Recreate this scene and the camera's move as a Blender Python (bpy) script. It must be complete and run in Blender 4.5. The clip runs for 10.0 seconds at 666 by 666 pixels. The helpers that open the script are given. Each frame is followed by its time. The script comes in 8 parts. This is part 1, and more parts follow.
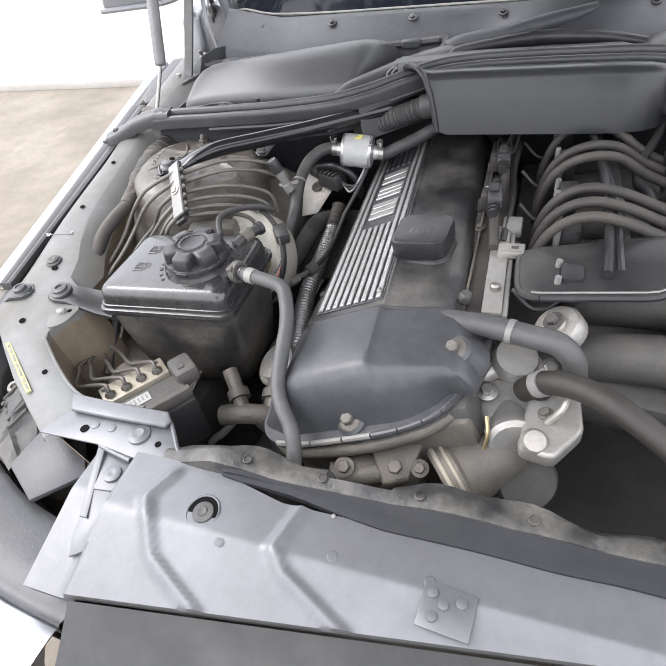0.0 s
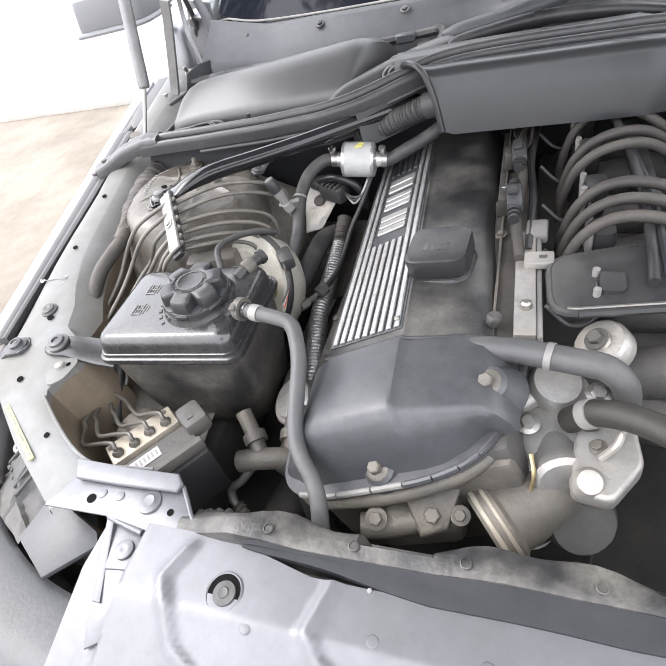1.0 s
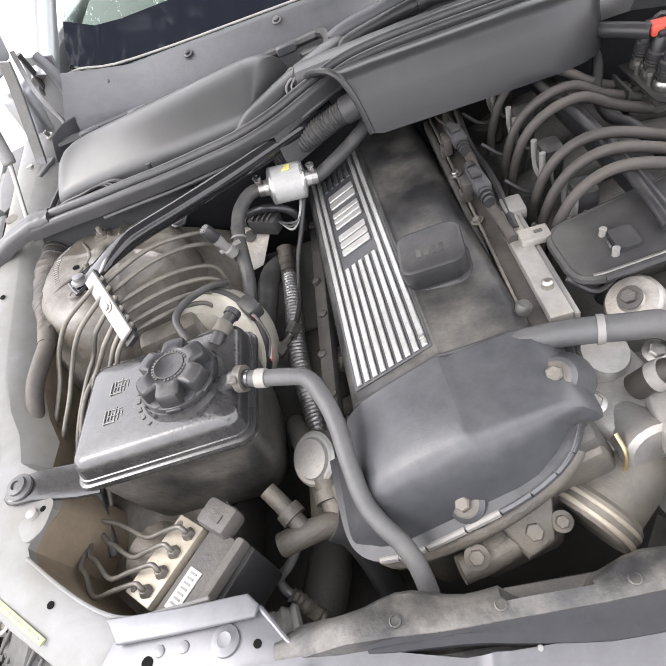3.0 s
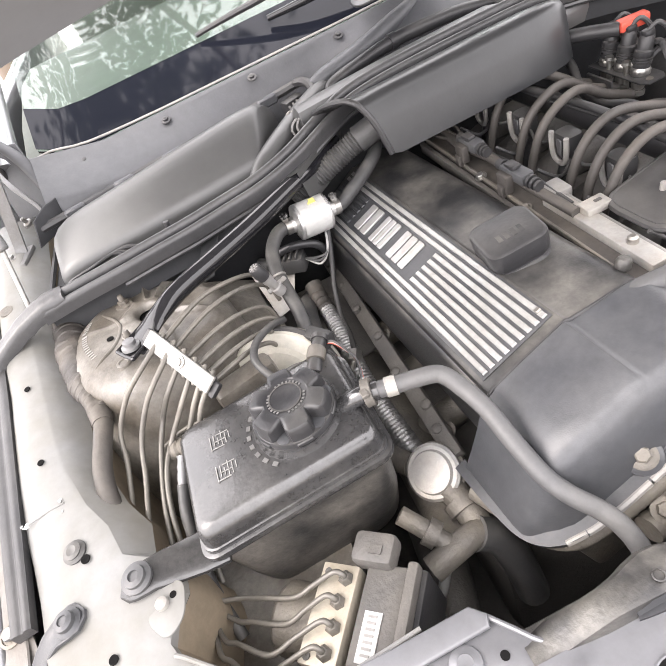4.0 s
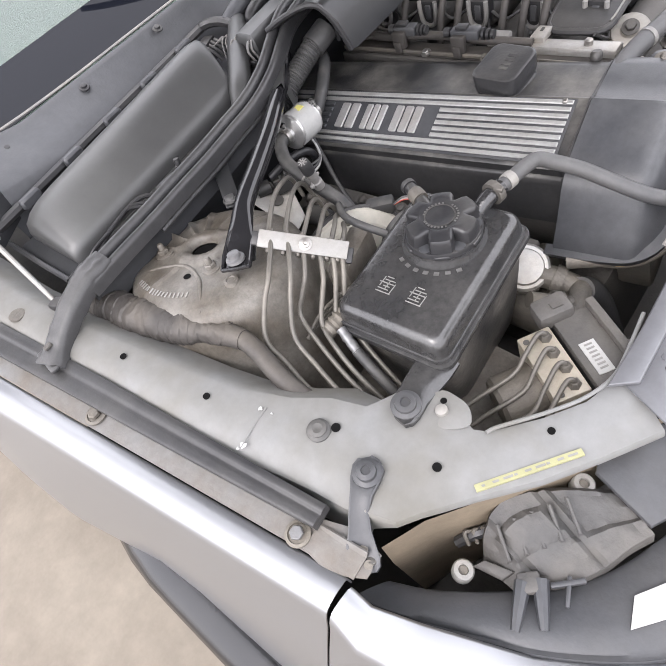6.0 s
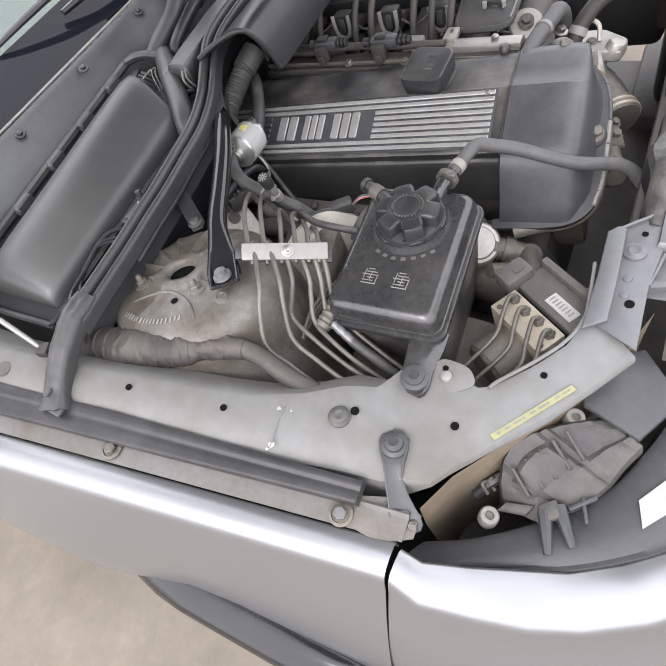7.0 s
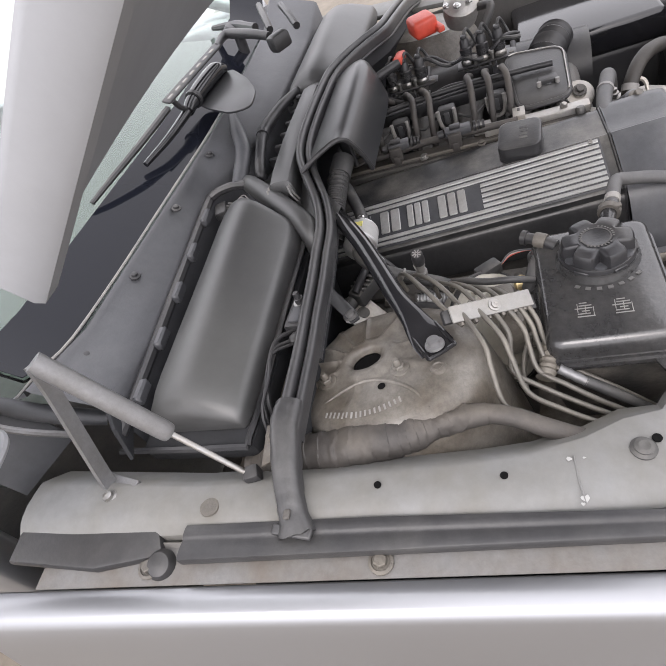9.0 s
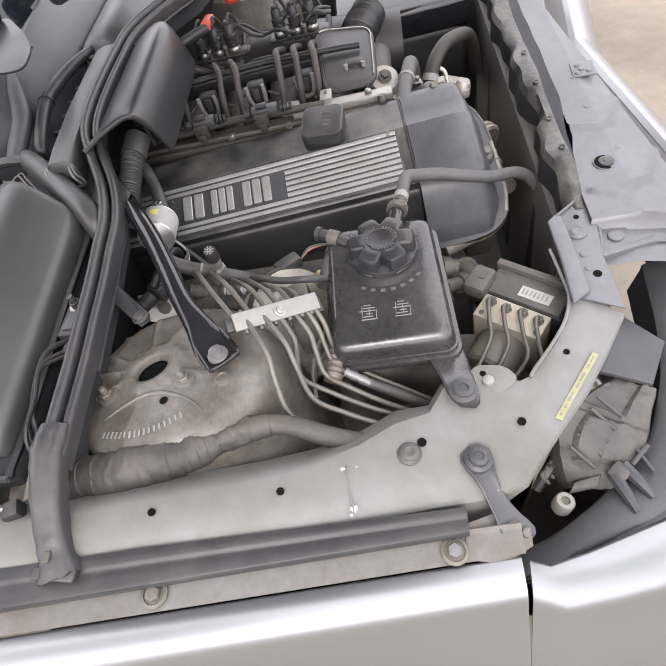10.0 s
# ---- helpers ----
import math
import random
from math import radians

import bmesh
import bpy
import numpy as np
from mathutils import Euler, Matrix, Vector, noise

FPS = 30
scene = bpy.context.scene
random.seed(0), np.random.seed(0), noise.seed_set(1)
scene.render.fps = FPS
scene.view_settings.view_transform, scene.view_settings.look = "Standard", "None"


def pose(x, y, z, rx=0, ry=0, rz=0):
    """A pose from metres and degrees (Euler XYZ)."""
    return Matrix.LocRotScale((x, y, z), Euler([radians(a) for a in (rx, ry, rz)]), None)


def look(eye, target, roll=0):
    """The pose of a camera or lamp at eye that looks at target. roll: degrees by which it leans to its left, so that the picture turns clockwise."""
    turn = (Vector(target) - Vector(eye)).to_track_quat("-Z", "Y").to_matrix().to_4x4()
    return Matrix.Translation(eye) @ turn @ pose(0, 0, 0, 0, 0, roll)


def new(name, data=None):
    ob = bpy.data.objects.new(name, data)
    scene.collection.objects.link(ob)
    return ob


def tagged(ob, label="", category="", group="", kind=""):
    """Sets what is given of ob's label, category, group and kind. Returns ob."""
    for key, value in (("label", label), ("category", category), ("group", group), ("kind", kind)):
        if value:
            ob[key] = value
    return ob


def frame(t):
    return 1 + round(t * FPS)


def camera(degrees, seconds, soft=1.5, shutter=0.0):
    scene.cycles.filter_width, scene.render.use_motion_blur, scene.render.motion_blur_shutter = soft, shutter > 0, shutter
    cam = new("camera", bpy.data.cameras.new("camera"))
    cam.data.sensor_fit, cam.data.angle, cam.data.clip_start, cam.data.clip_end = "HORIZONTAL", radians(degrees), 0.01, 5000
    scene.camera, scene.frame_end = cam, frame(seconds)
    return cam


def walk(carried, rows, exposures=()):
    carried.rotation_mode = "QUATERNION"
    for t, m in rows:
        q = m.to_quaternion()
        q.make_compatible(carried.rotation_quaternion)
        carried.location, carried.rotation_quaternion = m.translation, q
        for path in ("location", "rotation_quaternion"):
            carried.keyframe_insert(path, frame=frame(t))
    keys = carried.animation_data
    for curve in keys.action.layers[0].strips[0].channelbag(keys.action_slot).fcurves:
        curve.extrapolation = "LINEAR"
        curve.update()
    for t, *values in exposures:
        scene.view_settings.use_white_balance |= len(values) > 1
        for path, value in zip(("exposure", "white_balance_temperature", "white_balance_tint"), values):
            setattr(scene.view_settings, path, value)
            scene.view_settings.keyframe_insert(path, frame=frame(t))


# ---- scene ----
cam = camera(62.3, 10.0, soft=1.1)
PATH = [
    (0, (0.068, 0.181, 1.171), (-0.591, 1.497, -0.183), -11.8),
    (0.5, (0.024, 0.246, 1.166), (-0.595, 1.552, -0.216), -15.5),
    (1, (0.048, 0.249, 1.164), (-0.669, 1.534, -0.191), -18.7),
    (1.5, (-0.008, 0.269, 1.17), (-0.746, 1.541, -0.186), -19.1),
    (2, (-0.015, 0.266, 1.174), (-0.753, 1.535, -0.185), -19.0),
    (2.5, (-0.028, 0.277, 1.16), (-0.719, 1.56, -0.21), -22.8),
    (2.7, (-0.057, 0.302, 1.165), (-0.567, 1.634, -0.238), -24.4),
    (3.8, (-0.202, 0.291, 1.173), (-0.345, 1.731, -0.208), -25.9),
    (4, (-0.287, 0.308, 1.173), (-0.242, 1.788, -0.171), -26.4),
    (4.5, (-0.409, 0.335, 1.144), (-0.101, 1.676, -0.308), -28.3),
    (5, (-0.494, 0.316, 1.132), (0.013, 1.52, -0.382), -26.9),
    (5.5, (-0.611, 0.286, 1.215), (-0.05, 1.442, -0.317), -25.7),
    (5.7, (-0.649, 0.327, 1.209), (-0.069, 1.48, -0.319), -26.9),
    (6.8, (-0.717, 0.428, 1.241), (0.095, 1.326, -0.351), -27.0),
    (7, (-0.746, 0.423, 1.255), (0.058, 1.327, -0.337), -28.9),
    (7.5, (-0.834, 0.579, 1.275), (0.113, 1.387, -0.291), -28.4),
    (8, (-0.866, 0.715, 1.287), (0.327, 1.481, -0.124), -28.3),
    (8.5, (-0.89, 0.753, 1.282), (0.354, 1.575, -0.05), -28.0),
    (9, (-0.873, 0.705, 1.274), (0.381, 1.481, -0.076), -29.7),
    (9.5, (-0.823, 0.643, 1.254), (0.38, 1.176, -0.253), -26.4),
    (10, (-0.805, 0.622, 1.26), (0.373, 0.957, -0.321), -19.8),
]
walk(cam, [(t, look(eye, target, roll)) for t, eye, target, roll in PATH], [(0.0, 0.62, 6350, 12), (0.5, 0.9, 6350, 12), (2.0, 0.98, 6450, 13), (2.5, 0.88, 6450, 13), (4.0, 1.36, 6800, 15), (4.5, 1.22, 6800, 15), (5.0, 0.98, 6650, 15), (5.5, 0.84, 6450, 15), (7.0, 0.45, 6450, 14), (8.0, 0.42, 6500, 14), (8.5, 0.48, 6450, 14), (9.0, 0.2, 6550, 15), (9.5, 0.4, 6600, 15), (10.0, 0.48, 6600, 15)])

# ---------------------------------------------------------------- world and light
world = bpy.data.worlds.new("overcast_sky")
scene.world = world
world.use_nodes = True
wn, wl = world.node_tree.nodes, world.node_tree.links
wn.clear()
sky = wn.new("ShaderNodeTexSky")
sky.sky_type = "NISHITA"
sky.sun_disc = False
sky.sun_elevation = radians(49)
sky.sun_rotation = radians(262)
sky.dust_density = 4.0
sky.air_density = 1.0
grey = wn.new("ShaderNodeHueSaturation")
grey.inputs["Saturation"].default_value = 0.42
back = wn.new("ShaderNodeBackground")
back.inputs["Strength"].default_value = 0.20
wout = wn.new("ShaderNodeOutputWorld")
# thin cloud: the sky grows brighter overhead
at_sky = wn.new("ShaderNodeTexCoord")
split = wn.new("ShaderNodeSeparateXYZ")
overhead = wn.new("ShaderNodeMapRange")
overhead.inputs["From Min"].default_value = 0.0
overhead.inputs["From Max"].default_value = 1.0
overhead.inputs["To Min"].default_value = 1.0
overhead.inputs["To Max"].default_value = 1.35
cloud = wn.new("ShaderNodeVectorMath")
cloud.operation = "SCALE"
wl.new(at_sky.outputs["Generated"], split.inputs[0])
wl.new(split.outputs["Z"], overhead.inputs["Value"])
wl.new(sky.outputs[0], grey.inputs["Color"])
veil = wn.new("ShaderNodeMix")
veil.data_type = "RGBA"
veil.inputs[0].default_value = 0.7
veil.inputs[7].default_value = (11.0, 11.1, 11.4, 1)
wl.new(grey.outputs[0], veil.inputs[6])
wl.new(veil.outputs[2], cloud.inputs[0])
wl.new(overhead.outputs[0], cloud.inputs["Scale"])
wl.new(cloud.outputs[0], back.inputs["Color"])
wl.new(back.outputs[0], wout.inputs["Surface"])

sun = new("sun", bpy.data.lights.new("sun", "SUN"))
sun.data.energy = 0.7
sun.data.angle = radians(24)
sun.data.color = (1.0, 0.98, 0.965)
sun.matrix_world = look((-2.6, 0.75, 3.0), (0, 0.6, 0))


# ---------------------------------------------------------------- materials
def material(name, color, rough=0.5, metal=0.0, var=0.14, scale=30.0, dust=None, dust_amount=0.35, dust_scale=9.0,
             bump=0.15, bump_scale=260.0, coat=0.0, spec=0.5, speck=0.15, toplit_dust=1.0):
    m = bpy.data.materials.new(name)
    m.use_nodes = True
    n, l = m.node_tree.nodes, m.node_tree.links
    b = n["Principled BSDF"]
    at = n.new("ShaderNodeTexCoord")
    info = n.new("ShaderNodeObjectInfo")
    fine = n.new("ShaderNodeTexNoise")
    fine.inputs["Scale"].default_value = scale
    fine.inputs["Detail"].default_value = 6
    l.new(at.outputs["Object"], fine.inputs["Vector"])
    mix = n.new("ShaderNodeMix")
    mix.data_type = "RGBA"
    dark = [c * (1 - var) for c in color]
    light = [min(1, c * (1 + var)) for c in color]
    mix.inputs[6].default_value = (*dark, 1)
    mix.inputs[7].default_value = (*light, 1)
    l.new(fine.outputs[0], mix.inputs[0])
    shade = mix.outputs[2]
    wide = n.new("ShaderNodeTexNoise")
    wide.inputs["Scale"].default_value = dust_scale
    wide.inputs["Detail"].default_value = 8
    wide.inputs["Roughness"].default_value = 0.55
    l.new(at.outputs["Object"], wide.inputs["Vector"])
    step = n.new("ShaderNodeMapRange")
    step.inputs["From Min"].default_value = 0.38
    step.inputs["From Max"].default_value = 0.66
    step.inputs["To Max"].default_value = dust_amount if dust else 0.0
    l.new(wide.outputs[0], step.inputs["Value"])
    if dust:
        mix2 = n.new("ShaderNodeMix")
        mix2.data_type = "RGBA"
        film = step.outputs[0]
        if toplit_dust < 1:
            # dust, made paler on upward faces to carry light from above
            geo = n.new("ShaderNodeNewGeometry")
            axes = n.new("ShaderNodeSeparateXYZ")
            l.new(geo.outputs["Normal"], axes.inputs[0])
            facing_up = n.new("ShaderNodeMapRange")
            facing_up.inputs["From Min"].default_value = 0.25
            facing_up.inputs["From Max"].default_value = 0.92
            facing_up.inputs["To Min"].default_value = toplit_dust
            l.new(axes.outputs["Z"], facing_up.inputs["Value"])
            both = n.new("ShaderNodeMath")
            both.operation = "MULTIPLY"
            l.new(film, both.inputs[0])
            l.new(facing_up.outputs[0], both.inputs[1])
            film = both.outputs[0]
        l.new(film, mix2.inputs[0])
        l.new(shade, mix2.inputs[6])
        mix2.inputs[7].default_value = (*dust, 1)
        shade = mix2.outputs[2]
    if speck:
        # fine grime specks and streaks
        tiny = n.new("ShaderNodeTexNoise")
        tiny.inputs["Scale"].default_value = dust_scale * 7
        tiny.inputs["Detail"].default_value = 7
        tiny.inputs["Roughness"].default_value = 0.75
        l.new(at.outputs["Object"], tiny.inputs["Vector"])
        cut = n.new("ShaderNodeMapRange")
        cut.inputs["From Min"].default_value = 0.30
        cut.inputs["From Max"].default_value = 0.66
        cut.inputs["To Min"].default_value = 1 - speck
        cut.inputs["To Max"].default_value = 1 + speck * 0.35
        l.new(tiny.outputs[0], cut.inputs["Value"])
        worn = n.new("ShaderNodeVectorMath")
        worn.operation = "SCALE"
        l.new(shade, worn.inputs[0])
        l.new(cut.outputs[0], worn.inputs["Scale"])
        shade = worn.outputs[0]
    l.new(shade, b.inputs["Base Color"])
    rr = n.new("ShaderNodeMapRange")
    rr.inputs["To Min"].default_value = max(0.03, rough - 0.09)
    rr.inputs["To Max"].default_value = min(1, rough + 0.12)
    l.new(wide.outputs[0], rr.inputs["Value"])
    if dust or var:
        l.new(rr.outputs[0], b.inputs["Roughness"])
    else:
        b.inputs["Roughness"].default_value = rough
    b.inputs["Metallic"].default_value = metal
    b.inputs["Coat Weight"].default_value = coat
    b.inputs["Coat Roughness"].default_value = 0.08
    b.inputs["Specular IOR Level"].default_value = spec
    if bump:
        grit = n.new("ShaderNodeTexNoise")
        grit.inputs["Scale"].default_value = bump_scale
        grit.inputs["Detail"].default_value = 4
        l.new(at.outputs["Object"], grit.inputs["Vector"])
        bp = n.new("ShaderNodeBump")
        bp.inputs["Strength"].default_value = bump
        bp.inputs["Distance"].default_value = 0.002
        l.new(grit.outputs[0], bp.inputs["Height"])
        l.new(bp.outputs[0], b.inputs["Normal"])
    return m


DUST = (0.36, 0.32, 0.26)
M = {
    "shroud": material("dusty_shroud_plastic", (0.026, 0.0255, 0.026), 0.38, var=0.25, dust=(0.16, 0.151, 0.133), dust_amount=0.8, dust_scale=20, bump=0.4, bump_scale=140, speck=0.4),
    "cover": material("engine_cover_plastic", (0.026, 0.026, 0.027), 0.33, dust=(0.15, 0.142, 0.129), dust_amount=0.8, dust_scale=15, bump=0.12, bump_scale=700, toplit_dust=0.05, speck=0.34),
    "front_cover": material("grey_black_plastic", (0.052, 0.054, 0.059), 0.34, dust=(0.115, 0.115, 0.117), dust_amount=0.6, bump=0.1, bump_scale=800, toplit_dust=0.4, speck=0.22),
    "black": material("black_plastic", (0.024, 0.024, 0.026), 0.40, dust=(0.110, 0.105, 0.097), dust_amount=0.5, bump=0.12, toplit_dust=0.3),
    "tank": material("tank_plastic", (0.03, 0.03, 0.031), 0.2, dust=(0.068, 0.066, 0.063), dust_amount=0.6, dust_scale=17, bump=0.1, toplit_dust=0.75, speck=0.35, spec=0.9),
    "cap": material("cap_plastic", (0.024, 0.024, 0.026), 0.34, dust=(0.095, 0.092, 0.087), dust_amount=0.6, dust_scale=18, toplit_dust=0.12),
    "rubber": material("hose_rubber", (0.044, 0.044, 0.045), 0.5, dust=(0.200, 0.190, 0.170), dust_amount=0.55, dust_scale=16, toplit_dust=0.12),
    "hose_grey": material("grey_hose_rubber", (0.08, 0.08, 0.082), 0.5, dust=(0.15, 0.144, 0.131), dust_amount=0.35, dust_scale=14),
    "seal": material("seal_rubber", (0.044, 0.044, 0.046), 0.34, dust=(0.115, 0.112, 0.106), dust_amount=0.4, spec=0.6, dust_scale=12, toplit_dust=0.12, speck=0.25),
    "silver": material("silver_car_paint", (0.345, 0.352, 0.368), 0.36, metal=0.85, var=0.0, scale=8, dust=None, dust_amount=0.12, dust_scale=3, bump=0.0, coat=0.3, speck=0.0),
    "rail": material("silver_inner_paint", (0.215, 0.217, 0.214), 0.48, metal=0.0, var=0.11, scale=60, dust=(0.15, 0.141, 0.118), dust_amount=0.75, dust_scale=9, bump=0.03, coat=0.0, speck=0.08, spec=0.22),
    "tower": material("dusty_inner_paint", (0.18, 0.168, 0.149), 0.38, var=0.16, scale=26, dust=(0.072, 0.057, 0.040), dust_amount=0.78, dust_scale=15, bump=0.22, speck=0.35),
    "primer": material("dirty_flange_paint", (0.191, 0.189, 0.184), 0.45, var=0.1, dust=(0.140, 0.119, 0.096), dust_amount=0.75, dust_scale=16, spec=0.25),
    "stripe": material("silver_trim", (0.50, 0.50, 0.49), 0.34, metal=0.55, var=0.08, dust=(0.34, 0.32, 0.29), dust_amount=0.5, dust_scale=25),
    "alu": material("cast_aluminium", (0.400, 0.394, 0.381), 0.42, metal=0.5, var=0.15, dust=(0.413, 0.362, 0.288), dust_amount=0.5, dust_scale=16, bump=0.3),
    "steel": material("bolt_steel", (0.36, 0.355, 0.345), 0.34, metal=0.9, dust=(0.35, 0.31, 0.25), dust_amount=0.4, dust_scale=40),
    "chrome": material("bright_steel", (0.62, 0.62, 0.61), 0.26, metal=1.0, var=0.04, bump=0.03),
    "pipe": material("brake_pipe_coating", (0.13, 0.122, 0.108), 0.42, metal=0.3, dust=(0.235, 0.214, 0.18), dust_amount=0.5, dust_scale=22),
    "brass": material("dull_brass", (0.55, 0.44, 0.24), 0.4, metal=0.8, dust=DUST, dust_amount=0.4, dust_scale=40),
    "abs": material("dusty_alloy_block", (0.42, 0.385, 0.32), 0.5, metal=0.35, dust=(0.383, 0.323, 0.238), dust_amount=0.5, dust_scale=25),
    "white": material("white_plastic", (0.27, 0.266, 0.255), 0.42, var=0.08, dust=(0.27, 0.25, 0.215), dust_amount=0.5, dust_scale=22),
    "label": material("label_paper", (0.41, 0.41, 0.4), 0.5, var=0.04, dust=(0.42, 0.40, 0.35), dust_amount=0.2),
    "print": material("faded_print", (0.24, 0.235, 0.225), 0.55, var=0.2, scale=120),
    "yellow": material("yellow_label", (0.80, 0.74, 0.22), 0.5, var=0.08),
    "pale_yellow": material("pale_yellow_label", (0.34, 0.335, 0.18), 0.5, var=0.08, dust=(0.3, 0.29, 0.2), dust_amount=0.4),
    "red": material("red_plastic", (0.62, 0.07, 0.04), 0.42, var=0.1, dust=(0.35, 0.2, 0.16), dust_amount=0.25),
    # dark: base tone set to the hazy shade of the bay's deep gaps
    "dark": material("deep_dark_metal", (0.075, 0.071, 0.067), 0.6, dust=(0.130, 0.120, 0.105), dust_amount=0.6, dust_scale=14, bump=0.4, toplit_dust=0.5),
    "duct": material("wiring_duct_plastic", (0.026, 0.027, 0.029), 0.3, dust=(0.052, 0.052, 0.05), dust_amount=0.4, dust_scale=6, bump=0.05, toplit_dust=0.3),
    # hole: near-black tone in place of the shade inside holes
    "hole": material("hole_shade_black", (0.006, 0.006, 0.006), 0.9, bump=0, spec=0.1, speck=0),
    "grime": material("grimy_metal", (0.128, 0.119, 0.106), 0.55, metal=0.25, dust=(0.229, 0.203, 0.161), dust_amount=0.6, dust_scale=16, bump=0.4),
    "loom": material("wrapped_loom", (0.052, 0.047, 0.043), 0.6, dust=(0.128, 0.112, 0.093), dust_amount=0.65, dust_scale=15, bump=0.35, bump_scale=120, toplit_dust=0.12),
    "lamp_top": material("headlight_plastic", (0.055, 0.057, 0.062), 0.38, dust=(0.105, 0.101, 0.095), dust_amount=0.35, dust_scale=10),
    "lamp_body": material("dusty_lamp_housing", (0.072, 0.07, 0.068), 0.6, dust=(0.15, 0.137, 0.12), dust_amount=0.6, dust_scale=14, bump=0.35),
    "cowl": material("cowl_grey_plastic", (0.066, 0.068, 0.074), 0.45, dust=(0.088, 0.088, 0.09), dust_amount=0.3, dust_scale=6, speck=0.16),
    "housing": material("filter_housing_plastic", (0.046, 0.046, 0.046), 0.4, dust=(0.08, 0.081, 0.076), dust_amount=0.5, dust_scale=5, bump=0.03, spec=0.95, coat=0.0, speck=0.14, toplit_dust=0.2),
    "connector": material("grey_connector", (0.216, 0.210, 0.204), 0.48, dust=(0.318, 0.299, 0.262), dust_amount=0.5, dust_scale=20),
    "foil": material("foil_sleeve", (0.42, 0.42, 0.42), 0.35, metal=0.8, dust=(0.22, 0.21, 0.19), dust_amount=0.4, dust_scale=20, bump=0.6, bump_scale=400),
    "ground": material("dusty_concrete", (0.235, 0.205, 0.165), 0.85, var=0.16, scale=9, dust=(0.14, 0.118, 0.094), dust_amount=0.7, dust_scale=2.2, bump=0.4, bump_scale=60),
    "leaf": material("leaf_green", (0.045, 0.085, 0.03), 0.5, var=0.3, scale=3, bump=0),
    "bark": material("bark", (0.14, 0.11, 0.085), 0.85, bump=0.6, bump_scale=30),
    "bonnet_bounce": material("pale_bounce_paint", (0.5, 0.51, 0.525), 0.4, metal=0.2, var=0.05, scale=6, dust=(0.5, 0.5, 0.49), dust_amount=0.3, dust_scale=5, bump=0.0, speck=0.04),
    "bonnet_paint": material("silver_bonnet_paint", (0.27, 0.275, 0.285), 0.42, metal=0.0, var=0.06, scale=5, dust=(0.20, 0.20, 0.20), dust_amount=0.3, dust_scale=4, bump=0.0, speck=0.04, spec=0.3),
    "sunlit_ground": material("sunlit_concrete", (0.50, 0.48, 0.45), 0.85, var=0.10, scale=5, dust=(0.42, 0.39, 0.35), dust_amount=0.5, dust_scale=1.1, bump=0.3, bump_scale=50),
    "brown_hose": material("brown_black_rubber", (0.026, 0.023, 0.02), 0.55, dust=(0.06, 0.053, 0.045), dust_amount=0.5, dust_scale=18, toplit_dust=0.4),
    "tank_side": material("dusty_tank_wall", (0.034, 0.033, 0.032), 0.42, dust=(0.150, 0.137, 0.120), dust_amount=0.75, dust_scale=15, bump=0.25, bump_scale=160, speck=0.45),
    "panel": material("satin_silver_paint", (0.165, 0.168, 0.178), 0.36, metal=0.35, var=0.05, scale=60, dust=(0.135, 0.135, 0.138), dust_amount=0.6, dust_scale=9, bump=0.02, speck=0.12),
    "mud": material("muddy_brown_paint", (0.23, 0.185, 0.13), 0.75, dust=(0.12, 0.095, 0.068), dust_amount=0.6, dust_scale=9, bump=0.3, bump_scale=120),
    "zinc": material("worn_zinc_plate", (0.223, 0.223, 0.226), 0.42, metal=0.5, var=0.12, dust=(0.167, 0.161, 0.149), dust_amount=0.5, dust_scale=24, bump=0.15),
    "dash": material("dashboard_vinyl", (0.09, 0.10, 0.09), 0.6),
    "tyre": material("tyre_rubber", (0.03, 0.03, 0.031), 0.75),
}
glass = bpy.data.materials.new("green_tinted_glass")
glass.use_nodes = True
gb = glass.node_tree.nodes["Principled BSDF"]
gb.inputs["Base Color"].default_value = (0.82, 0.93, 0.88, 1)
gb.inputs["Roughness"].default_value = 0.02
gb.inputs["Transmission Weight"].default_value = 1.0
gb.inputs["IOR"].default_value = 1.5
lens_glass = bpy.data.materials.new("clear_lens_plastic")
lens_glass.use_nodes = True
gb = lens_glass.node_tree.nodes["Principled BSDF"]
gb.inputs["Base Color"].default_value = (0.9, 0.9, 0.9, 1)
gb.inputs["Roughness"].default_value = 0.05
gb.inputs["Transmission Weight"].default_value = 0.9
M["glass"], M["lens"] = glass, lens_glass


# ---------------------------------------------------------------- builders
def V(*a):
    return Vector(a)


def thing(name, label, category, base=(0, 0, 0), group="", kind=""):
    ob = new(name)
    ob.empty_display_size = 0.02
    ob.location = base
    return tagged(ob, label, category, group, kind)


def part(name, bm, mat, parent=None, label="", angle=38, recalc=True):
    if recalc:
        bmesh.ops.recalc_face_normals(bm, faces=bm.faces)
    limit = radians(angle)
    for f in bm.faces:
        f.smooth = True
    for e in bm.edges:
        e.smooth = len(e.link_faces) == 2 and e.calc_face_angle(0) < limit
    me = bpy.data.meshes.new(name)
    bm.to_mesh(me)
    bm.free()
    me.materials.append(M[mat])
    ob = new(name, me)
    if parent:
        ob.parent = parent
        base = parent.location if parent.parent is None else (0, 0, 0)
        if parent.type == "EMPTY":
            ob.matrix_parent_inverse = Matrix.Translation(-Vector(base))
    if label:
        ob["label"] = label
    return ob


def frame_of(axis, hint=(0, 0, 1)):
    z = Vector(axis).normalized()
    x = Vector(hint).cross(z)
    if x.length < 1e-3:
        x = Vector((1, 0, 0)).cross(z)
    x.normalize()
    return Matrix((x, z.cross(x), z)).transposed()


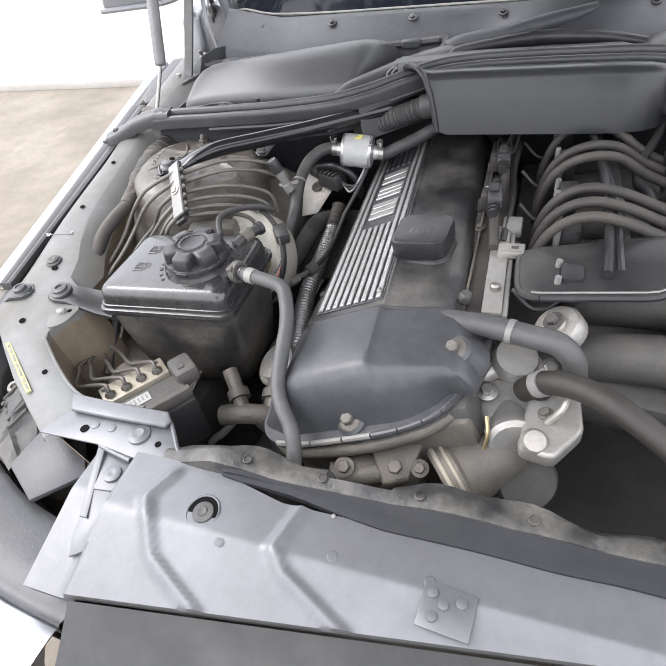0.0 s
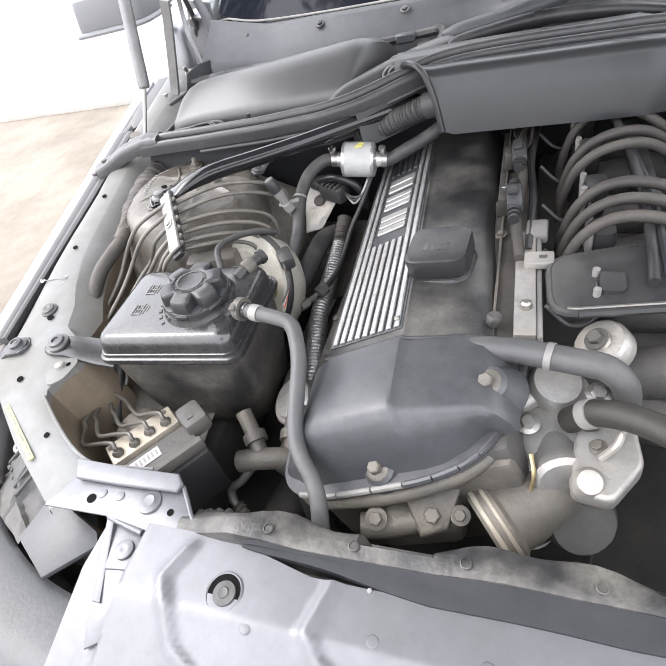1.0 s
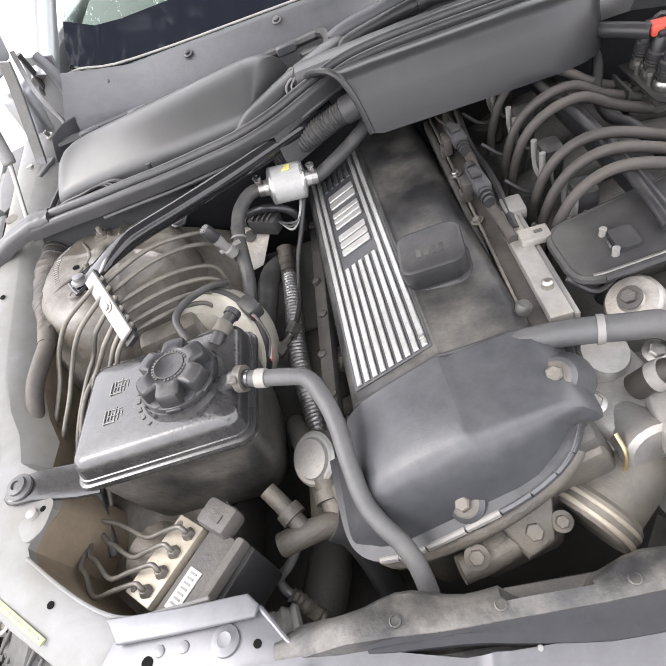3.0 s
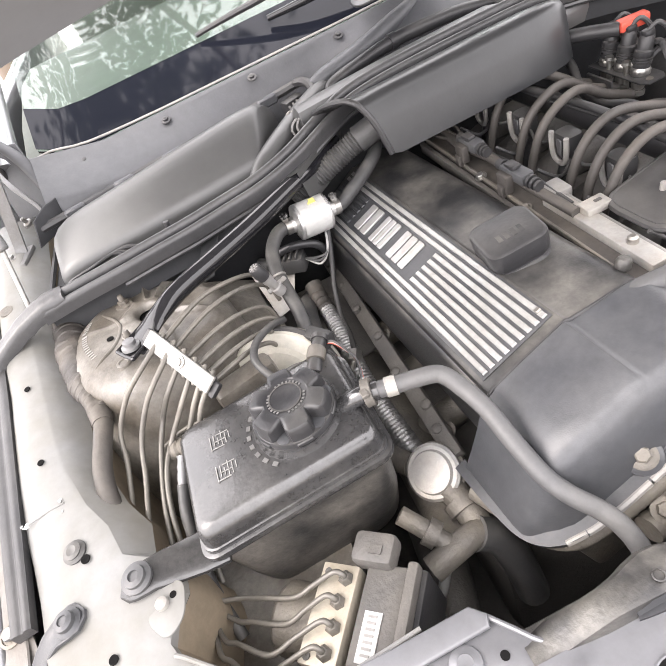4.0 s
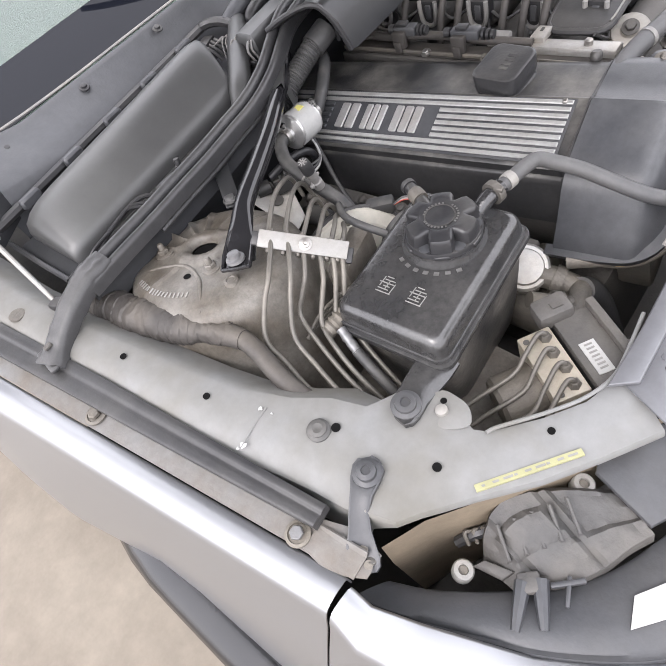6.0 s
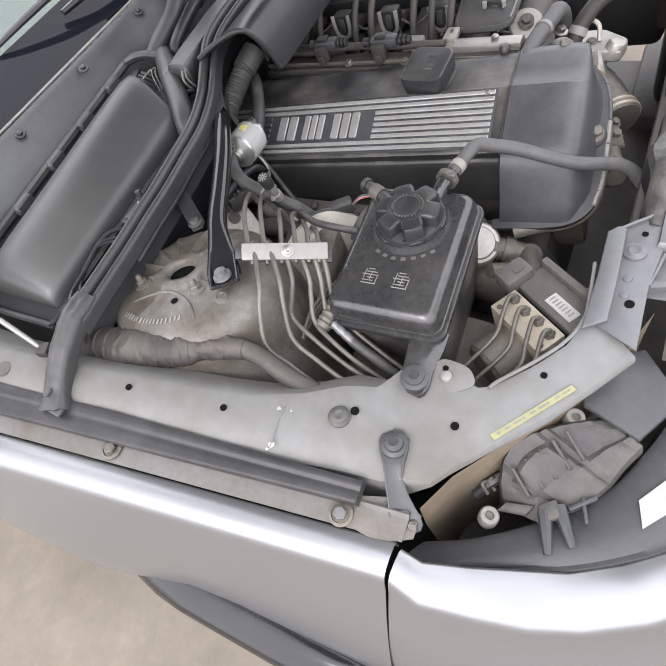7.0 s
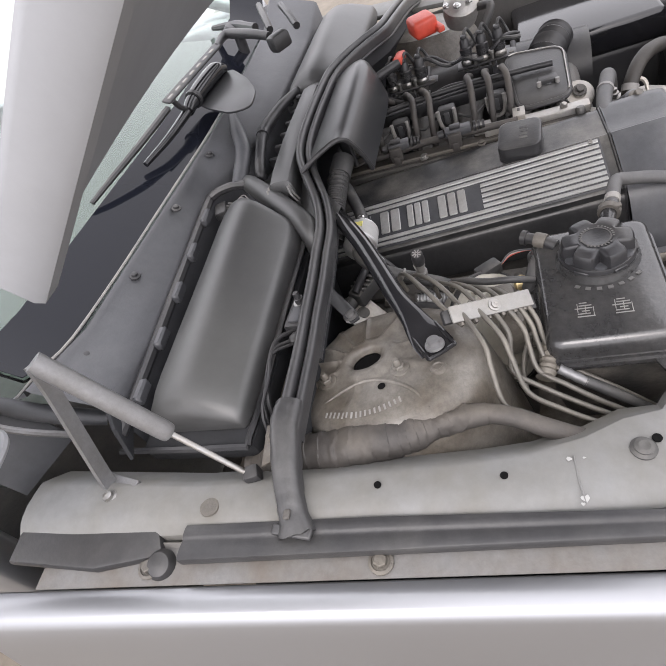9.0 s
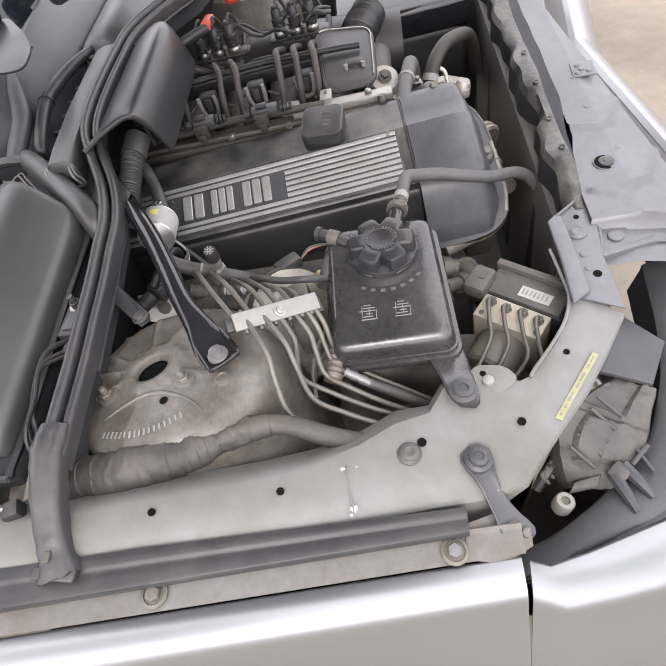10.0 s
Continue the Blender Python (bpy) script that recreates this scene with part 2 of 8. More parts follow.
def add_box(bm, c, s, rot=None, bevel=0.0, seg=2):
    m = Matrix.Translation(c) @ (rot.to_4x4() if rot else Matrix.Identity(4)) @ Matrix.Diagonal((*s, 1))
    made = bmesh.ops.create_cube(bm, size=1, matrix=m)
    if bevel:
        es = {e for v in made["verts"] for e in v.link_edges}
        bmesh.ops.bevel(bm, geom=list(es), offset=bevel, segments=seg, profile=0.5, affect="EDGES", clamp_overlap=True)
    return bm


def box(c, s, rot=None, bevel=0.0, seg=2):
    return add_box(bmesh.new(), c, s, rot, bevel, seg)


def yaw(a):
    return Matrix.Rotation(radians(a), 3, "Z")


def add_lathe(bm, profile, origin, axis=(0, 0, 1), n=28, hint=(0, 1, 0)):
    f = frame_of(axis, hint)
    o = Vector(origin)
    rows = []
    for r, h in profile:
        if r < 1e-6:
            rows.append([bm.verts.new(o + f @ V(0, 0, h))])
        else:
            rows.append([bm.verts.new(o + f @ V(r * math.cos(2 * math.pi * k / n), r * math.sin(2 * math.pi * k / n), h)) for k in range(n)])
    for a, b in zip(rows, rows[1:]):
        for k in range(n):
            j = (k + 1) % n
            q = [a[k % len(a)], a[j % len(a)], b[j % len(b)], b[k % len(b)]]
            q = [v for i, v in enumerate(q) if v not in q[:i]]
            if len(q) > 2:
                bm.faces.new(q)
    for row in (rows[0], rows[-1]):
        if len(row) > 2:
            bm.faces.new(row)
    return bm


def lathe(profile, origin, axis=(0, 0, 1), n=28):
    return add_lathe(bmesh.new(), profile, origin, axis, n)


def spline(pts, sub=6):
    p = [Vector(q) for q in pts]
    p = [2 * p[0] - p[1]] + p + [2 * p[-1] - p[-2]]
    out = []
    for i in range(1, len(p) - 2):
        a, b, c, d = p[i - 1 : i + 3]
        for k in range(sub):
            t = k / sub
            out.append(0.5 * (2 * b + (c - a) * t + (2 * a - 5 * b + 4 * c - d) * t * t + (3 * b - a - 3 * c + d) * t**3))
    out.append(p[-2])
    return out


def add_tube(bm, pts, r, n=12, sub=6, ribs=0.0, pitch=0.004, section=None, up=None):
    """A swept tube. r: a radius or one for each point; ribs: depth of rings at that pitch; section: outline (a, b) in place of a circle."""
    path = spline(pts, sub) if sub > 1 else [Vector(q) for q in pts]
    rs = r if isinstance(r, (list, tuple)) else [r] * len(pts)
    if ribs:
        fine = [path[0]]
        for a, b in zip(path, path[1:]):
            steps = max(1, int((b - a).length / (pitch / 4)))
            fine += [a.lerp(b, (k + 1) / steps) for k in range(steps)]
        path = fine
    total = len(path) - 1
    x = None
    rows, run = [], 0.0
    for i, p in enumerate(path):
        d = (path[min(i + 1, total)] - path[max(i - 1, 0)]).normalized()
        if up is not None:
            x = d.cross(Vector(up)).normalized()
        elif x is None:
            x = frame_of(d).col[0].copy()
        else:
            x = (x - d * x.dot(d)).normalized()
        y = d.cross(x)
        if i:
            run += (p - path[i - 1]).length
        g = i / total * (len(rs) - 1)
        k = min(int(g), len(rs) - 2)
        rad = rs[k] + (rs[k + 1] - rs[k]) * (g - k)
        if ribs:
            rad += ribs * (0.5 + 0.5 * math.cos(run / pitch * 2 * math.pi)) - ribs
        if section:
            rows.append([bm.verts.new(p + x * a * rad + y * b * rad) for a, b in section])
        else:
            rows.append([bm.verts.new(p + x * rad * math.cos(2 * math.pi * q / n) + y * rad * math.sin(2 * math.pi * q / n)) for q in range(n)])
    for a, b in zip(rows, rows[1:]):
        for q in range(len(a)):
            bm.faces.new((a[q], a[(q + 1) % len(a)], b[(q + 1) % len(a)], b[q]))
    bm.faces.new(rows[0])
    bm.faces.new(rows[-1])
    return bm


def tube(pts, r, **k):
    return add_tube(bmesh.new(), pts, r, **k)


def add_prism(bm, outline, off, bevel=0.0, seg=2):
    """A solid between an outline of places and the same outline moved by off."""
    a = [bm.verts.new(p) for p in outline]
    b = [bm.verts.new(Vector(p) + Vector(off)) for p in outline]
    fs = [bm.faces.new(a), bm.faces.new(b)]
    for k in range(len(a)):
        j = (k + 1) % len(a)
        fs.append(bm.faces.new((a[k], a[j], b[j], b[k])))
    if bevel:
        bmesh.ops.recalc_face_normals(bm, faces=fs)
        es = {e for f in fs[:2] for e in f.edges}
        bmesh.ops.bevel(bm, geom=list(es), offset=bevel, segments=seg, profile=0.5, affect="EDGES", clamp_overlap=True)
    return bm


def prism(outline, off, bevel=0.0, seg=2):
    return add_prism(bmesh.new(), outline, off, bevel, seg)


def add_loft(bm, sections, closed=False, caps=True):
    rows = [[bm.verts.new(p) for p in s] for s in sections]
    n = len(rows[0])
    for a, b in zip(rows, rows[1:]):
        for k in range(n if closed else n - 1):
            bm.faces.new((a[k], a[(k + 1) % n], b[(k + 1) % n], b[k]))
    if caps and closed:
        bm.faces.new(rows[0])
        bm.faces.new(rows[-1])
    return bm


def loft(sections, closed=False, caps=True):
    return add_loft(bmesh.new(), sections, closed, caps)


def thicken(bm, t):
    bmesh.ops.recalc_face_normals(bm, faces=bm.faces)
    bmesh.ops.solidify(bm, geom=bm.faces[:], thickness=t)
    return bm


def rounded(w, h, r, seg=5):
    """A rounded rectangle about 0, 0, as (a, b)."""
    out = []
    for cx, cy, a0 in ((w / 2 - r, h / 2 - r, 0), (r - w / 2, h / 2 - r, 90), (r - w / 2, r - h / 2, 180), (w / 2 - r, r - h / 2, 270)):
        for k in range(seg + 1):
            a = radians(a0 + 90 * k / seg)
            out.append((cx + r * math.cos(a), cy + r * math.sin(a)))
    return out


def round_outline(pts, r, seg=4):
    """An outline of (a, b) with its corners rounded."""
    out, n = [], len(pts)
    for i in range(n):
        p, a, b = V(*pts[i]), V(*pts[i - 1]), V(*pts[(i + 1) % n])
        da, db = a - p, b - p
        k = min(r, da.length * 0.45, db.length * 0.45)
        s, e = p + da.normalized() * k, p + db.normalized() * k
        for q in range(seg + 1):
            t = q / seg
            out.append(tuple(s * (1 - t) ** 2 + p * 2 * t * (1 - t) + e * t * t))
    return out


def bolt(at, axis, r, mat="steel", parent=None, washer=1.6, head=0.6, name="bolt", label=""):
    bm = bmesh.new()
    if washer:
        add_lathe(bm, [(r * washer, 0), (r * washer, r * 0.18), (r * 1.1, r * 0.3), (0, r * 0.3)], at, axis, 20)
    f = frame_of(axis)
    add_prism(bm, [Vector(at) + f @ V(r * math.cos(k * math.pi / 3), r * math.sin(k * math.pi / 3), r * 0.2) for k in range(6)], f @ V(0, 0, r * (0.3 + head)), r * 0.12, 1)
    return part(name, bm, mat, parent, label)


M["cowl_dark"] = material("dark_blue_grey_plastic", (0.032, 0.033, 0.036), 0.55, dust=(0.035, 0.035, 0.034), dust_amount=0.4, dust_scale=7, spec=0.15)
M["faint_print"] = material("worn_grey_print", (0.110, 0.108, 0.104), 0.5, var=0.35, scale=300)
M["edge_rubber"] = material("edge_seal_rubber", (0.036, 0.036, 0.038), 0.36, dust=(0.090, 0.087, 0.082), dust_amount=0.5, dust_scale=10, spec=0.4, speck=0.2)
M["frit"] = material("black_glass_frit", (0.008, 0.009, 0.013), 0.05, var=0.0, bump=0.0, speck=0.0, spec=0.22)
M["gloss_black"] = material("gloss_black_paint", (0.012, 0.012, 0.014), 0.08, dust=(0.05, 0.048, 0.045), dust_amount=0.15, dust_scale=10, bump=0.02, coat=0.2, toplit_dust=0.3)


# ---------------------------------------------------------------- ground
def build_ground():
    bm = bmesh.new()
    bmesh.ops.create_grid(bm, x_segments=60, y_segments=60, size=60)
    for v in bm.verts:
        v.co.z = 0.015 * noise.noise(v.co * 0.4)
    tagged(part("ground", bm, "ground"), "dusty pale brown concrete ground under the car", "ground", kind="structure")
    # yard coloured paler than the ground to carry its sunlit brightness
    bm = bmesh.new()
    add_box(bm, (0, 33.5, 0.02), (110, 60, 0.06), None, 0.01)
    tagged(part("road", bm, "sunlit_ground"), "concrete yard behind the car, coloured pale for its sunlit brightness", "road", kind="structure")


build_ground()


# ---------------------------------------------------------------- car body
def zr(y):
    """Height of the inner wing's ledge, which falls to the front."""
    return 0.680 + 0.124 * y


car = thing("car_body", "silver saloon car body with its bonnet raised over the engine bay", "car", (0, 0.6, 0))


def on_rail(pts, dz=0.0):
    return [V(x, y, zr(y) + dz) for x, y in pts]


RAIL_IN = [(-0.655, 1.30), (-0.648, 1.10), (-0.634, 0.985), (-0.622, 0.903), (-0.606, 0.80), (-0.596, 0.752), (-0.576, 0.70), (-0.555, 0.665),
           (-0.544, 0.630), (-0.532, 0.622), (-0.515, 0.612), (-0.503, 0.590), (-0.497, 0.572), (-0.505, 0.556), (-0.512, 0.535), (-0.506, 0.522),
           (-0.468, 0.491), (-0.433, 0.468), (-0.385, 0.452)]
RAIL_OUT = [(-0.715, 1.30), (-0.695, 1.10), (-0.684, 0.985), (-0.669, 0.903), (-0.660, 0.80), (-0.654, 0.752), (-0.645, 0.70), (-0.638, 0.665),
            (-0.632, 0.630), (-0.630, 0.612), (-0.628, 0.595), (-0.625, 0.575), (-0.618, 0.548), (-0.600, 0.535), (-0.585, 0.522), (-0.563, 0.504),
            (-0.520, 0.468), (-0.473, 0.436), (-0.425, 0.405)]


def build_rail():
    secs = []
    for k, ((xi, yi), (xo, yo)) in enumerate(zip(RAIL_IN, RAIL_OUT)):
        drop = 0.012 * max(0, min(1, (0.52 - yi) / 0.06))
        a, b = V(xi, yi, zr(yi) - drop), V(xo, yo, zr(yo) - drop)
        d = (b - a).normalized()
        rear = max(0.0, min(1.0, (yi - 0.56) / 0.10))
        low = a - d * 0.012 * rear + V(0, 0, -0.006 - 0.006 * rear)
        wall = a - d * 0.030 * rear + V(0, 0, -0.012 - 0.018 * rear)
        far = max(0.0, min(1.0, (yo - 0.565) / 0.03))
        crown = a.lerp(b, 0.5) + V(0, 0, 0.0025)
        secs.append([wall, low, a + V(0, 0, -0.001), a + d * 0.004, a.lerp(b, 0.25) + V(0, 0, 0.0015), crown, a.lerp(b, 0.72) + V(0, 0, 0.001), a.lerp(b, 0.84) - V(0, 0, 0.0012 * far), b - V(0, 0, 0.0075 * far),
                     b + d * (0.0015 + 0.0025 * far) + V(0, 0, -0.003 - 0.008 * far), b + d * (0.002 + 0.004 * far) + V(0, 0, -0.006 - 0.024 * far), b + d * (0.002 + 0.006 * far) + V(0, 0, -0.009 - 0.091 * far)])
    bm = loft(secs)
    rail = part("inner_wing_rail", bm, "rail", car, "pale silver-painted inner wing ledge with chipped seams", 30)
    # near-black discs in place of shaded holes, rubber plug and chips
    for x, y, r in ((-0.638, 0.893, 0.0052), (-0.622, 0.774, 0.0052), (-0.560, 0.543, 0.0058), (-0.477, 0.480, 0.0048), (-0.578, 0.640, 0.0062)):
        dz = 0.0040 - 0.012 * max(0, min(1, (0.52 - y) / 0.06))
        part("drain_hole_disc", lathe([(0, 0), (r * 0.72, 0), (r * 0.72, 0.0012), (r * 0.6, 0.0012), (0, 0.0002)], (x, y, zr(y) + dz - 0.0008), (0, -0.12, 1), 16), "hole", rail, "near-black disc standing in for the shade of a drilled hole")
    part("rubber_plug", lathe([(0.0115, 0), (0.0118, 0.004), (0.0085, 0.0062), (0.0088, 0.0078), (0.005, 0.0092), (0.002, 0.0082), (0, 0.0082)], (-0.589, 0.653, zr(0.653)), (0, -0.12, 1), 22), "rubber", rail, "faded grey round rubber plug")
    part("round_plug", lathe([(0.0108, 0), (0.0104, 0.0022), (0, 0.0026)], (-0.672, 1.068, zr(1.068) + 0.001), (0.1, -0.12, 1), 20), "grime", rail, "flat grey round plug")
    part("screw_cap", lathe([(0.0062, 0), (0.0058, 0.004), (0.003, 0.0055), (0, 0.0055)], (-0.512, 0.567, zr(0.567) + 0.001), (0, 0, 1), 12), "white", rail, "white plastic screw head")
    part("paint_chip", prism([V(-0.600 + 0.0008 * math.cos(k) * (1 + 0.5 * math.sin(3 * k)), 0.703 + 0.0016 * math.sin(k), zr(0.703) + 0.0022) for k in [q * 0.63 for q in range(10)]], (0, 0, 0.0006)), "label", rail, "chipped pale seam sealer")
    # rolled seam between the ledge and its front plate
    part("seam", tube(on_rail([(-0.598, 0.712), (-0.622, 0.710), (-0.645, 0.706)], 0.0024), 0.0009, n=6), "rail", rail, "sealed sheet joint")
    for k, (x, y) in ((0, (-0.602, 0.716)), (4, (-0.640, 0.7065)), (5, (-0.6455, 0.7085))):
        r = (0.0020, 0.0008, 0.0008, 0.0014, 0.0030, 0.0014)[k]
        part("paint_chip", prism([V(x + r * math.cos(q) * (1 + 0.5 * math.sin(3 * q + k)), y + 1.3 * r * math.sin(q), zr(y) + 0.0026) for q in [w * 0.698 for w in range(9)]], (0, 0, 0.0005)), "label", rail, "chipped pale seam sealer")
    # warning label along the front plate
    a, e = V(-0.556, 0.5105, zr(0.51) - 0.0008), V(-0.478, 0.4535, zr(0.4535) - 0.0075)
    d = e - a
    n2 = V(-0.0040, -0.0052, 0.0)
    part("warning_label", prism([a, e, e + n2, a + n2], (0, 0, 0.0022)), "pale_yellow", rail, "pale yellow printed strip label")
    for k in range(9):
        s = a + d * (0.06 + 0.1 * k) + n2 * 0.35 + V(0, 0, 0.0024)
        part("print_bar", prism([s, s + d * (0.03 + 0.03 * (k % 3)), s + d * (0.03 + 0.03 * (k % 3)) + n2 * 0.3, s + n2 * 0.3], (0, 0, 0.0004)), "print", rail)
    # ear with a hole, and the turned-up lip of the front plate
    z = zr(0.57) - 0.0020
    ear = part("ledge_ear", prism([V(x, y, z) for x, y in round_outline([(-0.530, 0.560), (-0.512, 0.588), (-0.490, 0.580), (-0.494, 0.548), (-0.512, 0.535)], 0.011)], (0, 0, 0.0025), 0.0008), "rail", rail, "painted ear with a hole")
    part("ear_hole", lathe([(0, 0), (0.0032, 0), (0.0032, 0.0008), (0, 0.0008)], (-0.502, 0.571, z + 0.0022), (0, 0, 1), 14), "hole", ear)
    part("plate_lip", tube([(-0.509, 0.524, zr(0.524) + 0.001), (-0.500, 0.518, zr(0.518) + 0.002), (-0.467, 0.4925, zr(0.49) - 0.002), (-0.432, 0.470, zr(0.47) - 0.007), (-0.398, 0.458, zr(0.458) - 0.008), (-0.36, 0.459, 0.7275), (-0.322, 0.462, 0.727)], 0.0020, n=8), "rail", rail, "bright turned-up sheet lip")
    # inner side wall of the wing, down into the bay
    secs = []
    for x, y in RAIL_IN:
        w = 0.03 * max(0.0, min(1.0, (y - 0.56) / 0.10))
        secs.append([V(x + w, y, zr(y) - 0.012 - 0.6 * w), V(x + w + 0.004, y + 0.004, zr(y) - 0.12), V(x + w + 0.02, y + 0.02, 0.50)])
    part("inner_wing_wall", loft(secs), "mud", car, "dusty painted inner wing wall")
    return rail


build_rail()


def wing_profile(width, depth, flat):
    """Outer panel section from its edge: a narrow flat shoulder, a crease and a steep side, as (out, up)."""
    f = flat
    out = [(0.0, -0.016), (0.0, -0.003), (0.003, 0.0), (0.011 + f * 0.5, 0.0006), (0.018 + f, -0.0006), (0.0225 + f, -0.0025), (0.0265 + f, -0.0065), (0.030 + f, -0.013), (0.035 + f, -0.026)]
    rem = width - 0.035 - f
    for t in (0.12, 0.25, 0.4, 0.55, 0.7, 0.85, 1.0):
        out.append((0.035 + f + rem * (1 - (1 - t) ** 1.5), -0.026 - depth * t))
    return out + [(width, -0.29), (width - 0.004, -0.34), (width - 0.02, -0.42), (width - 0.04, -0.50)]


def build_fender():
    """Front wing: outer skin, mounting flange with bolts and the black edge seal."""
    ys = [0.565, 0.60, 0.65, 0.70, 0.78, 0.86, 0.94, 1.02, 1.10, 1.20, 1.32]
    secs = []
    for y in ys:
        xe = -0.683 - 0.13 * (y - 0.612)
        k = max(0, min(1, (y - 0.80) / 0.28))
        bulge = -0.800 - 0.045 * k * k * (3 - 2 * k)
        ze = 0.660 + 0.124 * y - 0.002
        secs.append([V(xe - a, y, ze + b) for a, b in wing_profile(xe - bulge, 0.219, 0.007)])
    fender = part("front_wing", thicken(loft(secs), 0.0015), "silver", car, "smooth silver painted front wing", 50)
    # flange under the wing's edge
    secs = []
    for y in [0.56 + 0.07 * k for k in range(11)]:
        xe = -0.683 - 0.13 * (y - 0.612)
        xi = -0.660 - 0.10 * (y - 0.612)
        z = 0.664 + 0.124 * y - 0.006
        secs.append([V(xi + 0.004, y, z + 0.006), V(xi, y, z + 0.001), V((xi + xe) / 2, y, z), V(xe + 0.001, y, z - 0.001)])
    part("wing_flange", thicken(loft(secs), 0.002), "primer", fender, "dirty unpainted mounting flange with rust marks")
    for y in (0.889, 0.622, 1.13):
        x = -0.672 - 0.115 * (y - 0.612)
        z = 0.664 + 0.124 * y - 0.005
        bm = lathe([(0.0125, 0), (0.0125, 0.002), (0.0095, 0.003), (0.009, 0.0015), (0, 0.0015)], (x, y, z), (0, -0.1, 1), 20)
        part("washer", bm, "grime", fender, "stained round washer")
        bolt((x, y, z + 0.001), (0, -0.1, 1), 0.0068, "zinc" if y < 0.7 else "grime", fender, washer=0, head=0.5, name="wing_bolt", label="silver hexagon wing bolt")
    # front plate with two holes by the wing's front end
    bm = prism([V(-0.680, 0.612, 0.7345), V(-0.650, 0.610, 0.7375), V(-0.638, 0.575, 0.7325), V(-0.645, 0.552, 0.722), V(-0.668, 0.552, 0.722), V(-0.684, 0.58, 0.7285)], (0, 0, -0.002), 0.0006)
    plate = part("wing_bracket", bm, "primer", fender, "pale grey bracket plate")
    for x, y in ((-0.650, 0.566), (-0.658, 0.556)):
        part("bracket_hole", lathe([(0, 0), (0.004, 0), (0.004, 0.001), (0, 0.001)], (x, y, 0.7268 + 0.28 * (y - 0.56)), (0, -0.3, 1), 12), "grime", plate)
    # rubber edge seal on the ledge: two-lipped black profile
    secs = []
    for y in [0.607] + [0.64 + 0.05 * k for k in range(10)]:
        xi = -0.640 - 0.10 * (y - 0.612)
        if y > 0.9:
            xi = -0.669 - 0.12 * (y - 0.903)
        xo = -0.662 - 0.135 * (y - 0.612)
        z = zr(y) - 0.004
        w = xo - xi
        prof = [(0.0, -0.008), (0.0, 0.002)] + [(0.20 - 0.20 * math.cos(radians(q)), 0.001 + 0.0022 * math.sin(radians(q))) for q in (30, 60, 90, 120, 150)]
        prof += [(0.42, 0.0008), (0.47, 0.0006)] + [(0.74 - 0.26 * math.cos(radians(q)), 0.0000 + 0.0016 * math.sin(radians(q))) for q in (20, 50, 80, 110, 140, 165)] + [(1.02, -0.006), (1.0, -0.012)]
        secs.append([V(xi + w * p, y, z + h) for p, h in prof])
    part("edge_seal", loft(secs, closed=True), "edge_rubber", car, "dark grey ribbed rubber edge seal", 60)
    part("seal_end_block", prism([V(-0.690, 1.128, 0.800), V(-0.700, 1.30, 0.822), V(-0.745, 1.30, 0.818), V(-0.742, 1.19, 0.802), V(-0.720, 1.116, 0.790)], (0, 0, 0.014), 0.004), "black", car, "dark grey rubber end block")
    part("block_knob", lathe([(0.016, -0.004), (0.016, 0.004), (0.012, 0.010), (0.006, 0.012), (0, 0.012)], (-0.727, 1.118, 0.796), (-0.3, -0.2, 1), 18), "black", car, "black round rubber knob")
    part("hinge_hook", tube([(-0.655, 1.245, 0.812), (-0.662, 1.212, 0.818), (-0.676, 1.198, 0.820), (-0.690, 1.208, 0.818), (-0.690, 1.24, 0.812)], 0.006, n=10), "rail", car, "pale folded hinge loop")
    # bumper flank that bulges out below the wing
    secs = []
    for y in [0.42 + 0.05 * k for k in range(12)]:
        o = -0.842 + 1.3 * max(0, 0.70 - y) ** 2 + 1.2 * max(0, y - 0.86) ** 2
        i = -0.79 - 0.03 * max(0, y - 0.85)
        secs.append([V(i, y, 0.535), V(i - 0.006, y, 0.538), V((i + o) / 2, y, 0.532), V(o + 0.008, y, 0.521), V(o + 0.001, y, 0.512), V(o, y, 0.500), V(o + 0.003, y, 0.490), V(o + 0.002, y, 0.482), V(o + 0.006, y, 0.44), V(i, y, 0.43)])
    part("side_moulding", loft(secs, closed=True), "gloss_black", car, "glossy dark bumper flank", 50)
    return fender


build_fender()


def build_wheel():
    w = thing("front_wheel", "black tyre on an alloy wheel under the silver wing", "wheel", (-0.67, 0.93, 0.31))
    part("tyre", lathe([(0.21, -0.10), (0.29, -0.105), (0.312, -0.085), (0.315, 0), (0.312, 0.085), (0.29, 0.105), (0.21, 0.10)], (-0.67, 0.93, 0.315), (1, 0, 0), 40), "tyre", w)
    part("rim", lathe([(0.21, -0.09), (0.2, -0.06), (0.06, -0.07), (0.05, -0.09), (0, -0.09)], (-0.67, 0.93, 0.315), (1, 0, 0), 30), "alu", w)


build_wheel()


